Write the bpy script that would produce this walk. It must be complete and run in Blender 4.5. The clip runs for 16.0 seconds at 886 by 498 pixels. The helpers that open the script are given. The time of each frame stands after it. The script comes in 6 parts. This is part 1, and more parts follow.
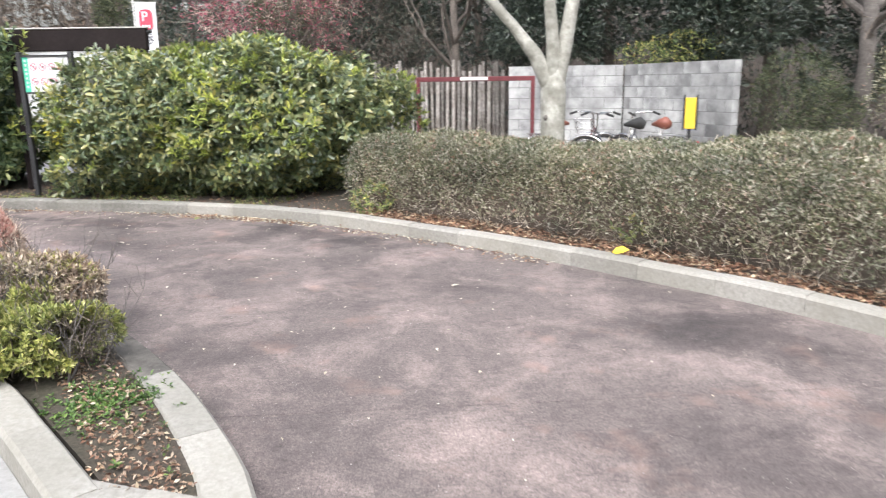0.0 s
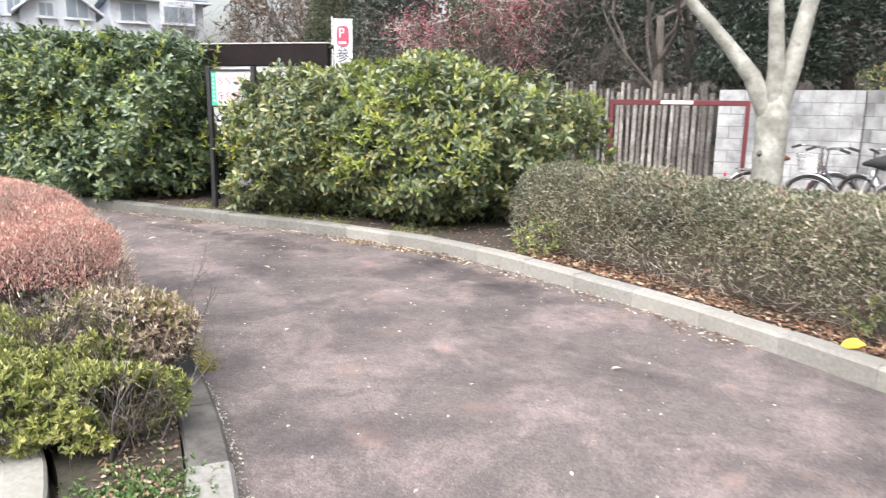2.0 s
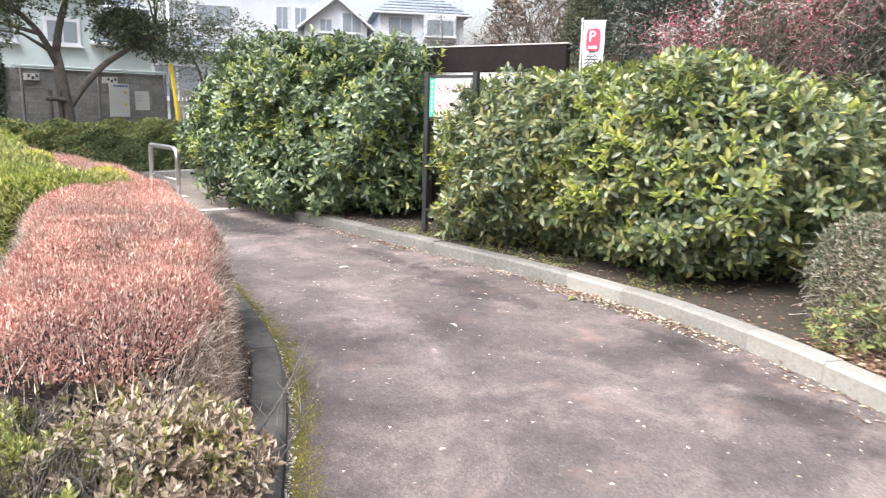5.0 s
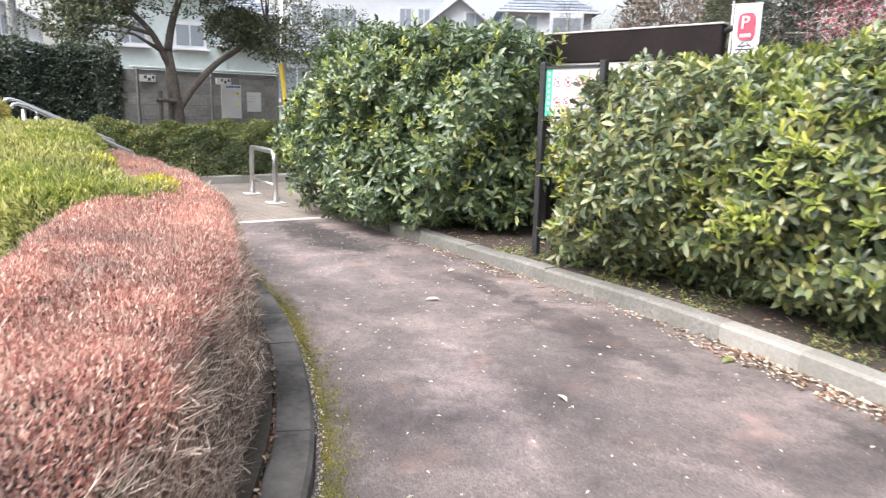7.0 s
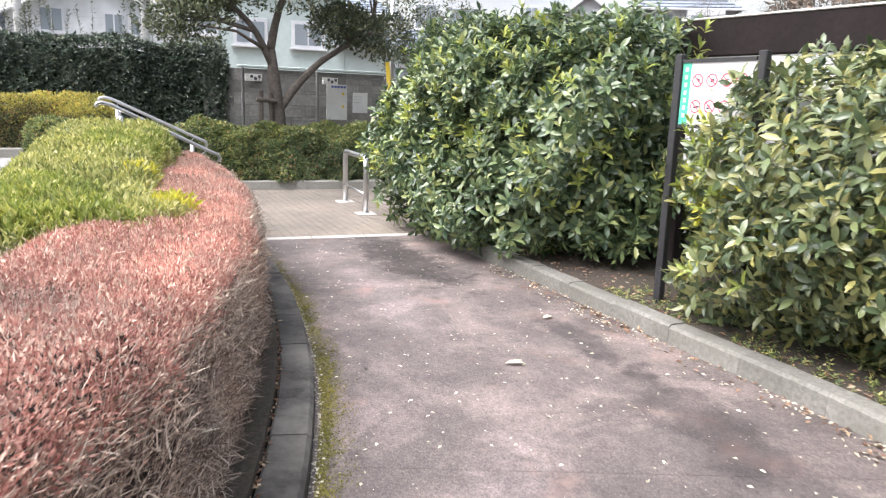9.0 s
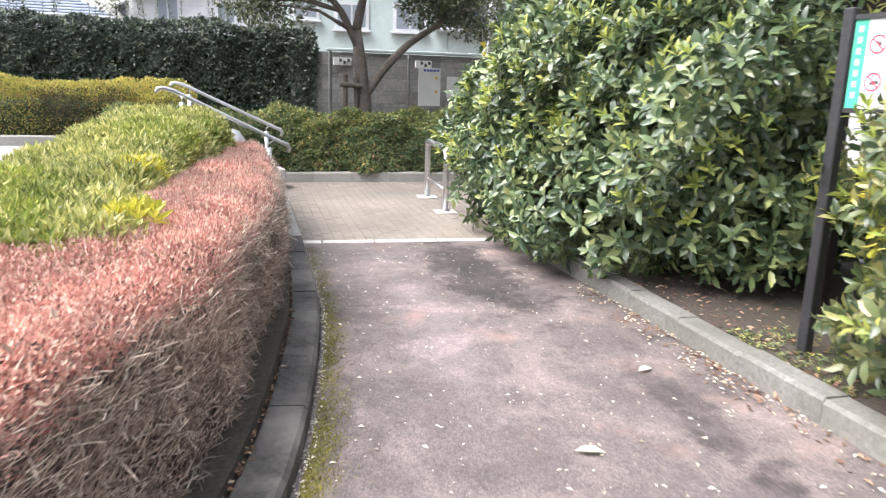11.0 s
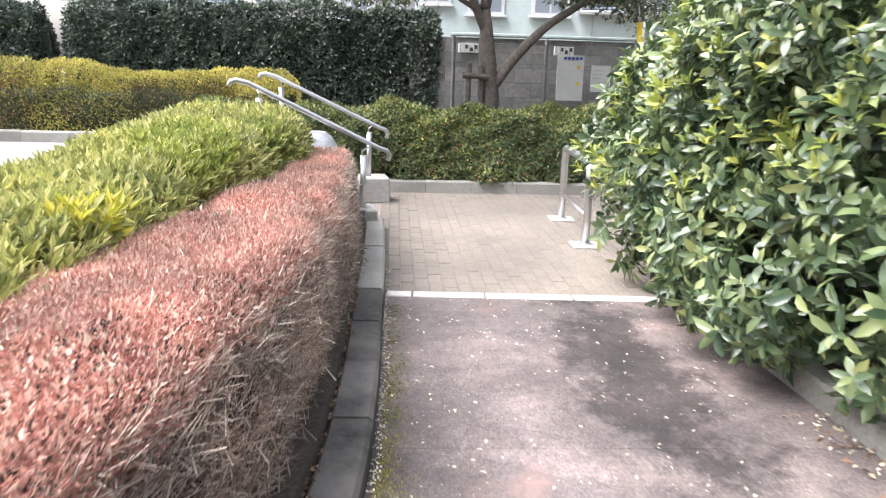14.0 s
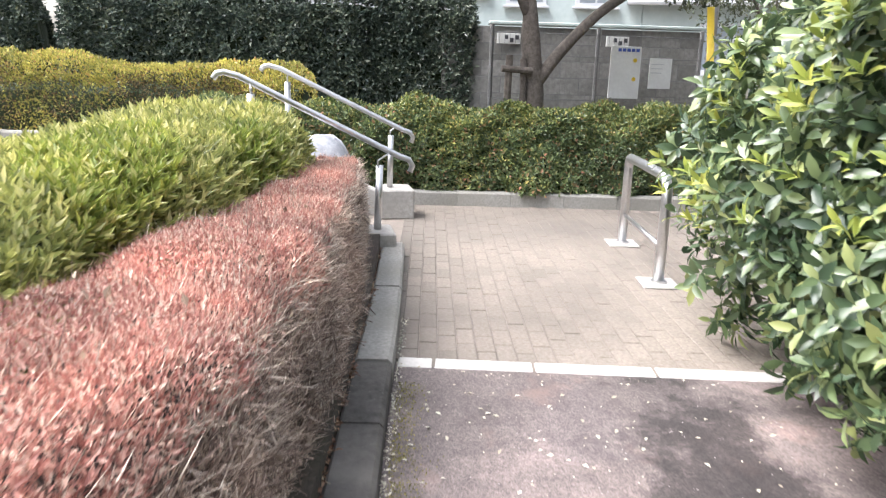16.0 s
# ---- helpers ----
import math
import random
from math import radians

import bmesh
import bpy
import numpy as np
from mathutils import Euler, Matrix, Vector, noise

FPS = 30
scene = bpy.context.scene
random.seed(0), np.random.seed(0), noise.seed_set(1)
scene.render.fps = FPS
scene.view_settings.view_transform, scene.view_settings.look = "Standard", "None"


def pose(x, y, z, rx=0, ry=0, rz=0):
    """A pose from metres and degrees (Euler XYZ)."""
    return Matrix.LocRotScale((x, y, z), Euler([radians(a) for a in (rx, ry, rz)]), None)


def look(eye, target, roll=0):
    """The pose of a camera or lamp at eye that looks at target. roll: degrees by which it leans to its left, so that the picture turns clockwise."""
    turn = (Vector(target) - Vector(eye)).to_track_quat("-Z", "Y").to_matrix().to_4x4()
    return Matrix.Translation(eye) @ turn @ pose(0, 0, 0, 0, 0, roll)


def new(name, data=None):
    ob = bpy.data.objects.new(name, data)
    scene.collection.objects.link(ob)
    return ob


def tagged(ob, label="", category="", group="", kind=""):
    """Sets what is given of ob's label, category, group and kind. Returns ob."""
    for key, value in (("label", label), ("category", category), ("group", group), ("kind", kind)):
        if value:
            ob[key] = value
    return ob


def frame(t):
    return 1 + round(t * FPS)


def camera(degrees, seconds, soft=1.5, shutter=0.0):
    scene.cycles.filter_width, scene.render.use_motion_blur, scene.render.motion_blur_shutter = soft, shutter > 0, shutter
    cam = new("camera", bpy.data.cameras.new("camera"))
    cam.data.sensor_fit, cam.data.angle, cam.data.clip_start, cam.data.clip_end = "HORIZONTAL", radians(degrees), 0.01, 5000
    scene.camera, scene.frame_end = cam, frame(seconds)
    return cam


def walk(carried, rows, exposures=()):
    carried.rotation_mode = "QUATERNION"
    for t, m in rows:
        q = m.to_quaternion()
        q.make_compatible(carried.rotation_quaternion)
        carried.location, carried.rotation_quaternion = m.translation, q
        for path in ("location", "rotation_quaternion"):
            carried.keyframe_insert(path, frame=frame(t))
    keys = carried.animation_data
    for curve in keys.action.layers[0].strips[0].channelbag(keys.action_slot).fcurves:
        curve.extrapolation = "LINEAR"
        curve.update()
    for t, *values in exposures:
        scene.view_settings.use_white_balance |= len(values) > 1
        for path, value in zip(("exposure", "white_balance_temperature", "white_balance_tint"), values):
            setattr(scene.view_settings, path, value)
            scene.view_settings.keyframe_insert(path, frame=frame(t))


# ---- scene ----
cam = camera(63.8, 16.0, 1.2, 0.5)
METRES, EYE, TILT, LEAN, TURN = 11.0, 1.5, -13.0, 0.0, 0.0
PATH = [
    (0, (0.995, -0.524, 1.45), (0.855, 1.419, 0.998), -0.8),
    (0.5, (1.067, -0.257, 1.441), (0.778, 1.672, 1.001), -0.3),
    (1, (1.11, -0.042, 1.482), (0.698, 1.867, 1.053), 0.1),
    (1.5, (1.109, 0.235, 1.46), (0.562, 2.114, 1.047), 0.5),
    (2, (1.081, 0.499, 1.5), (0.42, 2.342, 1.095), 0.7),
    (2.5, (1.042, 0.758, 1.51), (0.242, 2.547, 1.11), 0.8),
    (3, (1.006, 1.036, 1.505), (0.101, 2.775, 1.108), 0.9),
    (3.5, (0.911, 1.324, 1.522), (-0.091, 3.01, 1.129), 1.1),
    (4, (0.782, 1.586, 1.496), (-0.307, 3.219, 1.109), 1.1),
    (4.5, (0.614, 1.876, 1.535), (-0.559, 3.449, 1.151), 1.2),
    (4.7, (0.551, 1.97, 1.518), (-0.655, 3.518, 1.132), 1.4),
    (6.8, (-0.252, 3.023, 1.487), (-1.712, 4.335, 1.106), 1.3),
    (7, (-0.339, 3.146, 1.467), (-1.828, 4.424, 1.079), 1.4),
    (7.5, (-0.568, 3.458, 1.472), (-2.124, 4.655, 1.088), 1.4),
    (8, (-0.763, 3.687, 1.481), (-2.364, 4.82, 1.094), 1.6),
    (8.5, (-1.045, 3.965, 1.476), (-2.694, 5.026, 1.084), 1.7),
    (9, (-1.233, 4.131, 1.484), (-2.917, 5.137, 1.092), 2.0),
    (11.5, (-2.53, 5.172, 1.45), (-4.368, 5.823, 1.004), 2.1),
    (12, (-2.908, 5.311, 1.451), (-4.766, 5.892, 0.996), 2.7),
    (12.5, (-3.152, 5.405, 1.462), (-5.027, 5.919, 0.992), 1.8),
    (13, (-3.459, 5.482, 1.481), (-5.345, 5.951, 1.01), 2.0),
    (13.5, (-3.771, 5.584, 1.458), (-5.668, 6.0, 0.981), 1.9),
    (14, (-4.103, 5.675, 1.481), (-6.011, 6.047, 1.008), 1.6),
    (14.5, (-4.459, 5.729, 1.442), (-6.373, 6.057, 0.965), 1.4),
    (15, (-4.785, 5.801, 1.455), (-6.702, 6.107, 0.976), 1.3),
    (15.5, (-5.128, 5.882, 1.415), (-7.047, 6.167, 0.931), 1.3),
    (16, (-5.453, 5.926, 1.438), (-7.374, 6.205, 0.955), 1.7),
]
EXPOSURES = [(0, 1.22, 6200, 11), (3.5, 1.42, 6250, 12), (9, 1.5, 6250, 13), (12, 1.7, 6200, 13), (16, 1.78, 6200, 13)]
walk(cam, [(t, look(eye, target, roll)) for t, eye, target, roll in PATH], EXPOSURES)


# ---- light ----
world = bpy.data.worlds.new("overcast_sky")
scene.world = world
world.use_nodes = True
wn = world.node_tree
sky = wn.nodes.new("ShaderNodeTexSky")
sky.sky_type = "NISHITA"
sky.sun_disc = False
sky.sun_elevation, sky.sun_rotation = radians(52), radians(200)
sky.dust_density, sky.air_density = 6.0, 1.5
hs = wn.nodes.new("ShaderNodeHueSaturation")
hs.inputs["Saturation"].default_value = 0.34
wn.links.new(sky.outputs[0], hs.inputs["Color"])
wn.links.new(hs.outputs[0], wn.nodes["Background"].inputs["Color"])
wn.nodes["Background"].inputs["Strength"].default_value = 0.15
sun = new("sun", bpy.data.lights.new("sun", "SUN"))
sun.data.energy, sun.data.angle, sun.data.color = 1.2, radians(25), (1.0, 0.97, 0.93)
sun.matrix_world = look((8, -12, 22), (0, 0, 0))

rng = np.random.default_rng(7)


# ---- materials ----
def nodes_of(name):
    m = bpy.data.materials.new(name)
    m.use_nodes = True
    t = m.node_tree
    return m, t, t.nodes["Principled BSDF"]


def node(t, kind, **inputs):
    n = t.nodes.new(kind)
    for k, v in inputs.items():
        n.inputs[k.replace("_", " ")].default_value = v
    return n


def ramp(t, colours):
    r = t.nodes.new("ShaderNodeValToRGB")
    e = r.color_ramp.elements
    while len(e) < len(colours):
        e.new(0.5)
    for k, c in enumerate(colours):
        pos, col = c if len(c) == 2 else (k / (len(colours) - 1), c)
        e[k].position, e[k].color = pos, (*col, 1)
    return r


def mix(t, kind, fac, a, b):
    n = t.nodes.new("ShaderNodeMix")
    n.data_type, n.blend_type = "RGBA", kind
    for sock, v in ((n.inputs[0], fac), (n.inputs[6], a), (n.inputs[7], b)):
        if isinstance(v, bpy.types.NodeSocket):
            t.links.new(v, sock)
        else:
            sock.default_value = v if isinstance(v, (int, float)) else (*v, 1)
    return n.outputs[2]


def rough_surface(name, dark, light, grain=60.0, stain=1.2, rough=0.9, bump=0.3, stain_col=None, stain_amt=0.6, metal=0.0, speck=None, vary=0.0, depth=0.006):
    """Colour between dark and light by a fine grain, stains at a larger scale, relief from the grain."""
    m, t, p = nodes_of(name)
    co = t.nodes.new("ShaderNodeTexCoord").outputs["Object"]
    if vary:
        where = t.nodes.new("ShaderNodeVectorMath")
        t.links.new(co, where.inputs[0])
        t.links.new(t.nodes.new("ShaderNodeObjectInfo").outputs["Location"], where.inputs[1])
        co = where.outputs[0]
    g = node(t, "ShaderNodeTexNoise", Scale=grain, Detail=6.0, Roughness=0.65)
    s = node(t, "ShaderNodeTexNoise", Scale=stain, Detail=5.0, Roughness=0.6)
    for n in (g, s):
        t.links.new(co, n.inputs["Vector"])
    gr = ramp(t, [(0.3, dark), (0.7, light)])
    t.links.new(g.outputs[0], gr.inputs[0])
    sr = ramp(t, [(0.38, (0, 0, 0)), (0.66, (1, 1, 1))])
    t.links.new(s.outputs[0], sr.inputs[0])
    k = node(t, "ShaderNodeMath")
    k.operation = "MULTIPLY"
    t.links.new(sr.outputs[0], k.inputs[0])
    k.inputs[1].default_value = stain_amt
    col = mix(t, "MIX", k.outputs[0], gr.outputs[0], stain_col or tuple(0.6 * c for c in dark))
    if speck:
        v = node(t, "ShaderNodeTexVoronoi", Scale=speck[0])
        t.links.new(co, v.inputs["Vector"])
        vr = ramp(t, [(0.0, (1, 1, 1)), (speck[2], (0, 0, 0))])
        t.links.new(v.outputs["Distance"], vr.inputs[0])
        col = mix(t, "MIX", vr.outputs[0], col, speck[1])
    if vary:
        info = t.nodes.new("ShaderNodeObjectInfo")
        vr = ramp(t, [(0.0, (1 - vary,) * 3), (1.0, (1 + vary,) * 3)])
        t.links.new(info.outputs["Random"], vr.inputs[0])
        col = mix(t, "MULTIPLY", 1.0, col, vr.outputs[0])
    t.links.new(col, p.inputs["Base Color"])
    p.inputs["Roughness"].default_value, p.inputs["Metallic"].default_value = rough, metal
    b = node(t, "ShaderNodeBump", Strength=bump, Distance=depth)
    t.links.new(g.outputs[0], b.inputs["Height"])
    t.links.new(b.outputs[0], p.inputs["Normal"])
    return m


def leaf_material(name, colours, rough=0.45, through_light=0.25, spec=0.5):
    """Leaves: each one takes its own colour from the list; some light passes through."""
    m, t, p = nodes_of(name)
    geo = t.nodes.new("ShaderNodeNewGeometry")
    r = ramp(t, colours)
    t.links.new(geo.outputs["Random Per Island"], r.inputs[0])
    co = t.nodes.new("ShaderNodeTexCoord").outputs["Object"]
    n = node(t, "ShaderNodeTexNoise", Scale=2.2, Detail=3.0)
    t.links.new(co, n.inputs["Vector"])
    nr = ramp(t, [(0.3, (0.62, 0.66, 0.6)), (0.7, (1.2, 1.15, 1.0))])
    t.links.new(n.outputs[0], nr.inputs[0])
    col = mix(t, "MULTIPLY", 1.0, r.outputs[0], nr.outputs[0])
    t.links.new(col, p.inputs["Base Color"])
    p.inputs["Roughness"].default_value = rough
    p.inputs["Specular IOR Level"].default_value = spec
    if through_light:
        tr = t.nodes.new("ShaderNodeBsdfTranslucent")
        t.links.new(col, tr.inputs["Color"])
        ms = node(t, "ShaderNodeMixShader", Fac=through_light)
        t.links.new(p.outputs[0], ms.inputs[1])
        t.links.new(tr.outputs[0], ms.inputs[2])
        t.links.new(ms.outputs[0], t.nodes["Material Output"].inputs["Surface"])
    return m


def worn_paving():
    """Pinkish grey paving: sandy grain, pale patches of wear and painted sheen, dark damp stains with shrub shade
    painted in, and a fine scatter of light aggregate.
    """
    m, t, p = nodes_of("worn_pink_grey_paving")
    co = t.nodes.new("ShaderNodeTexCoord").outputs["Object"]

    def layer(scale, lo, hi, detail=6.0, rough=0.6, distortion=0.0):
        n = node(t, "ShaderNodeTexNoise", Scale=scale, Detail=detail, Roughness=rough, Distortion=distortion)
        t.links.new(co, n.inputs["Vector"])
        r = ramp(t, [(lo, (0, 0, 0)), (hi, (1, 1, 1))])
        t.links.new(n.outputs[0], r.inputs[0])
        return r.outputs[0], n.outputs[0]

    grain, raw = layer(130, 0.3, 0.72, 4.0, 0.7)
    worn, _ = layer(1.5, 0.46, 0.66, 8.0, 0.66, 0.6)
    damp, _ = layer(0.62, 0.47, 0.66, 8.0, 0.62, 0.4)
    blotch, _ = layer(5.0, 0.5, 0.72, 7.0, 0.7)
    rust, _ = layer(2.1, 0.58, 0.74, 5.0, 0.6)
    grit, _ = layer(55, 0.38, 0.62, 3.0, 0.8)
    streak, _ = layer(16, 0.42, 0.62, 4.0, 0.7)
    col = mix(t, "MIX", grain, (0.05, 0.04, 0.038), (0.162, 0.137, 0.131))
    col = mix(t, "MULTIPLY", grit, col, (1.75, 1.72, 1.7))
    col = mix(t, "MULTIPLY", streak, col, (0.8, 0.8, 0.8))
    col = mix(t, "MIX", rust, col, (0.2, 0.138, 0.12))
    # wear, with contrast raised to paint a whitish sheen as well
    col = mix(t, "MULTIPLY", worn, col, (1.85, 1.8, 1.76))
    col = mix(t, "MULTIPLY", blotch, col, (0.74, 0.74, 0.75))
    col = mix(t, "MULTIPLY", damp, col, (0.42, 0.42, 0.44))
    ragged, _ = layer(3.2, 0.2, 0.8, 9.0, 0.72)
    # ellipses: damp stains plus painted shrub shade by the kerb; above 1 they lighten
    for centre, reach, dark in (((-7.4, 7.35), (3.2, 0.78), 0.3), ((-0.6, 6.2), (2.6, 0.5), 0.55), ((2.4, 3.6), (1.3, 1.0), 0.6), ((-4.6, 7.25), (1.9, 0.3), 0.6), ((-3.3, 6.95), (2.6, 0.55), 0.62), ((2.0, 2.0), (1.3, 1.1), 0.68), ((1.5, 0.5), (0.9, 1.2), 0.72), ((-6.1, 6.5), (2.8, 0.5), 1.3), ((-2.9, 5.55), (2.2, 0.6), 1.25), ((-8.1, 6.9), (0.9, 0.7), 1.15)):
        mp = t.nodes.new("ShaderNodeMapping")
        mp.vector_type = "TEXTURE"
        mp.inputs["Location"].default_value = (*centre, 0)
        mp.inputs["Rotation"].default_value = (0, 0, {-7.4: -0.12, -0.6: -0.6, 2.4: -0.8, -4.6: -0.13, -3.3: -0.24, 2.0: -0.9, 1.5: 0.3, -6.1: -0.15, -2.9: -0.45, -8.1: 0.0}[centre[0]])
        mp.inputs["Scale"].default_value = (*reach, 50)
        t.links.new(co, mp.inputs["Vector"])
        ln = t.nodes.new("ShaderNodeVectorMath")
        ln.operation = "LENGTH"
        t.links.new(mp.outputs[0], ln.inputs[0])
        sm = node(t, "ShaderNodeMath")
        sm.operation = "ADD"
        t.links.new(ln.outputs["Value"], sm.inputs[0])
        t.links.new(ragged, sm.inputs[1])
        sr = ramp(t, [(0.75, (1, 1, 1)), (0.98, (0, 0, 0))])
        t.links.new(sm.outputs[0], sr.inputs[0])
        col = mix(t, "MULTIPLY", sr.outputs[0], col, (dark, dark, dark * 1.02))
    v = node(t, "ShaderNodeTexVoronoi", Scale=38)
    v.feature = "F1"
    t.links.new(co, v.inputs["Vector"])
    vr = ramp(t, [(0.0, (1, 1, 1)), (0.1, (1, 1, 1)), (0.13, (0, 0, 0))])
    t.links.new(v.outputs["Distance"], vr.inputs[0])
    sparse, _ = layer(9.0, 0.55, 0.6, 3.0)
    k = node(t, "ShaderNodeMath")
    k.operation = "MULTIPLY"
    t.links.new(vr.outputs[0], k.inputs[0])
    t.links.new(sparse, k.inputs[1])
    col = mix(t, "MIX", k.outputs[0], col, (0.4, 0.37, 0.35))
    t.links.new(col, p.inputs["Base Color"])
    p.inputs["Roughness"].default_value = 0.82
    b = node(t, "ShaderNodeBump", Strength=0.6, Distance=0.004)
    t.links.new(raw, b.inputs["Height"])
    t.links.new(b.outputs[0], p.inputs["Normal"])
    return m


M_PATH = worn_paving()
M_SAND = rough_surface("sandy_joint", (0.18, 0.152, 0.13), (0.27, 0.232, 0.198), 60, 2)
M_SUB = rough_surface("joint_filler", (0.06, 0.055, 0.05), (0.12, 0.11, 0.1), 40, 2)
M_KERB = rough_surface("pale_kerb_concrete", (0.21, 0.2, 0.182), (0.35, 0.337, 0.31), 45, 1.6, 0.9, 0.35, (0.2, 0.19, 0.16), 0.65, vary=0.14)
# age and stains, darkened further by shrub shade painted into the colour
M_KERB_OLD_SHADE = rough_surface("aged_kerb_with_shrub_shade", (0.13, 0.125, 0.112), (0.27, 0.26, 0.24), 40, 1.8, 0.9, 0.4, (0.1, 0.097, 0.08), 0.65, vary=0.16)
# core of the red hedge; its darkness paints the shade between the twigs
M_TWIGCORE = rough_surface("inner_twigs_with_gap_shade", (0.025, 0.017, 0.016), (0.1, 0.072, 0.067), 60, 6, 0.95, 1.0, (0.03, 0.021, 0.02), 0.6, depth=0.03)
M_KERB_DARK = rough_surface("blackened_kerb_concrete", (0.024, 0.022, 0.02), (0.072, 0.067, 0.061), 34, 2.6, 0.9, 0.7, (0.23, 0.21, 0.19), 0.6, vary=0.2, speck=(26, (0.26, 0.25, 0.22), 0.09))
M_SOIL = rough_surface("dark_bed_soil", (0.026, 0.02, 0.017), (0.095, 0.073, 0.06), 45, 1.5, 1.0, 0.9, (0.035, 0.04, 0.02), 0.5, speck=(55, (0.08, 0.063, 0.047), 0.12))
M_EARTH = rough_surface("trodden_earth", (0.12, 0.1, 0.08), (0.27, 0.23, 0.19), 14, 0.25, 1.0, 0.5)
M_HILL = rough_surface("leaf_litter_slope", (0.05, 0.042, 0.035), (0.13, 0.105, 0.09), 8, 0.2, 1.0, 0.8)
M_PLAZA = rough_surface("light_grey_paving", (0.22, 0.218, 0.212), (0.33, 0.327, 0.322), 40, 0.6, 0.9, 0.2, (0.2, 0.197, 0.192), 0.5)
M_LOT = rough_surface("grey_asphalt", (0.12, 0.12, 0.125), (0.26, 0.26, 0.265), 60, 0.5, 0.9, 0.3)
M_BRICK = rough_surface("buff_brick_paver", (0.165, 0.14, 0.115), (0.27, 0.232, 0.196), 45, 0.7, 0.9, 0.3, (0.115, 0.1, 0.086), 0.75, vary=0.07)
M_WHITE_STONE = rough_surface("white_edging_stone", (0.42, 0.4, 0.375), (0.58, 0.56, 0.53), 30, 2.5, 0.85, 0.2, (0.38, 0.36, 0.33), 0.6, vary=0.08)
M_STEP = rough_surface("step_concrete", (0.26, 0.247, 0.226), (0.42, 0.4, 0.375), 30, 2, 0.9, 0.25, (0.26, 0.25, 0.23), 0.6, vary=0.08)
M_ROCK = rough_surface("grey_boulder", (0.25, 0.26, 0.28), (0.52, 0.53, 0.56), 14, 3, 0.85, 0.6)
M_STEEL = rough_surface("brushed_steel", (0.5, 0.5, 0.51), (0.68, 0.68, 0.69), 90, 4, 0.3, 0.05, (0.42, 0.4, 0.37), 0.4, metal=0.9)
M_GALV = rough_surface("weathered_galvanised_steel", (0.16, 0.16, 0.16), (0.27, 0.27, 0.27), 60, 4, 0.6, 0.1, (0.12, 0.115, 0.11), 0.5, metal=0.4)
M_BLOCK = rough_surface("mottled_concrete_block", (0.2, 0.203, 0.207), (0.64, 0.645, 0.64), 2.2, 0.7, 0.95, 0.5, (0.07, 0.07, 0.073), 0.8, vary=0.05)
M_PLANKWALL = rough_surface("dark_grey_wall_panel", (0.17, 0.165, 0.155), (0.3, 0.295, 0.28), 14, 1.2, 0.95, 0.35, (0.12, 0.115, 0.11), 0.6, vary=0.14)
M_MORTAR = rough_surface("wall_mortar", (0.14, 0.14, 0.14), (0.26, 0.26, 0.26), 30, 2)
M_STAKE = rough_surface("weathered_wood", (0.15, 0.135, 0.125), (0.42, 0.395, 0.37), 18, 2.5, 0.9, 0.5, (0.09, 0.075, 0.06), 0.6, vary=0.45)
M_BAMBOO = rough_surface("pale_bamboo", (0.45, 0.41, 0.33), (0.68, 0.64, 0.55), 20, 3, 0.6, 0.2, (0.3, 0.26, 0.2), 0.5, vary=0.2)
M_RED = rough_surface("dull_red_paint", (0.1, 0.016, 0.022), (0.16, 0.03, 0.035), 30, 3, 0.55, 0.1)
M_WHITE = rough_surface("white_paint", (0.72, 0.72, 0.7), (0.82, 0.82, 0.8), 20, 2, 0.5, 0.05, (0.6, 0.59, 0.56), 0.4)
M_PANEL = rough_surface("white_sign_sheet", (0.6, 0.6, 0.62), (0.67, 0.67, 0.68), 10, 1.5, 0.4, 0.02, (0.54, 0.54, 0.56), 0.4)
M_BROWN = rough_surface("dark_brown_metal", (0.013, 0.009, 0.009), (0.024, 0.018, 0.018), 30, 2, 0.75, 0.05)
M_BROWN.node_tree.nodes["Principled BSDF"].inputs["Specular IOR Level"].default_value = 0.15
M_BLACK = rough_surface("black_post_paint", (0.015, 0.015, 0.017), (0.035, 0.035, 0.038), 30, 3, 0.5, 0.1)
M_GREEN = rough_surface("green_print", (0.05, 0.42, 0.27), (0.08, 0.5, 0.33), 10, 2, 0.5, 0.0)
M_PRINT = rough_surface("dark_print", (0.04, 0.04, 0.05), (0.09, 0.09, 0.1), 30, 2, 0.6, 0.0)
M_PRINT_RED = rough_surface("red_print", (0.5, 0.05, 0.09), (0.62, 0.08, 0.13), 20, 2, 0.6, 0.0)
M_PRINT_BLUE = rough_surface("blue_print", (0.06, 0.1, 0.42), (0.1, 0.16, 0.5), 20, 2, 0.6, 0.0)
M_GREYPRINT = rough_surface("pale_grey_print", (0.5, 0.5, 0.52), (0.6, 0.6, 0.62), 20, 2, 0.6, 0.0)
M_CLOTH = rough_surface("white_banner_cloth", (0.74, 0.74, 0.77), (0.84, 0.84, 0.86), 120, 2, 0.85, 0.1)
M_YELLOW = rough_surface("yellow_plastic", (0.72, 0.5, 0.02), (0.85, 0.62, 0.05), 10, 2, 0.45, 0.05, (0.6, 0.42, 0.05), 0.4)
M_RUBBER = rough_surface("black_rubber", (0.015, 0.015, 0.015), (0.04, 0.04, 0.04), 60, 3, 0.8, 0.2)
M_SADDLE = rough_surface("brown_leather", (0.16, 0.05, 0.035), (0.26, 0.09, 0.06), 40, 3, 0.5, 0.1)
M_CHROME = rough_surface("dull_chrome", (0.55, 0.55, 0.56), (0.75, 0.75, 0.76), 60, 4, 0.25, 0.02, metal=1.0)
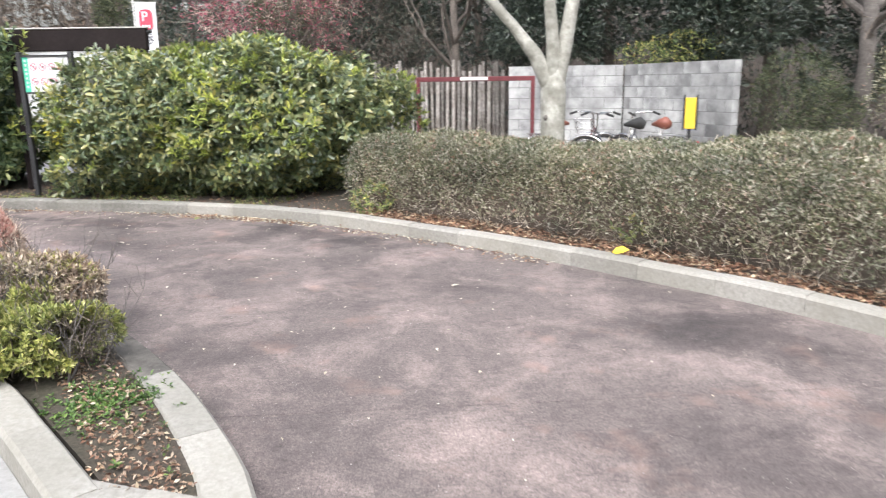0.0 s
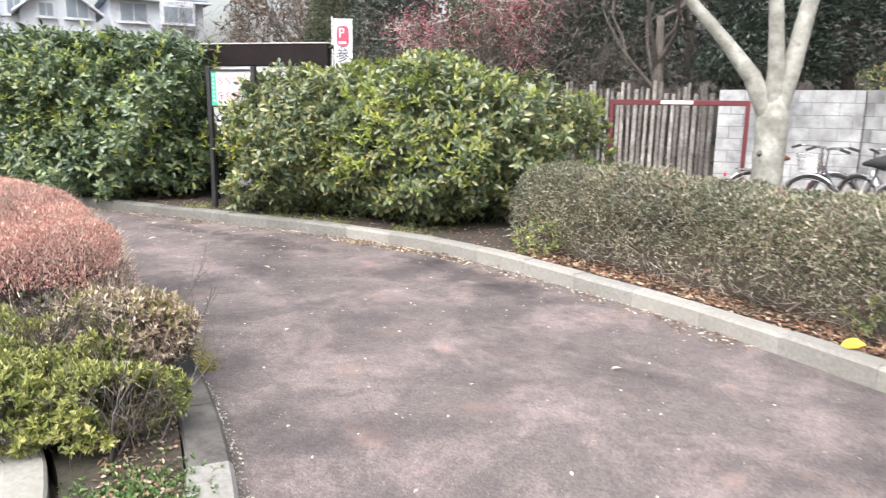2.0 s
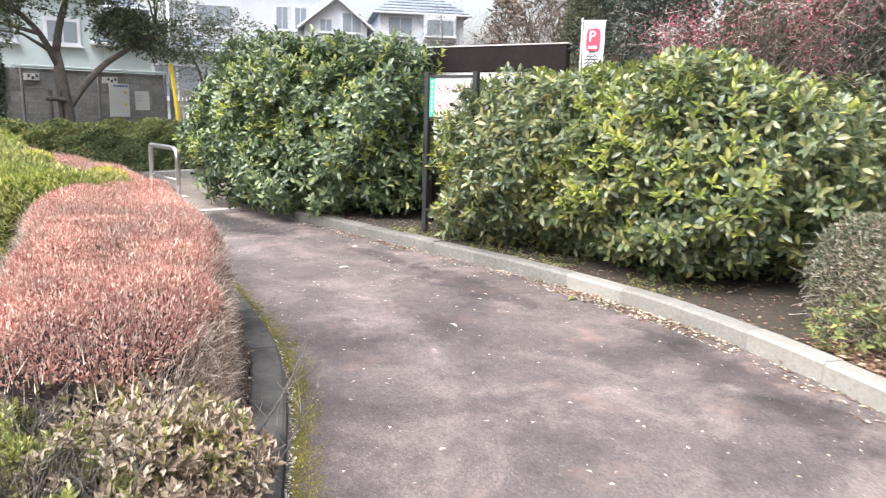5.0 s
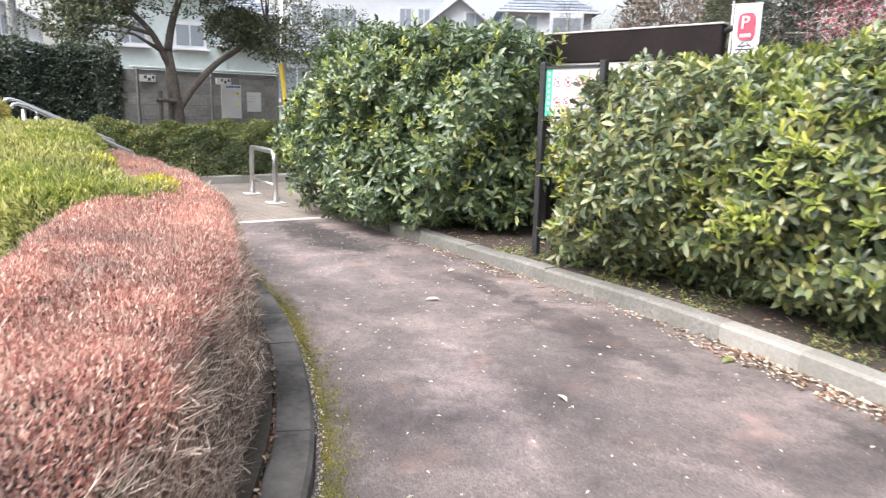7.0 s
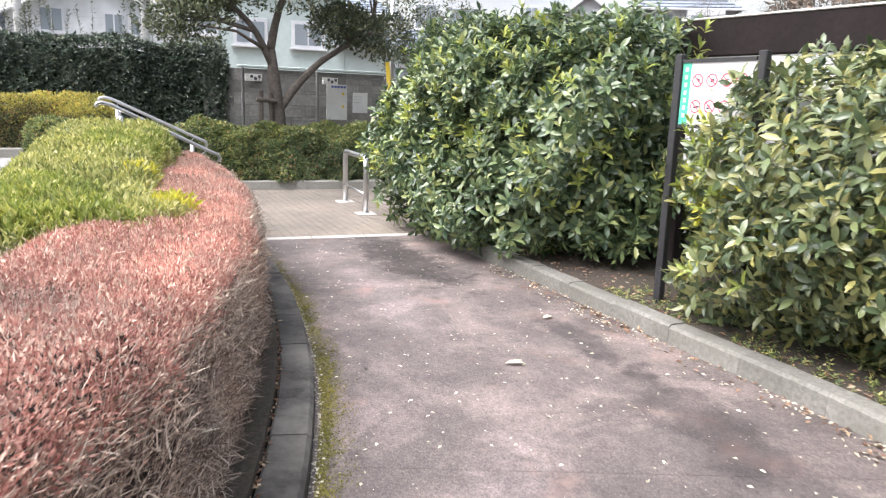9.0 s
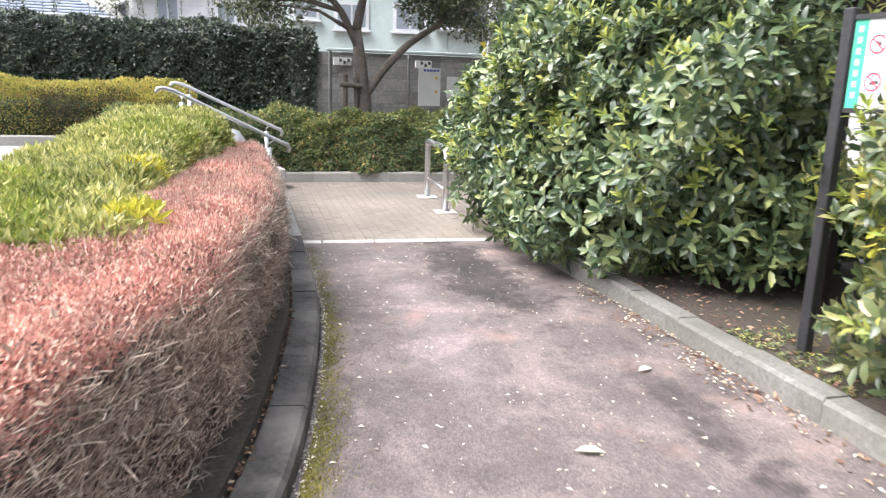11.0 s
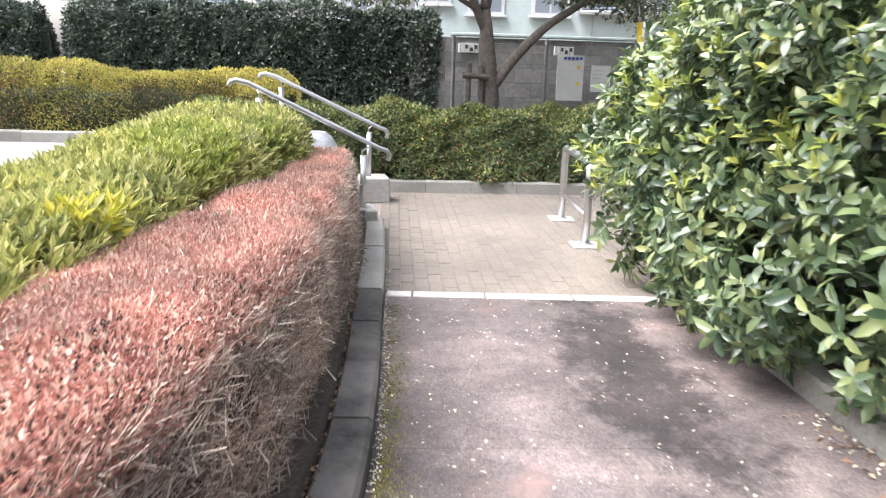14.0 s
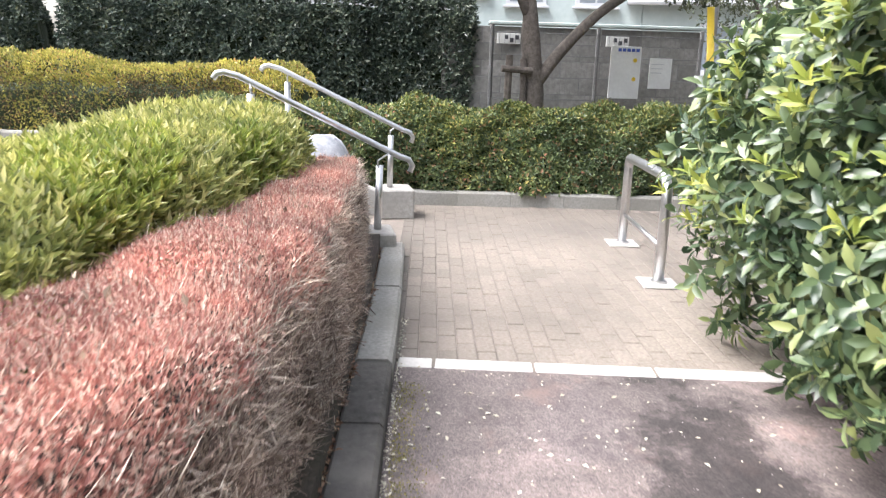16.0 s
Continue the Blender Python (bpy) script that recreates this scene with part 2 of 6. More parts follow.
M_BARK_PALE = rough_surface("pale_smooth_bark", (0.2, 0.196, 0.17), (0.54, 0.53, 0.48), 9, 2.6, 0.9, 0.9, (0.13, 0.125, 0.1), 0.75, speck=(7, (0.16, 0.15, 0.125), 0.2), depth=0.012)
M_BARK = rough_surface("dark_bark", (0.06, 0.05, 0.042), (0.17, 0.145, 0.125), 25, 3, 0.95, 0.8)
M_BARK_GREY = rough_surface("grey_bark", (0.08, 0.07, 0.064), (0.2, 0.18, 0.166), 22, 2, 0.95, 0.6)
M_STUCCO = rough_surface("pale_house_render", (0.5, 0.52, 0.55), (0.6, 0.62, 0.65), 6, 0.3, 0.9, 0.1, (0.43, 0.45, 0.48), 0.5)
M_STUCCO_TEAL = rough_surface("pale_green_house_render", (0.45, 0.53, 0.52), (0.55, 0.62, 0.61), 6, 0.3, 0.9, 0.1)
M_ROOF = rough_surface("blue_grey_roof_tile", (0.2, 0.23, 0.28), (0.33, 0.37, 0.43), 5, 0.6, 0.7, 0.3, vary=0.1)
M_TRIM = rough_surface("white_house_trim", (0.55, 0.56, 0.58), (0.65, 0.66, 0.68), 8, 1, 0.6, 0.05)
# blue-grey pane colour stands in for the sky reflected in the glass
M_PANE, pt, pp = nodes_of("window_glass_sky_toned")
pp.inputs["Base Color"].default_value = (0.22, 0.25, 0.28, 1)
pp.inputs["Roughness"].default_value = 0.08

LEAF_GLOSSY = leaf_material("glossy_evergreen_leaf", [(0.0, (0.05, 0.085, 0.054)), (0.35, (0.095, 0.145, 0.082)), (0.65, (0.155, 0.215, 0.11)), (0.88, (0.24, 0.3, 0.144)), (1.0, (0.36, 0.39, 0.168))], 0.27, 0.22, 0.7)
LEAF_GLOSSY_Y = leaf_material("glossy_yellowing_leaf", [(0.0, (0.051, 0.08, 0.047)), (0.3, (0.116, 0.16, 0.083)), (0.6, (0.205, 0.246, 0.121)), (0.85, (0.28, 0.288, 0.134)), (1.0, (0.384, 0.36, 0.134))], 0.28, 0.25, 0.7)
LEAF_NEW = leaf_material("fresh_shoot_leaf", [(0.0, (0.18, 0.24, 0.06)), (0.6, (0.31, 0.37, 0.085)), (1.0, (0.46, 0.47, 0.12))], 0.4, 0.3)
LEAF_LIME = leaf_material("lime_green_leaf", [(0.0, (0.16, 0.185, 0.065)), (0.4, (0.37, 0.395, 0.14)), (0.75, (0.5, 0.49, 0.19)), (1.0, (0.7, 0.66, 0.36))], 0.4, 0.4)
LEAF_GOLD = leaf_material("golden_leaf", [(0.0, (0.26, 0.27, 0.075)), (0.5, (0.48, 0.45, 0.13)), (0.85, (0.64, 0.57, 0.17)), (1.0, (0.5, 0.28, 0.15))], 0.5, 0.3)
LEAF_RED = leaf_material("winter_red_leaf", [(0.0, (0.33, 0.135, 0.125)), (0.4, (0.58, 0.3, 0.282)), (0.75, (0.74, 0.48, 0.45)), (1.0, (0.86, 0.72, 0.67))], 0.5, 0.32, 0.4)
TWIG = leaf_material("grey_brown_twig", [(0.0, (0.3, 0.21, 0.2)), (0.5, (0.56, 0.43, 0.41)), (0.88, (0.68, 0.56, 0.54)), (1.0, (0.74, 0.65, 0.63))], 0.8, 0.0, 0.3)
TWIG_SIDE = leaf_material("bare_hedge_twig", [(0.0, (0.1, 0.068, 0.064)), (0.4, (0.32, 0.24, 0.222)), (0.75, (0.58, 0.47, 0.44)), (1.0, (0.8, 0.71, 0.67))], 0.8, 0.0, 0.3)
TWIG_BRUSH = leaf_material("ashen_hedge_twig", [(0.0, (0.16, 0.135, 0.122)), (0.5, (0.36, 0.315, 0.285)), (0.88, (0.56, 0.51, 0.48)), (1.0, (0.72, 0.68, 0.65))], 0.8, 0.0, 0.3)
# near-black green: the shade inside hedges is put into this core colour
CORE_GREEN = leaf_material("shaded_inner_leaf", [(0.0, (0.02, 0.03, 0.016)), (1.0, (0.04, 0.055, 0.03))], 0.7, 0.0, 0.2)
TWIG_DARK = leaf_material("dark_twig", [(0.0, (0.05, 0.04, 0.037)), (0.6, (0.1, 0.082, 0.076)), (1.0, (0.2, 0.168, 0.155))], 0.85, 0.0, 0.2)
# the whitish stop paints highlights onto a share of the leaves
LEAF_SAGE = leaf_material("small_leaf_pale_highlights", [(0.0, (0.06, 0.068, 0.042)), (0.45, (0.15, 0.162, 0.1)), (0.74, (0.28, 0.285, 0.205)), (0.92, (0.58, 0.57, 0.53)), (1.0, (0.34, 0.17, 0.14))], 0.4, 0.2)
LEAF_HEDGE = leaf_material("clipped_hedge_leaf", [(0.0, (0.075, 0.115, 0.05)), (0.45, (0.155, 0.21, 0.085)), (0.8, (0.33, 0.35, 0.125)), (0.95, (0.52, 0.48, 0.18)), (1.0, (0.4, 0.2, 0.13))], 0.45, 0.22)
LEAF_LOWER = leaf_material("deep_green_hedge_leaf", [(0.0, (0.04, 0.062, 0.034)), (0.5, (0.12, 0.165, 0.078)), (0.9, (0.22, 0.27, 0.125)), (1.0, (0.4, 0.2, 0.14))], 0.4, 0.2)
LEAF_DARK = leaf_material("dark_hedge_leaf", [(0.0, (0.022, 0.034, 0.031)), (0.6, (0.046, 0.064, 0.054)), (0.92, (0.08, 0.1, 0.078)), (1.0, (0.24, 0.26, 0.24))], 0.4, 0.12)
LEAF_TALL = leaf_material("dense_hedge_leaf", [(0.0, (0.026, 0.042, 0.04)), (0.5, (0.075, 0.105, 0.09)), (0.88, (0.15, 0.185, 0.145)), (1.0, (0.36, 0.39, 0.35))], 0.36, 0.12)
LEAF_RUSSET = leaf_material("russet_hedge_leaf", [(0.0, (0.07, 0.05, 0.03)), (0.5, (0.17, 0.115, 0.06)), (1.0, (0.36, 0.25, 0.11))], 0.5, 0.2)
LEAF_AZALEA = leaf_material("yellowing_azalea_leaf", [(0.0, (0.1, 0.125, 0.045)), (0.4, (0.25, 0.29, 0.09)), (0.75, (0.43, 0.45, 0.15)), (1.0, (0.62, 0.58, 0.32))], 0.4, 0.3)
LEAF_DRY = leaf_material("withered_leaf", [(0.0, (0.16, 0.11, 0.09)), (0.5, (0.4, 0.31, 0.26)), (1.0, (0.72, 0.62, 0.54))], 0.7, 0.2)
LEAF_WOOD = leaf_material("woodland_leaf", [(0.0, (0.03, 0.045, 0.028)), (0.5, (0.07, 0.09, 0.05)), (0.85, (0.125, 0.145, 0.08)), (1.0, (0.22, 0.21, 0.14))], 0.5, 0.2)
LEAF_WOOD_BROWN = leaf_material("winter_thicket_leaf", [(0.0, (0.09, 0.075, 0.065)), (0.5, (0.19, 0.15, 0.135)), (1.0, (0.32, 0.25, 0.22))], 0.7, 0.15)
BLOSSOM = leaf_material("dusky_pink_blossom", [(0.0, (0.2, 0.035, 0.075)), (0.6, (0.36, 0.085, 0.145)), (1.0, (0.5, 0.2, 0.26))], 0.6, 0.25)
LITTER = leaf_material("fallen_leaf", [(0.0, (0.09, 0.045, 0.03)), (0.45, (0.2, 0.11, 0.08)), (0.8, (0.33, 0.21, 0.15)), (1.0, (0.55, 0.46, 0.36))], 0.7, 0.1)
BITS = leaf_material("bleached_leaf_scrap", [(0.0, (0.35, 0.31, 0.26)), (0.6, (0.6, 0.56, 0.5)), (1.0, (0.78, 0.75, 0.7))], 0.7, 0.1)
MOSS = leaf_material("yellow_green_moss", [(0.0, (0.09, 0.086, 0.034)), (0.5, (0.185, 0.17, 0.055)), (1.0, (0.31, 0.275, 0.085))], 0.95, 0.0, 0.1)
BRIGHT = leaf_material("bright_yellow_leaf", [(0.0, (0.4, 0.42, 0.06)), (0.6, (0.62, 0.58, 0.08)), (1.0, (0.75, 0.66, 0.15))], 0.45, 0.35)
WEED = leaf_material("bright_weed_leaf", [(0.0, (0.045, 0.09, 0.025)), (0.6, (0.095, 0.18, 0.045)), (1.0, (0.2, 0.29, 0.085))], 0.5, 0.3)


# ---- geometry helpers ----
ORIGIN = {}
MASSES = {"foliage", "twig_mass", "branchwork", "young_growth", "red_foliage", "shoot_tip", "yellow_growth", "loose_growth", "fine_twig_mass", "blossom", "crown", "limb_mass", "thicket", "brown_thicket", "stem_mass", "scrap_mass", "grit", "tuft_mass", "crumb_mass", "sprig_mass", "golden_foliage", "green_foliage", "low_growth", "bright_clump", "mesh_wire", "far_brickwork"}


class Geo:
    """Collects vertices and faces of one mesh, in world metres."""

    def __init__(self):
        self.v, self.f = [], []

    def add(self, verts, faces):
        o = len(self.v)
        self.v += [tuple(p) for p in verts]
        self.f += [tuple(i + o for i in f) for f in faces]
        return self

    def box(self, c, size, turn=0.0, bevel=0.0, tilt=None):
        """A box about c with chamfered upright and level edges, turned by degrees about z."""
        hx, hy, hz = (s / 2 for s in size)
        b = min(bevel, hx * 0.9, hy * 0.9, hz * 0.9)
        if b <= 0:
            pts = [(x, y, z) for x in (-hx, hx) for y in (-hy, hy) for z in (-hz, hz)]
            fs = [(0, 1, 3, 2), (4, 6, 7, 5), (0, 4, 5, 1), (2, 3, 7, 6), (0, 2, 6, 4), (1, 5, 7, 3)]
        else:
            ring = lambda hx, hy, z, c: [(-hx + c, -hy, z), (hx - c, -hy, z), (hx, -hy + c, z), (hx, hy - c, z), (hx - c, hy, z), (-hx + c, hy, z), (-hx, hy - c, z), (-hx, -hy + c, z)]
            pts = ring(hx - b, hy - b, -hz, b * 0.5) + ring(hx, hy, -hz + b, b) + ring(hx, hy, hz - b, b) + ring(hx - b, hy - b, hz, b * 0.5)
            fs = [tuple(range(7, -1, -1)), tuple(range(24, 32))]
            for r in range(3):
                for k in range(8):
                    fs.append((8 * r + k, 8 * r + (k + 1) % 8, 8 * r + 8 + (k + 1) % 8, 8 * r + 8 + k))
        m = pose(c[0], c[1], c[2], 0, 0, turn) if tilt is None else Matrix.Translation(c) @ tilt
        return self.add([m @ Vector(p) for p in pts], fs)

    def tube(self, pts, radii, n=8, cap=True):
        """A round tube along points, with a radius at each."""
        pts = [Vector(p) for p in pts]
        if not hasattr(radii, "__len__"):
            radii = [radii] * len(pts)
        rings = []
        up = None
        for i, p in enumerate(pts):
            d = (pts[min(i + 1, len(pts) - 1)] - pts[max(i - 1, 0)]).normalized()
            if up is None:
                up = d.orthogonal().normalized()
            a = (up - d * up.dot(d)).normalized()
            up = a
            b = d.cross(a)
            rings.append([p + radii[i] * (math.cos(2 * math.pi * k / n) * a + math.sin(2 * math.pi * k / n) * b) for k in range(n)])
        fs = [(r * n + k, r * n + (k + 1) % n, (r + 1) * n + (k + 1) % n, (r + 1) * n + k) for r in range(len(pts) - 1) for k in range(n)]
        if cap:
            fs += [tuple(range(n - 1, -1, -1)), tuple(range((len(pts) - 1) * n, len(pts) * n))]
        return self.add([p for r in rings for p in r], fs)

    def torus(self, c, axis, R, r, n=28, k=8):
        axis = Vector(axis).normalized()
        a = axis.orthogonal().normalized()
        b = axis.cross(a)
        vs, fs = [], []
        for i in range(n):
            w = 2 * math.pi * i / n
            d = math.cos(w) * a + math.sin(w) * b
            for j in range(k):
                u = 2 * math.pi * j / k
                vs.append(Vector(c) + d * (R + r * math.cos(u)) + axis * r * math.sin(u))
                fs.append((i * k + j, ((i + 1) % n) * k + j, ((i + 1) % n) * k + (j + 1) % k, i * k + (j + 1) % k))
        return self.add(vs, fs)


def thing(name, at, label, category, group="", kind=""):
    ob = new(name)
    ob.location = at
    ORIGIN[ob] = Vector(at)
    ob.empty_display_size = 0.1
    return tagged(ob, label, category, group, kind)


def as_mesh(name, v, f, material, smooth=False, origin=(0, 0, 0)):
    me = bpy.data.meshes.new(name)
    v = np.asarray(v, dtype=float) - np.asarray(origin, dtype=float)
    me.from_pydata(v.tolist(), [], f.tolist() if hasattr(f, "tolist") else f)
    me.materials.append(material)
    if smooth:
        me.polygons.foreach_set("use_smooth", [True] * len(me.polygons))
    return me


def part(name, g, material, parent, label="", smooth=False):
    """One mesh object under a thing or a part; g is a Geo or (vertices, faces) in world metres."""
    v, f = (g.v, g.f) if isinstance(g, Geo) else g
    o = ORIGIN[parent]
    ob = new(name, as_mesh(name, v, f, material, smooth, o))
    ob.parent = parent
    ORIGIN[ob] = o
    return tagged(ob, label, kind="stuff" if name in MASSES else "")


def solid(name, g, material, label="", category="", group="", kind="", smooth=False, at=(0, 0, 0)):
    """One mesh object that is a whole thing or a piece of the setting."""
    v, f = (g.v, g.f) if isinstance(g, Geo) else g
    ob = new(name, as_mesh(name, v, f, material, smooth, at))
    ob.location = at
    ORIGIN[ob] = Vector(at)
    return tagged(ob, label, category, group, kind)


def spline(pts, step=0.06):
    """A smooth line through plan points, evenly sampled."""
    p = np.array(pts, float)
    p = np.vstack([2 * p[0] - p[1], p, 2 * p[-1] - p[-2]])
    out = []
    for i in range(1, len(p) - 2):
        n = max(4, int(np.linalg.norm(p[i + 1] - p[i]) / 0.02))
        t = np.linspace(0, 1, n, endpoint=False)[:, None]
        out.append(0.5 * (2 * p[i] + (p[i + 1] - p[i - 1]) * t + (2 * p[i - 1] - 5 * p[i] + 4 * p[i + 1] - p[i + 2]) * t**2 + (3 * p[i] - p[i - 1] - 3 * p[i + 1] + p[i + 2]) * t**3))
    q = np.vstack(out + [p[-2:-1]])
    s = np.concatenate([[0], np.cumsum(np.linalg.norm(np.diff(q, axis=0), axis=1))])
    u = np.linspace(0, s[-1], max(2, int(s[-1] / step)))
    return np.stack([np.interp(u, s, q[:, k]) for k in range(q.shape[1])], 1)


def side_normals(line):
    """Unit normals to the left of a plan line."""
    d = np.gradient(line[:, :2], axis=0)
    d /= np.linalg.norm(d, axis=1)[:, None]
    return np.stack([-d[:, 1], d[:, 0]], 1)


def nearest(line, p):
    return int(np.argmin(np.hypot(line[:, 0] - p[0], line[:, 1] - p[1])))


def prism(a, b, z0, z1):
    """A slab between two plan lines of equal length, from z0 to z1 (numbers or one a point)."""
    n = len(a)
    z0, z1 = np.broadcast_to(z0, n), np.broadcast_to(z1, n)
    v = np.vstack([np.column_stack([a, z0]), np.column_stack([b, z0]), np.column_stack([a, z1]), np.column_stack([b, z1])])
    f = []
    for i in range(n - 1):
        f += [(2 * n + i, 2 * n + i + 1, 3 * n + i + 1, 3 * n + i), (i, n + i, n + i + 1, i + 1), (i, i + 1, 2 * n + i + 1, 2 * n + i), (n + i, 3 * n + i, 3 * n + i + 1, n + i + 1)]
    f += [(0, 2 * n, 3 * n, n), (n - 1, 2 * n - 1, 4 * n - 1, 3 * n - 1)]
    return v, f


def along(line, i, j, n):
    """n points of a line between two of its places."""
    u = np.linspace(i, j, n)
    k = np.arange(len(line))
    return np.stack([np.interp(u, k, line[:, 0]), np.interp(u, k, line[:, 1])], 1)


# ---- foliage helpers ----
def unit(a):
    return a / np.maximum(np.linalg.norm(a, axis=1), 1e-9)[:, None]


def joined(sets):
    """Several (vertices, faces) in one."""
    v, f, o = [], [], 0
    for a, b in sets:
        v.append(a)
        f.append(np.asarray(b) + o)
        o += len(a)
    return np.vstack(v), np.vstack(f)


SMALL = (np.array([(0, 0, 0), (0.45, 0.5, 0.09), (0.45, -0.5, 0.09), (1, 0, -0.06)]), np.array([(0, 2, 3), (0, 3, 1)]))
LARGE = (
    np.array([(0, 0, 0), (0.3, 0.42, 0.05), (0.3, -0.42, 0.05), (0.3, 0, 0), (0.68, 0.44, 0.02), (0.68, -0.44, 0.02), (0.68, 0, -0.04), (1, 0, -0.16)]),
    np.array([(0, 3, 1), (0, 2, 3), (3, 6, 4), (3, 4, 1), (2, 5, 6), (2, 6, 3), (6, 7, 4), (5, 7, 6)]),
)


def leaf_set(pos, way, nor, length, width, shape=SMALL):
    """Leaves from their foot, direction, upper side and size."""
    way = unit(way)
    side = unit(np.cross(nor, way))
    nor = np.cross(way, side)
    n = len(pos)
    length, width = np.broadcast_to(length, n), np.broadcast_to(width, n)
    p, t = shape
    v = pos[:, None] + p[None, :, 0:1] * (way * length[:, None])[:, None] + p[None, :, 1:2] * (side * width[:, None])[:, None] + p[None, :, 2:3] * (nor * length[:, None])[:, None]
    f = t[None] + (np.arange(n) * len(p))[:, None, None]
    return v.reshape(-1, 3), f.reshape(-1, 3)


def twig_set(a, b, r):
    """Thin three-sided twigs that taper from a to b."""
    d = unit(b - a)
    o = unit(np.cross(d, rng.normal(size=d.shape)))
    q = np.cross(d, o)
    n = len(a)
    r = np.broadcast_to(r, n)[:, None]
    v = np.stack([a + o * r, a + r * (-0.5 * o + 0.87 * q), a + r * (-0.5 * o - 0.87 * q), b], 1)
    f = np.array([(0, 1, 3), (1, 2, 3), (2, 0, 3)])[None] + (np.arange(n) * 4)[:, None, None]
    return v.reshape(-1, 3), f.reshape(-1, 3)


def lumps(p, scale, seed):
    """A smooth uneven field in -1..1 over places p."""
    r = np.random.default_rng(seed)
    out = 0
    for k in range(5):
        d = unit(r.normal(size=(1, 3)))[0] * scale * (1 + 0.7 * k)
        out = out + np.sin(p @ d + r.uniform(0, 6.28)) / (1 + 0.6 * k)
    return out / 2.2


def shell(n, half, power=2.6, inner=0.75, uneven=0.1, seed=1, low=-0.95):
    """Places and outward normals on and just inside an uneven rounded body about 0."""
    half = np.array(half)
    d = rng.normal(size=(int(n * 1.9), 3)) * np.sqrt(half)
    d = unit(d)
    k = (np.abs(d / half) ** power).sum(1) ** (-1 / power)
    p = d * k[:, None]
    nor = unit(np.sign(p) * np.abs(p / half) ** (power - 1) / half)
    p = p * (1 + uneven * lumps(p, 3.2, seed) + 0.5 * uneven * lumps(p, 8, seed + 1))[:, None]
    p = p * (inner + (1 - inner) * rng.beta(3, 1, len(p)))[:, None]
    ok = p[:, 2] > low * half[2]
    return p[ok][:n], nor[ok][:n]


def strip(line, half, z0, height, n, power=4.0, inner=0.8, cap=0.3, uneven=0.05, seed=1, low=0.05, taper=0.0, under=0.0):
    """Places and normals on a hedge along a plan line; half width and height are numbers or one a point."""
    m = len(line)
    half, height, z0 = (np.broadcast_to(a, m) for a in (half, height, z0))
    nor2 = side_normals(line)
    s = np.concatenate([[0], np.cumsum(np.hypot(*np.diff(line[:, :2], axis=0).T))])
    u = rng.uniform(0, s[-1], n)
    at = lambda a: np.interp(u, s, a)
    c = np.stack([at(line[:, 0]), at(line[:, 1])], 1)
    sn = unit(np.stack([at(nor2[:, 0]), at(nor2[:, 1])], 1))
    e = np.minimum(u, s[-1] - u)
    k = np.sqrt(np.clip(1 - (1 - np.clip(e / cap, 0, 1)) ** 2, 0.02, 1))
    hw, h = at(half) * (0.35 + 0.65 * k), at(height) * (0.75 + 0.25 * k)
    w = rng.uniform(0, 2 * h + 2 * hw, n)
    x = np.where(w < h, 1.0, np.where(w < h + 2 * hw, 1 - (w - h) / hw, -1.0))
    z = np.where(w < h, w / h, np.where(w < h + 2 * hw, 1.0, (2 * h + 2 * hw - w) / h))
    q = (np.abs(x) ** power + np.abs(z) ** power) ** (-1 / power)
    x, z = x * q, z * q
    gx, gz = np.sign(x) * np.abs(x) ** (power - 1) / hw, np.abs(z) ** (power - 1) / h
    g = np.hypot(gx, gz)
    dep = inner + (1 - inner) * rng.beta(3, 1, n)
    p = np.column_stack([c + sn * (x * hw * (1 - taper * z - under * (1 - z) ** 2.5))[:, None], at(z0) + z * h])
    bump = uneven * (lumps(p, 2.6, seed) + 0.5 * lumps(p, 9, seed + 1))
    o = np.column_stack([sn * (gx / g)[:, None], gz / g])
    p = p + o * (bump - (1 - dep) * np.minimum(hw, h))[:, None]
    ok = p[:, 2] > at(z0) + low
    return p[ok], o[ok]


def shoots(p, nor, k, length, width, up=0.5, spread=(35, 85), shape=SMALL, stalk=0.05, jitter=0.5):
    """Rosettes of k leaves on shoots that point outwards and up."""
    n = len(p)
    axis = unit(nor + np.array([0, 0, up]) + jitter * rng.normal(size=(n, 3)))
    a = unit(np.cross(axis, rng.normal(size=(n, 3))))
    b = np.cross(axis, a)
    idx = np.repeat(np.arange(n), k)
    j = np.tile(np.arange(k), n)
    w = j * 2.4 + rng.uniform(-0.4, 0.4, n * k)
    th = np.radians(spread[0] + (spread[1] - spread[0]) * ((k - j) / k) + rng.uniform(-12, 12, n * k))
    side = a[idx] * np.cos(w)[:, None] + b[idx] * np.sin(w)[:, None]
    way = axis[idx] * np.cos(th)[:, None] + side * np.sin(th)[:, None]
    up_side = axis[idx] * np.sin(th)[:, None] - side * np.cos(th)[:, None]
    foot = p[idx] + axis[idx] * (stalk * (j / k - 0.5))[:, None]
    s = rng.uniform(0.65, 1.15, n * k)
    return leaf_set(foot, way, up_side, length * s, width * s, shape)


def scatter_leaves(p, nor, length, width, up=0.3, jitter=0.8, shape=SMALL):
    n = len(p)
    way = unit(nor + np.array([0, 0, up]) + jitter * rng.normal(size=(n, 3)))
    s = rng.uniform(0.6, 1.25, n)
    return leaf_set(p, way, nor + 0.7 * rng.normal(size=(n, 3)), length * s, width * s, shape)


def scatter_twigs(p, nor, length, r, up=0.8, jitter=0.6):
    n = len(p)
    d = unit(nor * 0.5 + np.array([0, 0, up]) + jitter * rng.normal(size=(n, 3)))
    s = (length * rng.uniform(0.5, 1.4, n))[:, None]
    return twig_set(p - d * s * 0.6, p + d * s * 0.4, r * rng.uniform(0.6, 1.4, n))


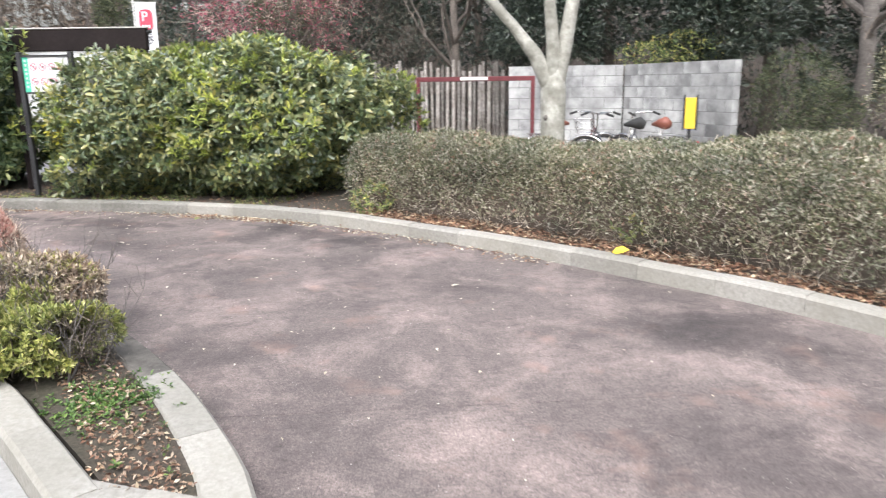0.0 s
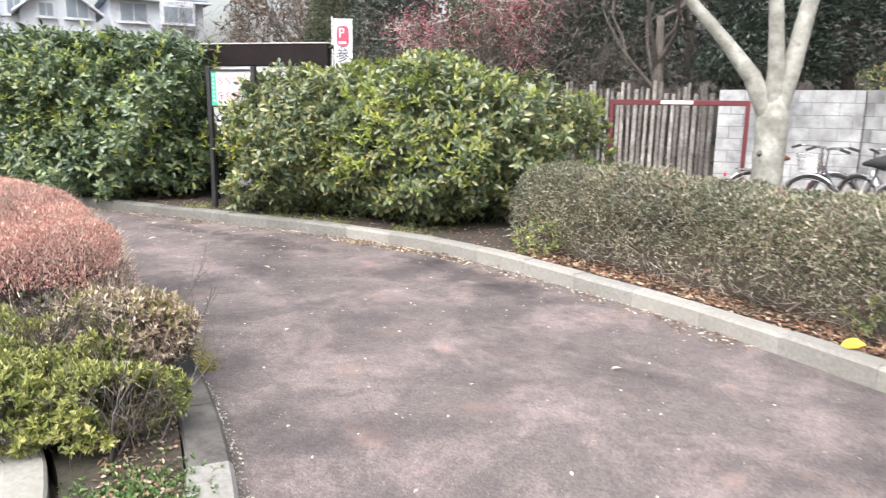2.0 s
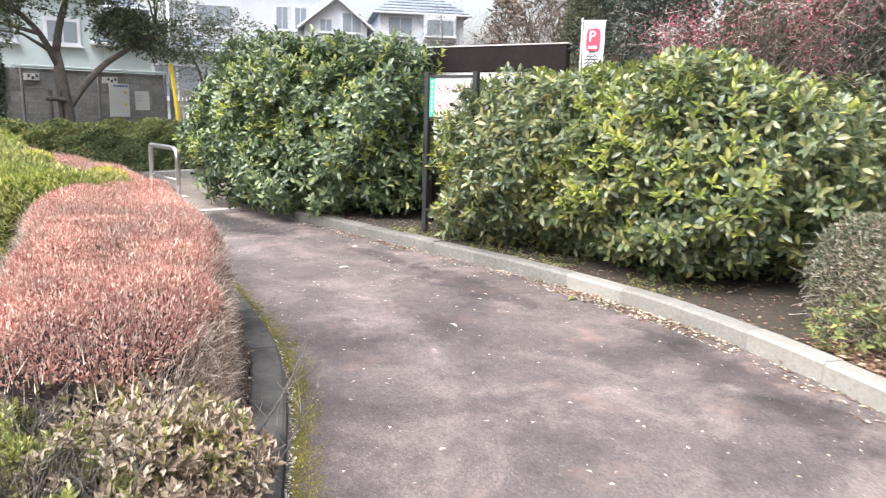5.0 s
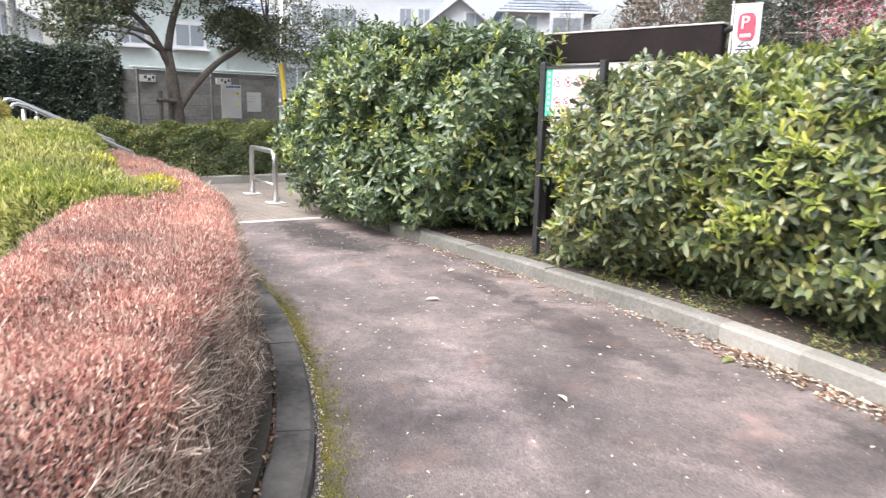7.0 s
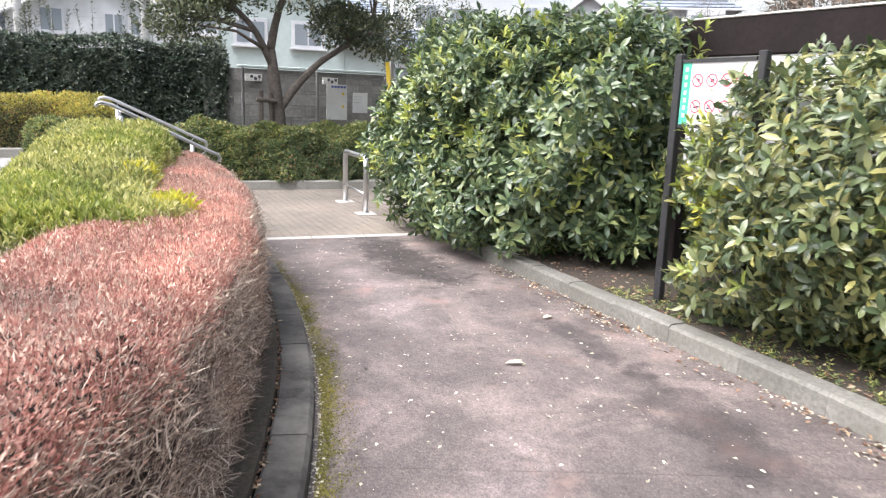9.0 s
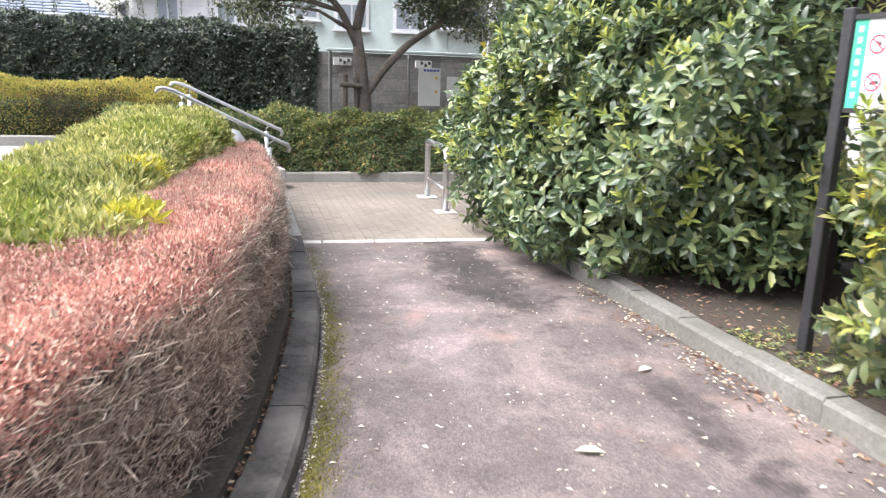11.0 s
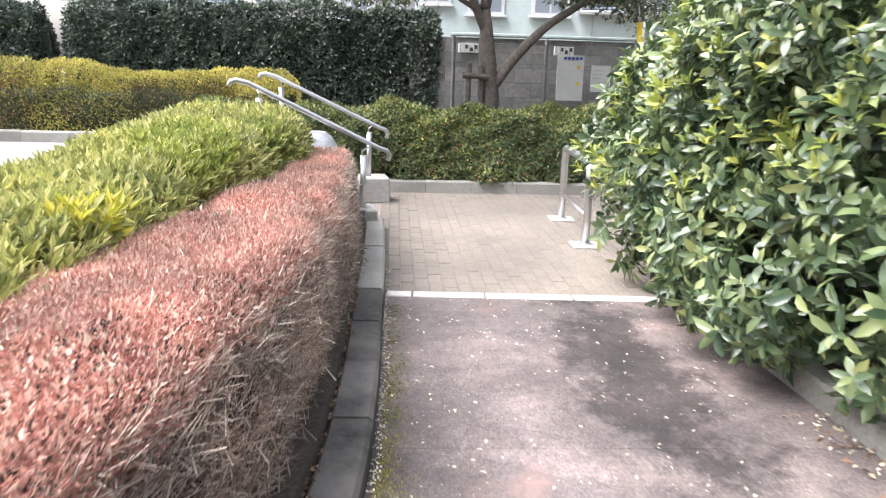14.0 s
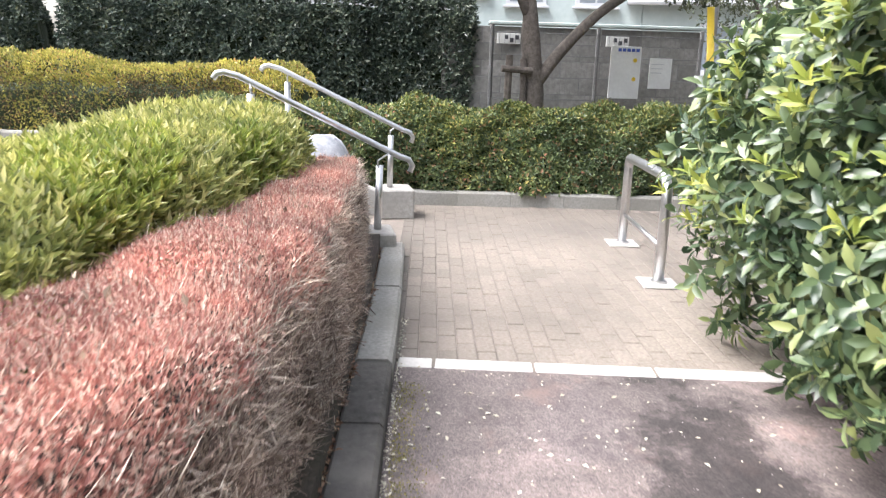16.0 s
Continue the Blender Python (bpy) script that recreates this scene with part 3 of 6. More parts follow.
def lumpy_core(line, half, z0, height, seed=1, power=4.0, taper=0.0):
    """The dense inside of a hedge, one closed uneven body along a line."""
    m = len(line)
    half, height, z0 = (np.broadcast_to(a, m) for a in (half, height, z0))
    nor2 = side_normals(line)
    w = np.linspace(0, math.pi, 13)
    x, z = np.cos(w), np.sin(w)
    q = (np.abs(x) ** power + np.abs(z) ** power) ** (-1 / power)
    x, z = x * q, z * q
    k = np.ones(m)
    k[[0, -1]] = 0.3
    v = np.concatenate([np.column_stack([line[i, :2] + nor2[i] * (x * half[i] * k[i] * (1 - taper * z))[:, None], z0[i] + z * height[i] * (0.6 + 0.4 * k[i])]) for i in range(m)])
    v = v + 0.03 * lumps(v, 7, seed)[:, None]
    c = len(x)
    f = [(i * c + j, (i + 1) * c + j, (i + 1) * c + j + 1, i * c + j + 1) for i in range(m - 1) for j in range(c - 1)]
    f += [tuple(range(c)), tuple(range((m - 1) * c + c - 1, (m - 1) * c - 1, -1))]
    return v, f


def limbs(g, p, d, length, r, depth, seed, up=0.15, bend=0.35, kids=3):
    """Branches that fork and taper, into the Geo g; returns the ends of the last ones."""
    rr = random.Random(seed)
    pts, q, dd = [Vector(p)], Vector(p), Vector(d).normalized()
    for i in range(4):
        dd = (dd + Vector((rr.gauss(0, bend), rr.gauss(0, bend), rr.gauss(0, bend) + up)) * 0.35).normalized()
        q = q + dd * length / 4
        pts.append(q.copy())
    g.tube(pts, [r * (1 - 0.13 * i) for i in range(5)], 6 if depth < 2 else 8, cap=False)
    if depth == 0:
        return [q]
    ends = []
    for k in range(kids):
        nd = (dd + Vector((rr.gauss(0, 0.7), rr.gauss(0, 0.7), rr.gauss(0.15, 0.45)))).normalized()
        start = pts[4] if k < 2 else pts[rr.choice((2, 3))]
        ends += limbs(g, start, nd, length * rr.uniform(0.55, 0.8), r * 0.55, depth - 1, seed * 7 + k + 1, up, bend, kids)
    return ends


# ---- the plan ----
RIGHT = spline([(4.8, -8), (4.65, -3), (4.5, 0.2), (4.1, 1.8), (3.64, 2.9), (3.16, 3.6), (2.7, 4.13), (2.08, 4.7), (1.17, 5.5), (0.12, 6.24), (-0.75, 6.79), (-1.65, 7.2), (-3.1, 7.56), (-4.7, 7.77), (-6.3, 7.97), (-8.47, 8.2)])
LEFT = spline([(0.27, 1.42), (0.15, 1.7), (-0.08, 2.05), (-0.5, 2.59), (-1.06, 3.18), (-1.62, 3.68), (-2.3, 4.23), (-2.95, 4.66), (-3.85, 5.09), (-4.87, 5.47), (-6.17, 5.81), (-7.14, 5.98), (-8.2, 6.11), (-9.51, 6.27), (-10.98, 6.42)])
LEFT_OPEN = spline([(-8, -8), (-3.5, -2.5), (-0.6, 0.6), (0.27, 1.42)])
UPPER = spline([(-0.45, 1.46), (-0.93, 1.9), (-1.4, 2.3), (-2.3, 2.8), (-4.0, 3.3), (-6.0, 3.72), (-8.0, 3.98), (-10.95, 4.15)])
KERB_W, KERB_H = 0.155, 0.13
KERB_L = 0.1
BED = 0.085


def plaza_z(x):
    return np.interp(-np.asarray(x), [0.5, 11.0], [0.0, 0.46])


# ground: earth all round, to the horizon
g = Geo().box((0, 0, -0.16), (900, 900, 0.2))
solid("ground", g, M_EARTH, "bare brown trodden earth", "ground", kind="structure")

# wooded slope behind the fence
xs, us = np.linspace(-70, 45, 60), np.linspace(0, 1, 22)
X, U = np.meshgrid(xs, us)
Y0 = 15.4 + np.where(X < -4, (-4 - X) * 0.75, 0) + np.where(X > 5, -(X - 5) * 0.3, 0)
V = np.stack([X, Y0 + U * 26, -0.08 + 7.5 * U**1.2], -1).reshape(-1, 3)
V[:, 2] += 0.35 * lumps(V, 0.8, 5) * np.clip(U.reshape(-1) * 5, 0, 1)
F = [(i * 60 + j, i * 60 + j + 1, i * 60 + 61 + j, i * 60 + 60 + j) for i in range(21) for j in range(59)]
solid("hillside", (V, F), M_HILL, "wooded bank covered in brown leaf litter", "hillside", kind="structure", smooth=True)

# grey tarmac behind the shrubs and the pale upper plaza beyond the planted bed
g = Geo().box((-7, 12.2, -0.05), (14, 4.6, 0.06))
solid("pavement_lot", g, M_LOT, "plain grey tarmac yard behind the shrubs", "pavement", kind="structure")
n = 60
a = along(UPPER, 0, len(UPPER) - 1, n)
b = np.stack([np.linspace(-1.2, -24.0, n), np.linspace(0.0, -8.0, n)], 1)
b[:, 1] = a[:, 1] - np.linspace(0.6, 14, n)
b[:, 0] = a[:, 0] - np.linspace(0.5, 3, n)
v, f = prism(a, b, plaza_z(a[:, 0]) - 0.2, plaza_z(a[:, 0]))
solid("pavement_plaza", (v, f), M_PLAZA, "pale grey concrete paving of the upper plaza", "pavement", kind="structure")
g = Geo().add([(-10.95, 4.15, 0.46), (-10.95, -10, 0.46), (-17.4, -10, 0.46), (-17.4, 5.05, 0.46), (-10.95, 5.05, 0.46)], [(0, 4, 3, 2, 1)])
g.add([(-10.95, 5.05, 0.46), (-17.4, 5.05, 0.46), (-17.4, 5.05, -0.05), (-10.95, 5.05, -0.05)], [(0, 1, 2, 3)])
solid("pavement_upper", g, M_PLAZA, "pale grey concrete paving above the steps", "pavement", kind="structure")

# planted beds
n = 120
a, la = along(LEFT, 0, len(LEFT) - 1, n), side_normals(LEFT)
inner_left = LEFT + la * 0.19
inner_upper = UPPER - side_normals(UPPER) * 0.19
v, f = prism(along(inner_left, 2, len(LEFT) - 1, n), along(inner_upper, 2, len(UPPER) - 1, n), -0.05, BED + 0.5 * np.linspace(0, 0.25, n))
solid("bed_soil", (v, f), M_SOIL, "dark damp soil of the planted island", "soil", kind="structure")
rn = side_normals(RIGHT)
inner_right = RIGHT - rn * 0.145
i0 = nearest(RIGHT, (4.65, -3))
a = along(inner_right, i0, len(RIGHT) - 1, n)
b = a - along(rn, i0, len(RIGHT) - 1, n) * 2.4
v, f = prism(a, b, -0.05, BED + 0.02)
solid("verge_soil", (v, f), M_SOIL, "dark soil behind the long kerb", "soil", kind="structure")

# ---- the path: cast slabs with open joints ----
path = thing("path", (0, 0, 0), "worn pinkish-grey paved footpath with dark stains and painted shrub shade", "path", kind="structure")
a0 = np.vstack([LEFT_OPEN, LEFT[1:]])
a = along(a0, 0, len(a0) - 1, 160)
b = along(RIGHT, 0, len(RIGHT) - 1, 160)
part("sub_base", prism(a, b, -0.12, -0.012), M_SUB, path)
joints = [((-8, -8), (4.8, -8)), ((-0.6, 0.6), (4.45, 0.4)), ((-0.25, 2.35), (3.6, 2.9)), ((-1.62, 3.68), (0.72, 5.78)), ((-3.85, 5.09), (-2.5, 7.38)), ((-6.75, 5.92), (-6.45, 7.9)), ((-8.82, 6.19), (-8.47, 8.13))]
for (l0, r0), (l1, r1) in zip(joints, joints[1:]):
    n = 40
    a = along(a0, nearest(a0, l0), nearest(a0, l1), n)
    b = along(RIGHT, nearest(RIGHT, r0), nearest(RIGHT, r1), n)
    for e in (a, b):
        e[0] += 0.0018 * unit((e[1] - e[0])[None])[0]
        e[-1] -= 0.0018 * unit((e[-1] - e[-2])[None])[0]
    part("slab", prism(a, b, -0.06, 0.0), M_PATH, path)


def kerb(name, line, i, j, side, width, height, base, material, label, stone=0.6):
    """A kerb of separate stones along a line; side is +1 or -1 of its left normal."""
    nor = side_normals(line) * side
    top = thing(name, (0, 0, 0), label, "kerb", kind="structure")
    count = max(1, round((j - i) * 0.06 / stone))
    r = random.Random(len(name))
    for k in range(count):
        u0, u1 = i + (j - i) * k / count + 0.028, i + (j - i) * (k + 1) / count - 0.028
        n = 5
        f0 = along(line, u0, u1, n)
        nn = along(nor, u0, u1, n)
        dz = r.uniform(-0.006, 0.006)
        bz = np.array([float(base(p[0])) for p in f0])
        rows = [f0, f0 + nn * 0.004, f0 + nn * 0.022, f0 + nn * (width - 0.012), f0 + nn * width, f0 + nn * width]
        zs = [-0.1, height - 0.02 + dz, height + dz, height + dz, height - 0.012 + dz, -0.1]
        v = np.vstack([np.column_stack([q, bz + z]) for q, z in zip(rows, zs)])
        fs = [(m * n + c, (m + 1) * n + c, (m + 1) * n + c + 1, m * n + c + 1) for m in range(5) for c in range(n - 1)]
        fs += [tuple(m * n for m in range(6)), tuple(m * n + n - 1 for m in range(5, -1, -1))]
        part("kerb_stone", (v, fs), material, top)
    return top


flat = lambda x: 0.0
km = nearest(RIGHT, (-2.6, 7.4))
kerb("kerb_long", RIGHT, nearest(RIGHT, (4.65, -3)), km, -1, KERB_W, KERB_H, flat, M_KERB, "pale concrete kerb curving along the path")
kerb("kerb_aged", RIGHT, km, len(RIGHT) - 1, -1, KERB_W, KERB_H, flat, M_KERB_OLD_SHADE, "grey stained concrete kerb with the evergreen shrub's shade painted in")
k0 = nearest(LEFT, (-0.55, 2.7))
kerb("kerb_island_pale", LEFT, 0, k0, 1, 0.19, KERB_L, flat, M_KERB, "pale concrete kerb stones at the tip of the planted island")
k1 = nearest(LEFT, (-8.6, 6.16))
kerb("kerb_island_dark", LEFT, k0, k1, 1, 0.18, KERB_L, flat, M_KERB_DARK, "blackened mossy concrete kerb along the red hedge")
kerb("kerb_island_end", LEFT, k1, len(LEFT) - 1, 1, 0.18, KERB_L + 0.01, flat, M_KERB, "pale concrete kerb beside the brick landing")
kerb("kerb_upper", UPPER, 0, len(UPPER) - 1, -1, 0.16, 0.12, plaza_z, M_KERB, "pale concrete kerb between plaza and planted island")
TIP = spline([(0.27, 1.42), (0.2, 1.33), (0.06, 1.34), (-0.2, 1.4), (-0.45, 1.46)], 0.03)
kerb("kerb_tip", TIP, 0, len(TIP) - 1, -1, 0.19, 0.12, flat, M_KERB, "rounded pale kerb stone at the island tip", 0.55)

# white edging stones across the end of the path
edge = thing("edging", (-8.7, 7.1, 0), "row of white edging stones across the path", "edging", kind="structure")
ends = [(0.0, 0.17), (0.18, 0.66), (0.67, 1.25), (1.26, 1.9)]
for u0, u1 in ends:
    p0, p1 = (Vector((-8.82 + 0.18 * u, 6.2 + 1.02 * u, 0)) for u in (u0, u1))
    c = (p0 + p1) / 2
    g = Geo().box((c.x, c.y, -0.045), ((p1 - p0).length * 1.0, 0.12, 0.1), math.degrees(math.atan2((p1 - p0).y, (p1 - p0).x)), 0.006)
    part("edging_stone", g, M_WHITE_STONE, edge)

# far kerb round the landing
FAR = spline([(-13.3, 6.62), (-13.2, 6.9), (-13.0, 8.6), (-12.75, 10.2), (-12.4, 12.5)])
kerb("kerb_landing", FAR, 0, len(FAR) - 1, 1, 0.16, 0.15, flat, M_KERB, "low concrete kerb below the clipped hedge")
a = along(FAR, 0, len(FAR) - 1, 30)
solid("hedge_bed_soil", prism(a + np.array([-0.15, 0]), a + np.array([-2.6, 0]), -0.05, 0.1), M_SOIL, "dark soil under the clipped hedge", "soil", kind="structure")


# ---- shrubs ----
def stems(g, at, spread, height, count, r, seed):
    rr = random.Random(seed)
    for k in range(count):
        w = rr.uniform(0, 6.28)
        b = Vector((at[0] + rr.uniform(-1, 1) * spread[0] * 0.6, at[1] + rr.uniform(-1, 1) * spread[1] * 0.5, at[2] - 0.02))
        limbs(g, b, (math.cos(w) * 0.5, math.sin(w) * 0.5, 1), height * rr.uniform(0.45, 0.7), r * rr.uniform(0.7, 1.2), 2, seed * 31 + k, 0.2)


def big_bush(at, half, count, leaf, new_leaf, label, seed, size=0.13, fresh=0.06, low=-0.9, power=2.7):
    """An evergreen shrub: forked stems and rosettes of long glossy leaves."""
    top = thing("evergreen_shrub", at, label, "shrub")
    g = Geo()
    stems(g, (at[0], at[1], 0.06), half, half[2] * 1.7, 9, 0.022, seed)
    part("branchwork", g, M_BARK, top)
    c = np.array([at[0], at[1], at[2] + half[2]])
    p, o = shell(count, half, power, 0.76, 0.18, seed, low)
    down = np.clip(-o[:, 2], 0, 1)
    sets = [shoots(p + c, o, 8, size, size * 0.4, 0.4, (30, 105), LARGE, 0.09)]
    q, o2 = shell(count // 2, np.array(half) * 0.8, power, 0.6, 0.1, seed + 3, -0.85)
    sets.append(shoots(q + c, o2, 7, size * 1.05, size * 0.44, 0.3, (40, 100), LARGE, 0.1))
    part("foliage", joined(sets), leaf, top, smooth=True)
    s, o3 = shell(int(count * fresh * 2.2), np.array(half) * 1.02, power, 0.96, 0.18, seed, -0.5)
    keep = lumps(s, 2.4, seed + 9) > -0.05
    part("young_growth", shoots(s[keep] + c, o3[keep], 6, size * 0.85, size * 0.27, 0.9, (15, 60), LARGE, 0.05, 0.3), new_leaf, top, "yellow-green young shoots", smooth=True)
    return top


big_bush((-7.6, 9.2, 0.1), (2.27, 1.42, 1.1), 5400, LEAF_GLOSSY, LEAF_NEW, "large rounded evergreen shrub with glossy dark green leaves", 11, 0.116, 0.05, -0.99, 3.35)
bush = big_bush((-2.45, 8.85, 0.1), (2.2, 1.3, 0.91), 5200, LEAF_GLOSSY_Y, LEAF_NEW, "broad evergreen shrub with glossy yellow-tinged leaves and a yellowed end", 23, 0.104, 0.12, -0.99, 2.8)
yp, yo = shell(60, (0.4, 0.3, 0.38), 2.2, 0.6, 0.25, 8, -0.9)
part("yellow_growth", shoots(yp + np.array([-4.12, 8.1, 1.0]), yo, 6, 0.095, 0.034, 0.7, (25, 85), LARGE, 0.06), BRIGHT, bush, "yellowed leaves at one end")


def along_center(line, shift, i, j, n):
    """A plan line shifted to its left by metres (one number or one a point)."""
    nn = side_normals(line)
    u = np.linspace(i, j, n)
    k = np.arange(len(line))
    q = np.stack([np.interp(u, k, (line[:, 0])), np.interp(u, k, line[:, 1])], 1)
    m = np.stack([np.interp(u, k, nn[:, 0]), np.interp(u, k, nn[:, 1])], 1)
    return q + m * np.broadcast_to(shift, n)[:, None]


# red winter hedge along the island kerb
i, j = nearest(LEFT, (-1.5, 3.57)), nearest(LEFT, (-10.85, 6.4))
n = 60
fr = np.linspace(0, 1, n)
wide = np.interp(fr, [0, 0.12, 0.3, 0.43, 0.6, 0.8, 1], [0.5, 0.6, 0.68, 0.58, 0.46, 0.34, 0.22])
red_line = along_center(LEFT, np.interp(fr, [0, 0.3, 0.8, 1], [0.2, 0.18, 0.19, 0.28]) + wide, i, j, n)
red_h = np.interp(fr, [0, 0.05, 0.14, 0.4, 0.6, 1], [0.6, 0.7, 0.77, 0.77, 0.75, 0.74])
hedge = thing("red_hedge", (*red_line[0], BED), "long clipped hedge with reddish-brown winter leaves and bare grey twigs", "hedge")
# dark body behind the twigs, coloured as their shaded gaps
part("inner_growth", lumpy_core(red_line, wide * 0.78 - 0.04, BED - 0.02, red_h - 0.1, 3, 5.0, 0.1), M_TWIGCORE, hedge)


def arching_twigs(p, o, length, r):
    """Twigs that leave the hedge outwards, then bend upwards or droop."""
    n = len(p)
    flow = unit(np.cross(o, np.array([0, 0, 1.0])) + 1e-6)
    s = (length * rng.uniform(0.5, 1.5, n))[:, None]
    d = unit(0.35 * o + rng.normal(size=(n, 1)) * flow * 0.9 + np.array([0, 0, 0.7]) + 0.35 * rng.normal(size=(n, 3)))
    bend = unit(d + 0.5 * o + 0.6 * rng.normal(size=(n, 3)))
    a, m = p - d * s * 0.6, p
    rr_a = r * rng.uniform(0.7, 1.4, n)
    return joined([twig_set(a, m + d * s * 0.1, rr_a), twig_set(m, m + bend * s * 0.45, rr_a * 0.8)])


p, o = strip(red_line, wide, BED, red_h, 105000, 6, 0.82, 0.22, 0.04, 4, taper=0.17, under=0.16)
keep = ((o[:, 2] < 0.6) & (lumps(p, 11, 77) > -0.55)) | (rng.uniform(size=len(p)) < 0.14)
p, o = p[keep], o[keep]
part("twig_mass", arching_twigs(p, o, 0.15, 0.0023), TWIG_SIDE, hedge)
p, o = strip(red_line, wide, BED, red_h, 340000, 6, 0.92, 0.22, 0.04, 4, taper=0.17, under=0.16)
topness = o[:, 2] + 0.14 * rng.normal(size=len(p)) + 0.2 * lumps(p, 5, 8)
topness = topness + 0.3 * np.clip((p[:, 2] - 0.5) / 0.26, 0, 1)
sel = topness > 0.68
part("red_foliage", scatter_leaves(p[sel], o[sel], 0.021, 0.009, 0.35, 0.75), LEAF_RED, hedge, "small reddish-brown leaves on the clipped top")
p, o = strip(red_line, wide + 0.01, BED, red_h + 0.02, 36000, 6, 0.95, 0.22, 0.04, 4, taper=0.17, under=0.16)
sel = o[:, 2] > 0.5
part("shoot_tip", scatter_twigs(p[sel], o[sel], 0.05, 0.002, 1.3, 0.5), LEAF_RED, hedge, "upright reddish shoot tips")
dry = rng.choice(len(p), 260)
part("loose_growth", scatter_leaves(p[dry], o[dry], 0.035, 0.018, 0.5, 0.6), LEAF_DRY, hedge, "withered pale leaves caught in the twigs")

# loose litter and small weeds between hedge and kerb
n = 5200

foot = along_center(LEFT, 0, i, j, n)[rng.permutation(n)]
nn = side_normals(LEFT)
gap = nn[np.clip(np.array([nearest(LEFT, q) for q in foot]), 0, len(nn) - 1)]
p = np.column_stack([foot + gap * rng.uniform(0.17, 0.34, n)[:, None], BED + rng.uniform(0.0, 0.03, n)])
litter = thing("hedge_litter", tuple(p[0]), "dry leaf crumbs and twigs under the red hedge", "leaf litter", kind="stuff")
part("crumb_mass", leaf_set(p, rng.normal(size=(n, 3)) * np.array([1, 1, 0.3]), np.tile((0, 0, 1.0), (n, 1)) + 0.5 * rng.normal(size=(n, 3)), rng.uniform(0.015, 0.045, n), rng.uniform(0.008, 0.02, n)), LITTER, litter)

# lime green shrub band between the red hedge and the plaza
lime_line = spline([(-4.9, 4.35), (-5.4, 4.38), (-6.2, 4.36), (-7.8, 4.6), (-9.5, 4.92), (-10.75, 5.1)])
lime_w = np.interp(np.linspace(0, 1, len(lime_line)), [0, 0.08, 0.25, 0.5, 0.8, 1], [0.52, 0.56, 0.53, 0.54, 0.68, 0.6])
lime = thing("lime_shrub_band", (*lime_line[0], BED), "low band of lime green shrubs with narrow upright leaves", "shrub")
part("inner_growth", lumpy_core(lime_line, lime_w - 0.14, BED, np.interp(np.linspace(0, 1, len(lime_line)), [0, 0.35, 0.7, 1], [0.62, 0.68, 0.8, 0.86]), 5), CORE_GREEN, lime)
p, o = strip(lime_line, lime_w, BED + 0.02, np.interp(np.linspace(0, 1, len(lime_line)), [0, 0.35, 0.7, 1], [0.76, 0.82, 0.94, 1.02]), 15000, 6, 0.85, 0.3, 0.05, 12)
part("foliage", shoots(p, o, 7, 0.066, 0.023, 1.3, (15, 65), SMALL, 0.13, 0.6), LEAF_LIME, lime)
sel = lumps(p, 2.2, 3) > 0.5
part("yellow_growth", shoots(p[sel] + np.array([0, 0, 0.02]), o[sel], 8, 0.07, 0.022, 1.3, (18, 60), SMALL, 0.06, 0.3), LEAF_NEW, lime, "yellow shoot tips")
yc, yo = shell(70, (0.3, 0.16, 0.12), 2.2, 0.5, 0.2, 6, -0.9)
part("bright_clump", shoots(yc * 0.75 + np.array([-6.95, 4.86, 0.87]), yo, 9, 0.075, 0.026, 1.2, (20, 65), SMALL, 0.06, 0.3), BRIGHT, lime, "bright yellow sprigs at the edge of the band")
part("bright_clump", shoots(yc * 0.65 + np.array([-5.5, 4.86, 0.83]), yo, 9, 0.07, 0.024, 1.2, (20, 65), SMALL, 0.06, 0.3), BRIGHT, lime, "yellow-green sprigs at the edge of the band")
# a second clump further back beside the red hedge
lime2 = thing("lime_shrub", (-2.8, 2.98, BED), "low lime green shrub behind the red hedge", "shrub")
l2 = spline([(-2.2, 2.72), (-2.8, 2.98), (-3.5, 3.25)])
part("inner_growth", lumpy_core(l2, 0.14, BED, 0.38, 6), TWIG_DARK, lime2)
p, o = strip(l2, 0.26, BED, 0.54, 1300, 3, 0.8, 0.4, 0.06, 14)
part("foliage", shoots(p, o, 8, 0.066, 0.02, 1.0, (18, 65), SMALL, 0.07, 0.4), LEAF_LIME, lime2)


def leggy_shrub(at, half, count, label, seed, leaf):
    """A thin low shrub: bare forked stems below, small leaf rosettes above."""
    top = thing("azalea_shrub", at, label, "shrub", "azaleas at the island tip")
    g = Geo()
    stems(g, at, half, half[2] * 1.9, 12, 0.007, seed)
    part("branchwork", g, M_BARK_GREY, top)
    p, o = shell(count, half, 2.2, 0.35, 0.36, seed, -0.6)
    p = p + np.array(at) + np.array([0, 0, half[2]])
    part("twig_mass", scatter_twigs(p, o, 0.12, 0.0018, 0.8, 0.7), TWIG_DARK, top)
    keep = lumps(p, 5, seed) > -0.35
    part("foliage", shoots(p[keep], o[keep], 8, 0.038, 0.016, 1.0, (20, 80), SMALL, 0.04, 0.5), leaf, top)
    tip = keep & (p[:, 2] > at[2] + half[2] * 1.1)
    part("young_growth", shoots(p[tip][::2], o[tip][::2], 7, 0.034, 0.013, 1.2, (15, 60), SMALL, 0.03, 0.4), LEAF_LIME, top, "yellow-green leaf tips")


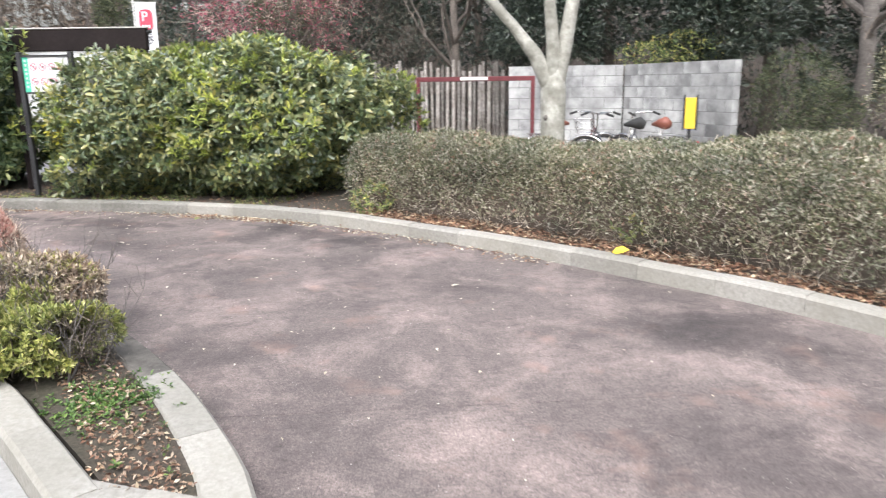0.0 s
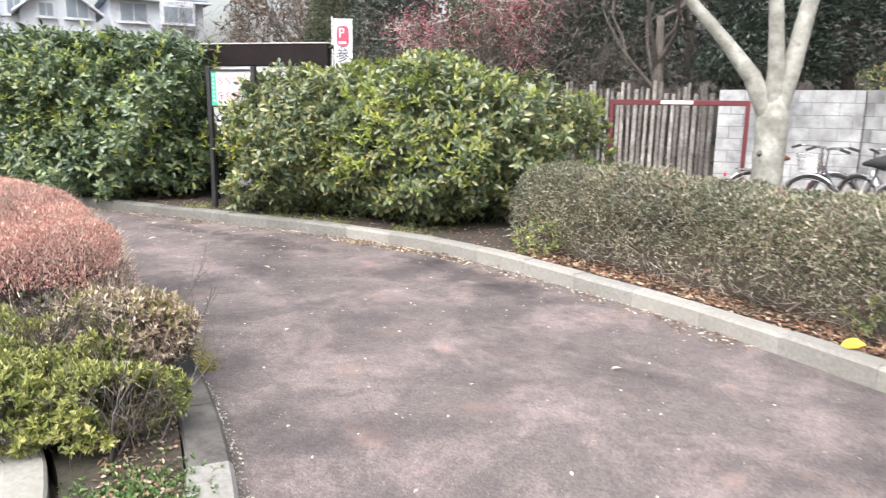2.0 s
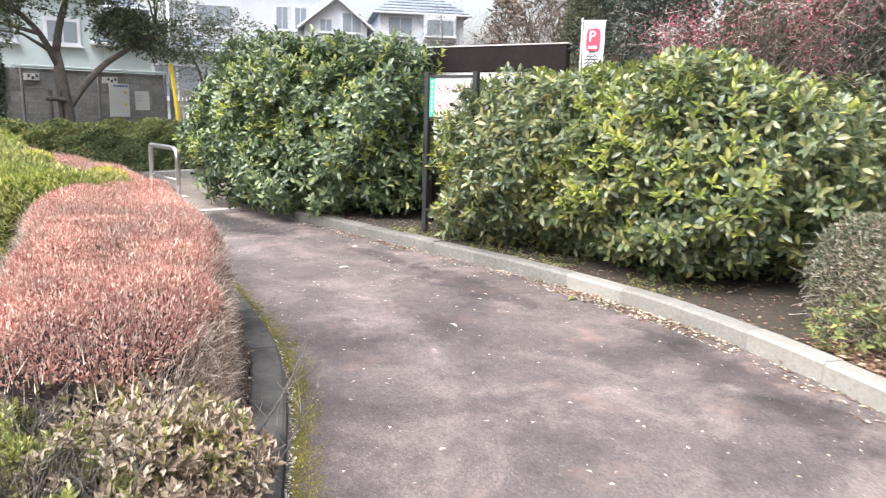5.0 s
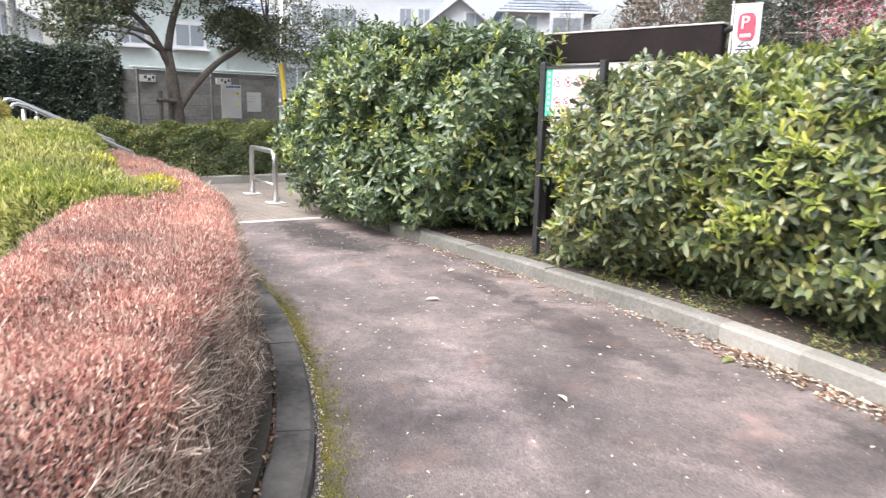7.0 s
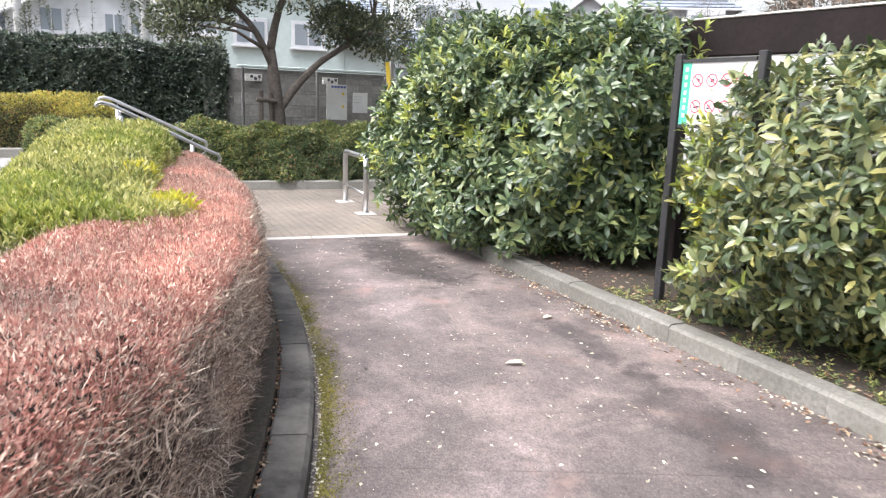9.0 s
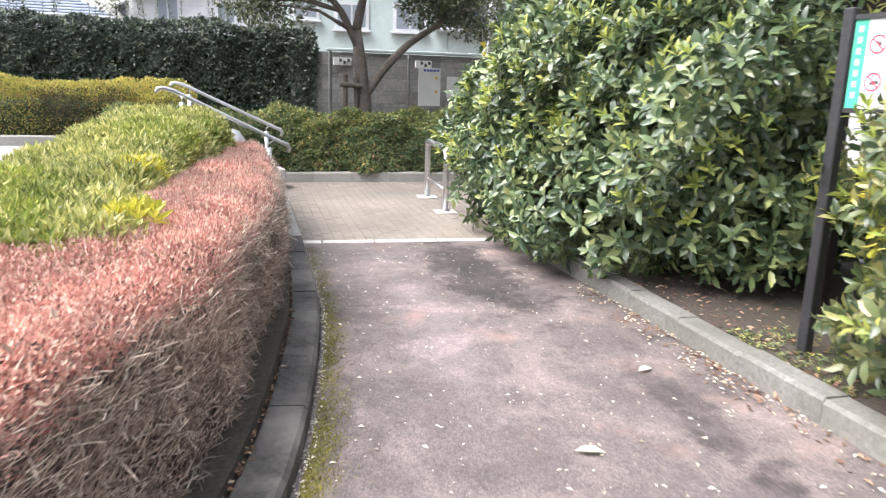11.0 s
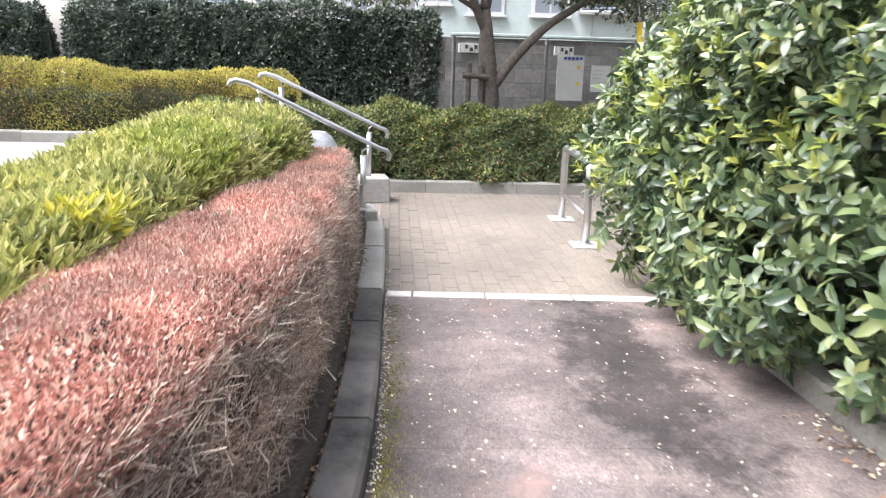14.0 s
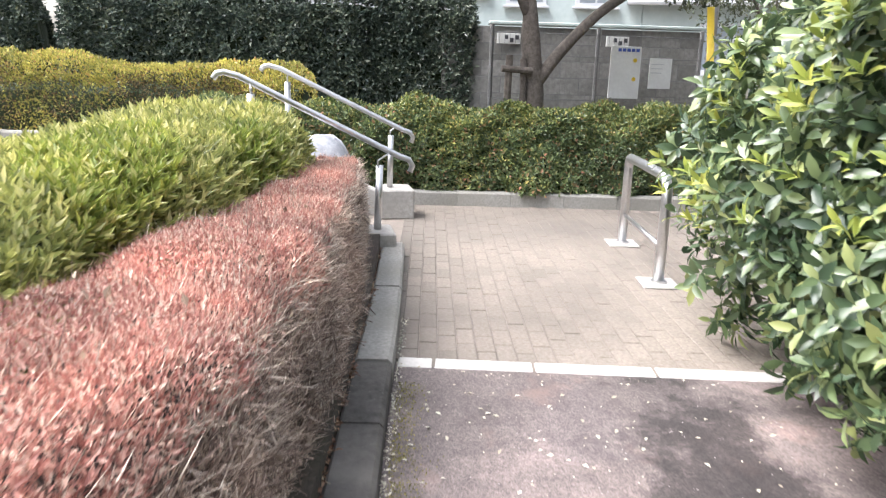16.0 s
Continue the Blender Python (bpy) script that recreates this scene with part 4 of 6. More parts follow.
leggy_shrub((-1.12, 2.62, BED), (0.32, 0.3, 0.2), 800, "leggy low azalea with yellow-green leaf tips", 41, LEAF_AZALEA)
leggy_shrub((-1.62, 2.78, BED), (0.36, 0.32, 0.23), 900, "leggy low azalea with sparse yellowing leaves", 43, LEAF_AZALEA)
leggy_shrub((-1.42, 2.42, BED), (0.27, 0.26, 0.19), 620, "leggy low azalea with yellow-green leaf tips", 44, LEAF_AZALEA)
leggy_shrub((-1.98, 2.92, BED), (0.32, 0.3, 0.24), 760, "low azalea with yellow-green leaves behind the kerb", 45, LEAF_AZALEA)
leggy_shrub((-1.98, 3.24, BED), (0.34, 0.28, 0.27), 600, "half-bare azalea with pale withered leaves beside the red hedge", 49, LEAF_DRY)
leggy_shrub((-1.52, 3.16, BED), (0.33, 0.3, 0.27), 700, "half-bare azalea with pale withered leaves beside the red hedge", 47, LEAF_DRY)

# weeds on the soil at the island tip
w = thing("weeds", (-0.72, 2.3, BED), "patch of small bright green weeds on bare soil", "weeds", kind="stuff")
p = np.column_stack([rng.normal(-0.72, 0.12, 420), rng.normal(2.3, 0.11, 420), np.full(420, BED + 0.015)])
part("foliage", shoots(p, np.tile((0, 0, 1.0), (420, 1)), 5, 0.022, 0.014, 0.5, (50, 85), SMALL, 0.02, 0.4), WEED, w)

# brushy hedge behind the long kerb
i, j = nearest(RIGHT, (-0.95, 6.87)), nearest(RIGHT, (4.5, 0.2))
brush = along_center(RIGHT, -0.8, i, j, 70)
hw = np.interp(np.linspace(0, 1, 70), [0, 0.1, 1], [0.36, 0.46, 0.5])
top = thing("brushy_hedge", (*brush[0], BED), "loosely clipped hedge of small grey-green leaves with painted highlights and bare twigs", "hedge")
part("inner_growth", lumpy_core(brush, hw - 0.22, BED, 0.62, 9), TWIG_DARK, top)
p, o = strip(brush, hw, BED, 0.85, 42000, 3.2, 0.72, 0.25, 0.11, 21)
part("twig_mass", scatter_twigs(p[:19000], o[:19000], 0.17, 0.002, 0.35, 0.9), TWIG_BRUSH, top)
p2, o2 = strip(brush, hw, BED, 0.85, 150000, 3.2, 0.78, 0.25, 0.11, 21, 0.12)
thin = rng.uniform(size=len(p2)) < np.clip((p2[:, 2] - 0.1) / 0.55, 0.15, 1)
part("foliage", scatter_leaves(p2[thin], o2[thin], 0.034, 0.014, 0.4, 0.9), LEAF_SAGE, top)
p3, o3 = shell(90, (0.22, 0.2, 0.2), 2.2, 0.5, 0.2, 5, -0.9)
part("low_growth", joined([shoots(p3[:60] * 0.9 + np.array([-0.3, 6.92, 0.24]), o3[:60], 7, 0.055, 0.022, 0.5), shoots(p3[:14] * 0.5 + np.array([2.05, 5.1, 0.3]), o3[:14], 6, 0.05, 0.022, 0.5)]), LEAF_HEDGE, top, "yellow-green shoots at the foot")

# clipped hedge beyond the landing, and its golden end
far_line = spline([(-14.0, 4.2), (-13.95, 5.6), (-13.85, 6.9), (-13.62, 8.6), (-13.35, 10.2), (-13.1, 11.6)])
top = thing("clipped_hedge", (-13.6, 8.6, 0.1), "low clipped green hedge with scattered reddish leaves", "hedge")
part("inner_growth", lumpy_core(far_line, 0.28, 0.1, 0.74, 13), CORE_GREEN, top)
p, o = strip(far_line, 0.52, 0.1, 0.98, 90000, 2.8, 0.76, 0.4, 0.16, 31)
# daylight put into leaf colour: upward-facing leaves lighter green, the sides deeper
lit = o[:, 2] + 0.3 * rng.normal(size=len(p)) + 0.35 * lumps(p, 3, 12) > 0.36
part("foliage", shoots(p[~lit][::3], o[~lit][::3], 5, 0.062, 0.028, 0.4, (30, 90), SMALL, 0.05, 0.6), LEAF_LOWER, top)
part("young_growth", shoots(p[lit][::3], o[lit][::3], 5, 0.055, 0.024, 0.9, (25, 80), SMALL, 0.05, 0.5), LEAF_HEDGE, top, "clipped top leaves with daylight painted in as lighter green")
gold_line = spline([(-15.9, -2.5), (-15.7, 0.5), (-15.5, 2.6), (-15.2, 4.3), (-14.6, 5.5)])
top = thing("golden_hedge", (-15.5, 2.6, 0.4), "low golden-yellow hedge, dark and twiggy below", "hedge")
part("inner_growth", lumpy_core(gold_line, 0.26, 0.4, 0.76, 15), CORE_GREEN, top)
p, o = strip(gold_line, 0.5, 0.42, 1.06, 70000, 3.0, 0.74, 0.4, 0.14, 33)
gold = (o[:, 2] + 0.3 * rng.normal(size=len(p)) + 0.6 * lumps(p, 3, 3)) > 0.2
part("golden_foliage", scatter_leaves(p[gold], o[gold], 0.045, 0.02, 0.7, 0.7), LEAF_GOLD, top)
rusty = lumps(p, 2.2, 41) + 0.5 * rng.normal(size=len(p)) > 0.1
part("green_foliage", scatter_leaves(p[~gold & ~rusty], o[~gold & ~rusty], 0.042, 0.018, 0.4, 0.8), LEAF_LOWER, top)
part("low_growth", scatter_leaves(p[~gold & rusty], o[~gold & rusty], 0.042, 0.018, 0.4, 0.8), LEAF_RUSSET, top, "russet leaves on the lower twigs")
GK = spline([(-14.9, -2.5), (-14.75, 0.5), (-14.6, 2.6), (-14.4, 4.4)])
kerb("kerb_plaza", GK, 0, len(GK) - 1, 1, 0.16, 0.15, lambda x: 0.46, M_KERB, "low concrete kerb below the golden hedge")

# tall dark hedges at the back
def tall_hedge(line, half, height, n, seed, sprays):
    top = thing("tall_hedge", (*line[0], 0), "tall dense dark evergreen hedge", "hedge", "tall hedges at the back")
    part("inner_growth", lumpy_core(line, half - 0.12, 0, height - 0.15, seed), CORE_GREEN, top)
    p, o = strip(line, half, 0.0, height, n // 4, 7, 0.9, 0.2, 0.11, seed)
    part("foliage", shoots(p, o, 6, 0.085, 0.04, 0.5, (30, 95), SMALL, 0.07, 0.6), LEAF_TALL, top)
    p, o = strip(line, half * 0.7, 0.0, height, sprays, 6, 0.98, 0.3, 0.05, seed)
    k = o[:, 2] > 0.7
    tip = p[k] + np.array([0, 0, 1.0]) * rng.uniform(0.25, 0.8, (int(k.sum()), 1)) + 0.08 * rng.normal(size=(int(k.sum()), 3))
    along_spray = [p[k] + (tip - p[k]) * u for u in (0.3, 0.5, 0.7, 0.85, 1.0)]
    up_way = np.tile((0, 0, 1.0), (int(k.sum()), 1))
    part("loose_growth", joined([twig_set(p[k] - np.array([0, 0, 0.2]), tip, 0.006)] + [shoots(q, up_way, 5, 0.075, 0.028, 1, (25, 75), SMALL, 0.1, 0.3) for q in along_spray]), LEAF_WOOD, top, "loose upright sprays above the clipped top")


tall_hedge(spline([(-16.9, 2.0), (-16.75, 5.0), (-16.6, 7.95)]), 0.45, 2.5, 62000, 51, 700)
tall_hedge(spline([(-17.0, -0.1), (-16.95, 1.65)]), 0.45, 2.45, 17000, 53, 450)
tall_hedge(spline([(-17.1, -5.0), (-17.0, -0.4)]), 0.45, 2.45, 26000, 55, 1200)


# ---- steps, rails, boulder ----
steps = thing("steps", (-11.75, 5.8, 0), "short flight of pale concrete steps", "steps", kind="structure")
for k in range(3):
    part("step", Geo().box((-11.85, 5.86 - 0.32 * k - 0.1, 0.075 + 0.155 * k), (1.45, 0.6, 0.15 + 0.006 * k), 0, 0.012), M_STEP, steps)
part("cheek_block", Geo().box((-11.0, 6.16, 0.1), (0.36, 0.34, 0.22), 3, 0.015), M_STEP, steps)
part("cheek_block", Geo().box((-12.62, 6.46, 0.14), (0.4, 0.34, 0.3), 3, 0.015), M_STEP, steps)
g = Geo().box((-11.0, 5.52, 0.22), (0.2, 1.1, 0.36), 0, 0.015, pose(0, 0, 0, -24, 0, 0).to_3x3().to_4x4())
part("side_kerb", g, M_STEP, steps)
g = Geo().box((-12.72, 5.8, 0.26), (0.2, 1.1, 0.36), 0, 0.015, pose(0, 0, 0, -24, 0, 0).to_3x3().to_4x4())
part("side_kerb", g, M_STEP, steps)


def handrail(low, high, foot_low, foot_high):
    top = thing("handrail", foot_low, "sloping brushed steel handrail beside the steps", "handrail", "handrails of the steps")
    lo, hi = Vector(low), Vector(high)
    d = (hi - lo).normalized()
    h = Vector((d.x, d.y, 0)).normalized()
    pts = [lo - h * 0.03 + Vector((0, 0, -0.1)), lo - h * 0.05 + Vector((0, 0, -0.05)), lo - h * 0.02, lo + d * 0.06, hi - d * 0.06, hi + h * 0.05, hi + h * 0.1 + Vector((0, 0, -0.01)), hi + h * 0.13 + Vector((0, 0, -0.05))]
    part("rail", Geo().tube(pts, 0.024, 12), M_STEEL, top, smooth=True)
    for f, u in ((foot_low, 0.1), (foot_high, 0.9)):
        at = lo + (hi - lo) * u
        part("post", Geo().tube([f, (at.x * 0.15 + f[0] * 0.85, at.y * 0.15 + f[1] * 0.85, at.z - 0.09)], 0.03, 12), M_STEEL, top, smooth=True)
        part("bracket", Geo().tube([(f[0], f[1], at.z - 0.1), (f[0], f[1], at.z - 0.05), (at.x, at.y, at.z - 0.01)], 0.008, 8), M_STEEL, top)


handrail((-11.2, 6.44, 0.74), (-11.12, 5.1, 1.39), (-11.0, 6.2, 0.2), (-11.05, 5.25, 0.46))
handrail((-12.62, 6.58, 0.84), (-12.7, 5.28, 1.45), (-12.6, 6.4, 0.28), (-12.72, 5.4, 0.46))


def guard_bar():
    """A bent tube guard with a lower rail, on two square base plates."""
    a, b = Vector((-10.1, 8.17, 0)), Vector((-11.32, 8.38, 0))
    d = (b - a).normalized()
    top = thing("guard_rail", a, "low brushed steel guard rail on white base plates", "guard rail")
    z = 0.77
    pts = [a, a + Vector((0, 0, z - 0.14))]
    pts += [a + d * (0.14 * (1 - math.cos(w))) + Vector((0, 0, z - 0.14 + 0.14 * math.sin(w))) for w in (0.4, 0.8, 1.2, 1.57)]
    pts += [b - d * (0.06 * (1 - math.cos(w))) + Vector((0, 0, z - 0.06 + 0.06 * math.sin(w))) for w in (1.57, 1.0, 0.5)]
    pts += [b + Vector((0, 0, z - 0.1)), b]
    part("hoop", Geo().tube(pts, 0.038, 14), M_STEEL, top, smooth=True)
    part("lower_rail", Geo().tube([a + Vector((0, 0, 0.27)), b + Vector((0, 0, 0.27))], 0.017, 10), M_STEEL, top, smooth=True)
    turn = math.degrees(math.atan2(d.y, d.x))
    for p in (a, b):
        plate = part("base_plate", Geo().box((p.x, p.y, 0.008), (0.26, 0.26, 0.014), turn, 0.004), M_WHITE_STONE, top, "white mortar pad")
        part("flange", Geo().tube([(p.x, p.y, 0.012), (p.x, p.y, 0.03)], 0.06, 14), M_STEEL, plate)


guard_bar()

m = bmesh.new()
bmesh.ops.create_icosphere(m, subdivisions=3, radius=1)
v = np.array([x.co[:] for x in m.verts])
fc = [tuple(x.index for x in q.verts) for q in m.faces]
m.free()
v = np.sign(v) * np.abs(v) ** 0.75 * (1 + 0.12 * lumps(v, 2.5, 77))[:, None] * np.array([0.46, 0.28, 0.42]) + np.array([-11.35, 5.72, 0.54])
solid("boulder", (v, fc), M_ROCK, "rounded pale grey boulder beside the steps", "boulder", smooth=True, at=(-11.35, 5.72, 0.2))


# ---- signs ----
def text_mesh(word, size):
    c = bpy.data.curves.new("lettering", "FONT")
    c.body, c.size, c.extrude, c.align_x, c.align_y = word, size, 0.0008, "CENTER", "CENTER"
    ob = bpy.data.objects.new("lettering", c)
    me = bpy.data.meshes.new_from_object(ob)
    bpy.data.objects.remove(ob)
    return np.array([x.co[:] for x in me.vertices]), [tuple(q.vertices) for q in me.polygons]


def on_board(m, v):
    return [tuple(m @ Vector(p)) for p in v]


def rules_board():
    a, b = Vector((-4.84, 8.18, 0)), Vector((-4.19, 8.2, 0))
    top = thing("rules_sign", (-4.5, 8.19, 0.08), "white park rules panel between two black posts", "sign")
    for p in (a, b):
        part("post", Geo().box((p.x, p.y, 0.98), (0.06, 0.06, 1.84), 2, 0.006), M_BLACK, top)
    m = pose(-4.515, 8.165, 1.63, 90, 0, 2)
    w, h = 0.57, 0.42
    box = lambda cx, cy, sx, sy, z0, z1: [(cx + x * sx / 2, cy + y * sy / 2, z) for z in (z0, z1) for x, y in ((-1, -1), (1, -1), (1, 1), (-1, 1))]
    fs = [(3, 2, 1, 0), (4, 5, 6, 7), (0, 1, 5, 4), (1, 2, 6, 5), (2, 3, 7, 6), (3, 0, 4, 7)]
    sheet = part("panel", Geo().add(on_board(m, box(0, 0, w, h, -0.03, -0.012)), fs), M_PANEL, top)
    for cy in (h / 2 + 0.012, -h / 2 - 0.012):
        part("frame_rail", Geo().add(on_board(m, box(0, cy, w, 0.024, -0.036, 0.0)), fs), M_BLACK, top)
    part("green_band", Geo().add(on_board(m, box(-w / 2 + 0.035, 0, 0.07, h, -0.012, -0.0095)), fs), M_GREEN, sheet, "green band with a vertical title")
    for k in range(7):
        part("title_mark", Geo().add(on_board(m, box(-w / 2 + 0.035, 0.165 - 0.052 * k, 0.022, 0.03, -0.0095, -0.008)), fs), M_GREYPRINT, sheet)
    for row, cy in ((4, 0.09), (3, -0.085)):
        for k in range(row):
            cx = -0.155 + 0.115 * k
            g = Geo()
            ring = [(cx + r * math.cos(2 * math.pi * i / 24), cy + r * math.sin(2 * math.pi * i / 24), -0.0105) for r in (0.045, 0.036) for i in range(24)]
            g.add(on_board(m, ring), [(i, (i + 1) % 24, 24 + (i + 1) % 24, 24 + i) for i in range(24)])
            s = 0.027
            g.add(on_board(m, [(cx - s - 0.003, cy + s - 0.003, -0.0103), (cx - s + 0.003, cy + s + 0.003, -0.0103), (cx + s + 0.003, cy - s + 0.003, -0.0103), (cx + s - 0.003, cy - s - 0.003, -0.0103)]), [(3, 2, 1, 0)])
            part("ban_ring", g, M_PRINT_RED, sheet)
            rr = random.Random(k + 10 * row)
            g = Geo()
            for q in range(3):
                g.add(on_board(m, box(cx + rr.uniform(-0.012, 0.012), cy + rr.uniform(-0.014, 0.014), rr.uniform(0.012, 0.034), rr.uniform(0.006, 0.014), -0.012, -0.0108)), fs)
            part("pictogram", g, M_PRINT, sheet)
            part("caption_bar", Geo().add(on_board(m, box(cx, cy - 0.062, 0.06, 0.008, -0.012, -0.0108)), fs), M_GREYPRINT, sheet)


rules_board()


def map_board():
    a, b = Vector((-5.45, 8.88, 0)), Vector((-3.6, 9.05, 0))
    c, d = (a + b) / 2, (b - a).normalized()
    turn = math.degrees(math.atan2(d.y, d.x))
    top = thing("notice_board", (c.x, c.y, 0), "large white notice board under a dark brown canopy", "notice board")
    part("canopy", Geo().box((c.x, c.y, 2.085), ((b - a).length, 0.1, 0.29), turn, 0.012), M_BROWN, top, "dark brown metal canopy")
    part("canopy_cap", Geo().box((c.x, c.y, 2.232), ((b - a).length + 0.02, 0.12, 0.018), turn, 0.005), M_WHITE_STONE, top, "pale metal edge on the canopy")
    part("panel", Geo().box((c.x, c.y, 1.5), ((b - a).length - 0.2, 0.06, 0.95), turn, 0.008), M_PANEL, top)
    for u in (0.04, 0.96):
        p = a + (b - a) * u
        part("post", Geo().box((p.x, p.y, 0.98), (0.09, 0.09, 2.0), turn, 0.008), M_BROWN, top)
    e = b + d * 0.06
    part("bracket", Geo().tube([b + Vector((0, 0, 2.17)), (e.x, e.y, 2.19)], 0.025, 8), M_BLACK, top)


map_board()


def banner():
    x, y = -5.72, 13.5
    top = thing("banner_flag", (x - 0.24, y, 0), "tall white banner with a red emblem on a thin pole", "banner")
    part("pole", Geo().tube([(x - 0.24, y, -0.05), (x - 0.24, y, 3.12)], 0.012, 8), M_WHITE, top)
    part("arm", Geo().tube([(x - 0.27, y, 3.07), (x + 0.22, y, 3.05)], 0.008, 8), M_WHITE, top)
    n = 12
    rows = [(x + u, y + 0.03 * math.sin(9 * u + 2.2 * k / n * 3) * k / n, 3.05 - 1.55 * k / n) for k in range(n + 1) for u in np.linspace(-0.21, 0.2, 6)]
    back = [(p[0], p[1] + 0.004, p[2]) for p in rows]
    q = len(rows)
    fs = [(k * 6 + i, k * 6 + 6 + i, k * 6 + 7 + i, k * 6 + 1 + i) for k in range(n) for i in range(5)]
    cloth = part("cloth", Geo().add(rows + back, fs + [tuple(q + i for i in f[::-1]) for f in fs]), M_CLOTH, top, smooth=True)
    em = Geo()
    outline = [(x + 0.0 + 0.135 * math.copysign(abs(math.cos(w)) ** 0.5, math.cos(w)), y - 0.022, 2.74 + 0.19 * math.copysign(abs(math.sin(w)) ** 0.5, math.sin(w))) for w in np.linspace(0, 2 * math.pi, 28, endpoint=False)]
    em.add(outline, [tuple(range(28))])
    part("emblem", em, M_PRINT_RED, cloth, "red rounded emblem")
    for word, size, at, mat in (("P", 0.26, (x - 0.02, y - 0.03, 2.79), M_CLOTH), ("参", 0.3, (x, y - 0.045, 2.36), M_PRINT)):
        v, f = text_mesh(word, size)
        part("lettering", Geo().add(on_board(pose(*at, 90, 0, 0), v), f), mat, cloth)
    g = Geo()
    for k in range(3):
        g.box((x - 0.06 + 0.06 * k, y - 0.03, 2.615), (0.04, 0.003, 0.05))
    part("emblem_mark", g, M_CLOTH, cloth)
    g = Geo()
    for k in range(4):
        g.box((x - 0.02 + 0.03 * (k % 2), y - 0.045, 2.14 - 0.06 * k), (0.2 - 0.05 * (k % 2), 0.003, 0.03))
    part("character_bar", g, M_PRINT, cloth)


banner()


# ---- trees ----
def pale_tree():
    top = thing("pale_tree", (1.74, 8.5, 0), "bare tree with smooth pale grey bark, forked low", "tree")
    g = Geo()
    g.tube([(1.74, 8.5, -0.05), (1.74, 8.5, 0.25), (1.73, 8.5, 0.9), (1.73, 8.5, 1.35), (1.74, 8.5, 1.62)], [0.22, 0.162, 0.15, 0.158, 0.1], 18)
    trunk = part("trunk", g, M_BARK_PALE, top, smooth=True)
    part("limb", Geo().tube([(1.74, 8.5, 1.0), (1.68, 8.5, 1.42), (1.5, 8.48, 1.78), (1.23, 8.45, 2.12), (0.88, 8.4, 2.5), (0.53, 8.3, 3.0), (0.28, 8.2, 3.8)], [0.06, 0.11, 0.09, 0.066, 0.057, 0.047, 0.036], 12), M_BARK_PALE, top, smooth=True)
    part("limb", Geo().tube([(1.73, 8.5, 1.0), (1.72, 8.48, 1.5), (1.71, 8.45, 1.9), (1.66, 8.42, 2.4), (1.58, 8.4, 3.2), (1.48, 8.4, 4.2)], [0.06, 0.095, 0.080, 0.068, 0.056, 0.040], 12), M_BARK_PALE, top, smooth=True)
    part("limb", Geo().tube([(1.74, 8.5, 1.0), (1.78, 8.5, 1.5), (1.86, 8.5, 1.9), (1.94, 8.5, 2.4), (2.08, 8.5, 3.2), (2.28, 8.5, 4.2)], [0.06, 0.1, 0.092, 0.080, 0.068, 0.048], 12), M_BARK_PALE, top, smooth=True)
    g = Geo()
    for k, (p, d) in enumerate((((0.28, 8.2, 3.8), (-0.4, 0, 1)), ((1.48, 8.4, 4.2), (-0.1, 0.2, 1)), ((2.28, 8.5, 4.2), (0.4, 0.1, 1)))):
        limbs(g, p, d, 1.4, 0.045, 3, 60 + k)
    part("twig_mass", g, M_BARK_PALE, top)
    part("knot", Geo().tube([(1.64, 8.4, 1.0), (1.63, 8.38, 1.03), (1.64, 8.38, 1.06)], [0.02, 0.028, 0.015], 8), M_BARK_GREY, trunk)


pale_tree()


def crown_tree(at, trunk_pts, radii, blobs, leaf, leaf_size, label, seed, bark=M_BARK, name="evergreen_tree", count=5200, spines=()):
    """A tapered trunk with limbs and a crown of many leaves in uneven clumps."""
    top = thing(name, at, label, "tree")
    part("trunk", Geo().tube(trunk_pts, radii, 10), bark, top, smooth=True)
    g = Geo()
    joins = [(Vector(trunk_pts[-1]), radii[-1])]
    for line, r0 in spines:
        q = spline(line, 0.15)
        rr_s = np.linspace(r0, r0 * 0.4, len(q))
        part("limb", Geo().tube(q.tolist(), rr_s.tolist(), 8), bark, top, smooth=True)
        joins += [(Vector(q[i]), float(rr_s[i])) for i in range(2, len(q), 2)]
    for k, (c, h) in enumerate(blobs):
        c = Vector(c)
        start, r0 = min(joins, key=lambda e: (e[0] - c).length + (1.5 if e[0].z > c.z else 0))
        mid = start.lerp(c, 0.5) + Vector((0.05 * (k % 3 - 1), 0.08 * (k % 2), 0.1))
        g.tube([start, mid, c], [r0 * 0.7, r0 * 0.4, 0.01], 6)
    part("limb_mass", g, bark, top)
    sets = []
    for k, (c, h) in enumerate(blobs):
        p, o = shell(count // len(blobs), h, 2.2, 0.45, 0.25, seed + 7 * k, -1)
        keep = lumps(p, 5 / max(h), seed + k) > -0.55
        sets.append(scatter_leaves(p[keep] + np.array(c), o[keep], leaf_size, leaf_size * 0.42, 0.2, 0.9))
    part("crown", joined(sets), leaf, top)


# the tree by the back wall, with its stakes
tr = random.Random(5)
clumps = []
for cy, cz, reach, k in ((7.1, 3.2, 0.5, 5), (7.6, 4.1, 0.7, 5), (8.4, 3.6, 0.6, 5), (8.6, 4.6, 0.8, 5), (9.5, 3.9, 0.6, 5), (9.9, 3.15, 0.45, 5), (10.25, 2.85, 0.25, 2), (6.75, 2.75, 0.25, 2)):
    for q in range(k + 2):
        e = tr.uniform(0.28, 0.52)
        clumps.append(((-14.25 + tr.gauss(0, 0.45), cy + tr.gauss(0, reach * 0.6), cz + tr.gauss(0, reach * 0.45)), (e * 1.2, e * 1.3, e * 0.75)))
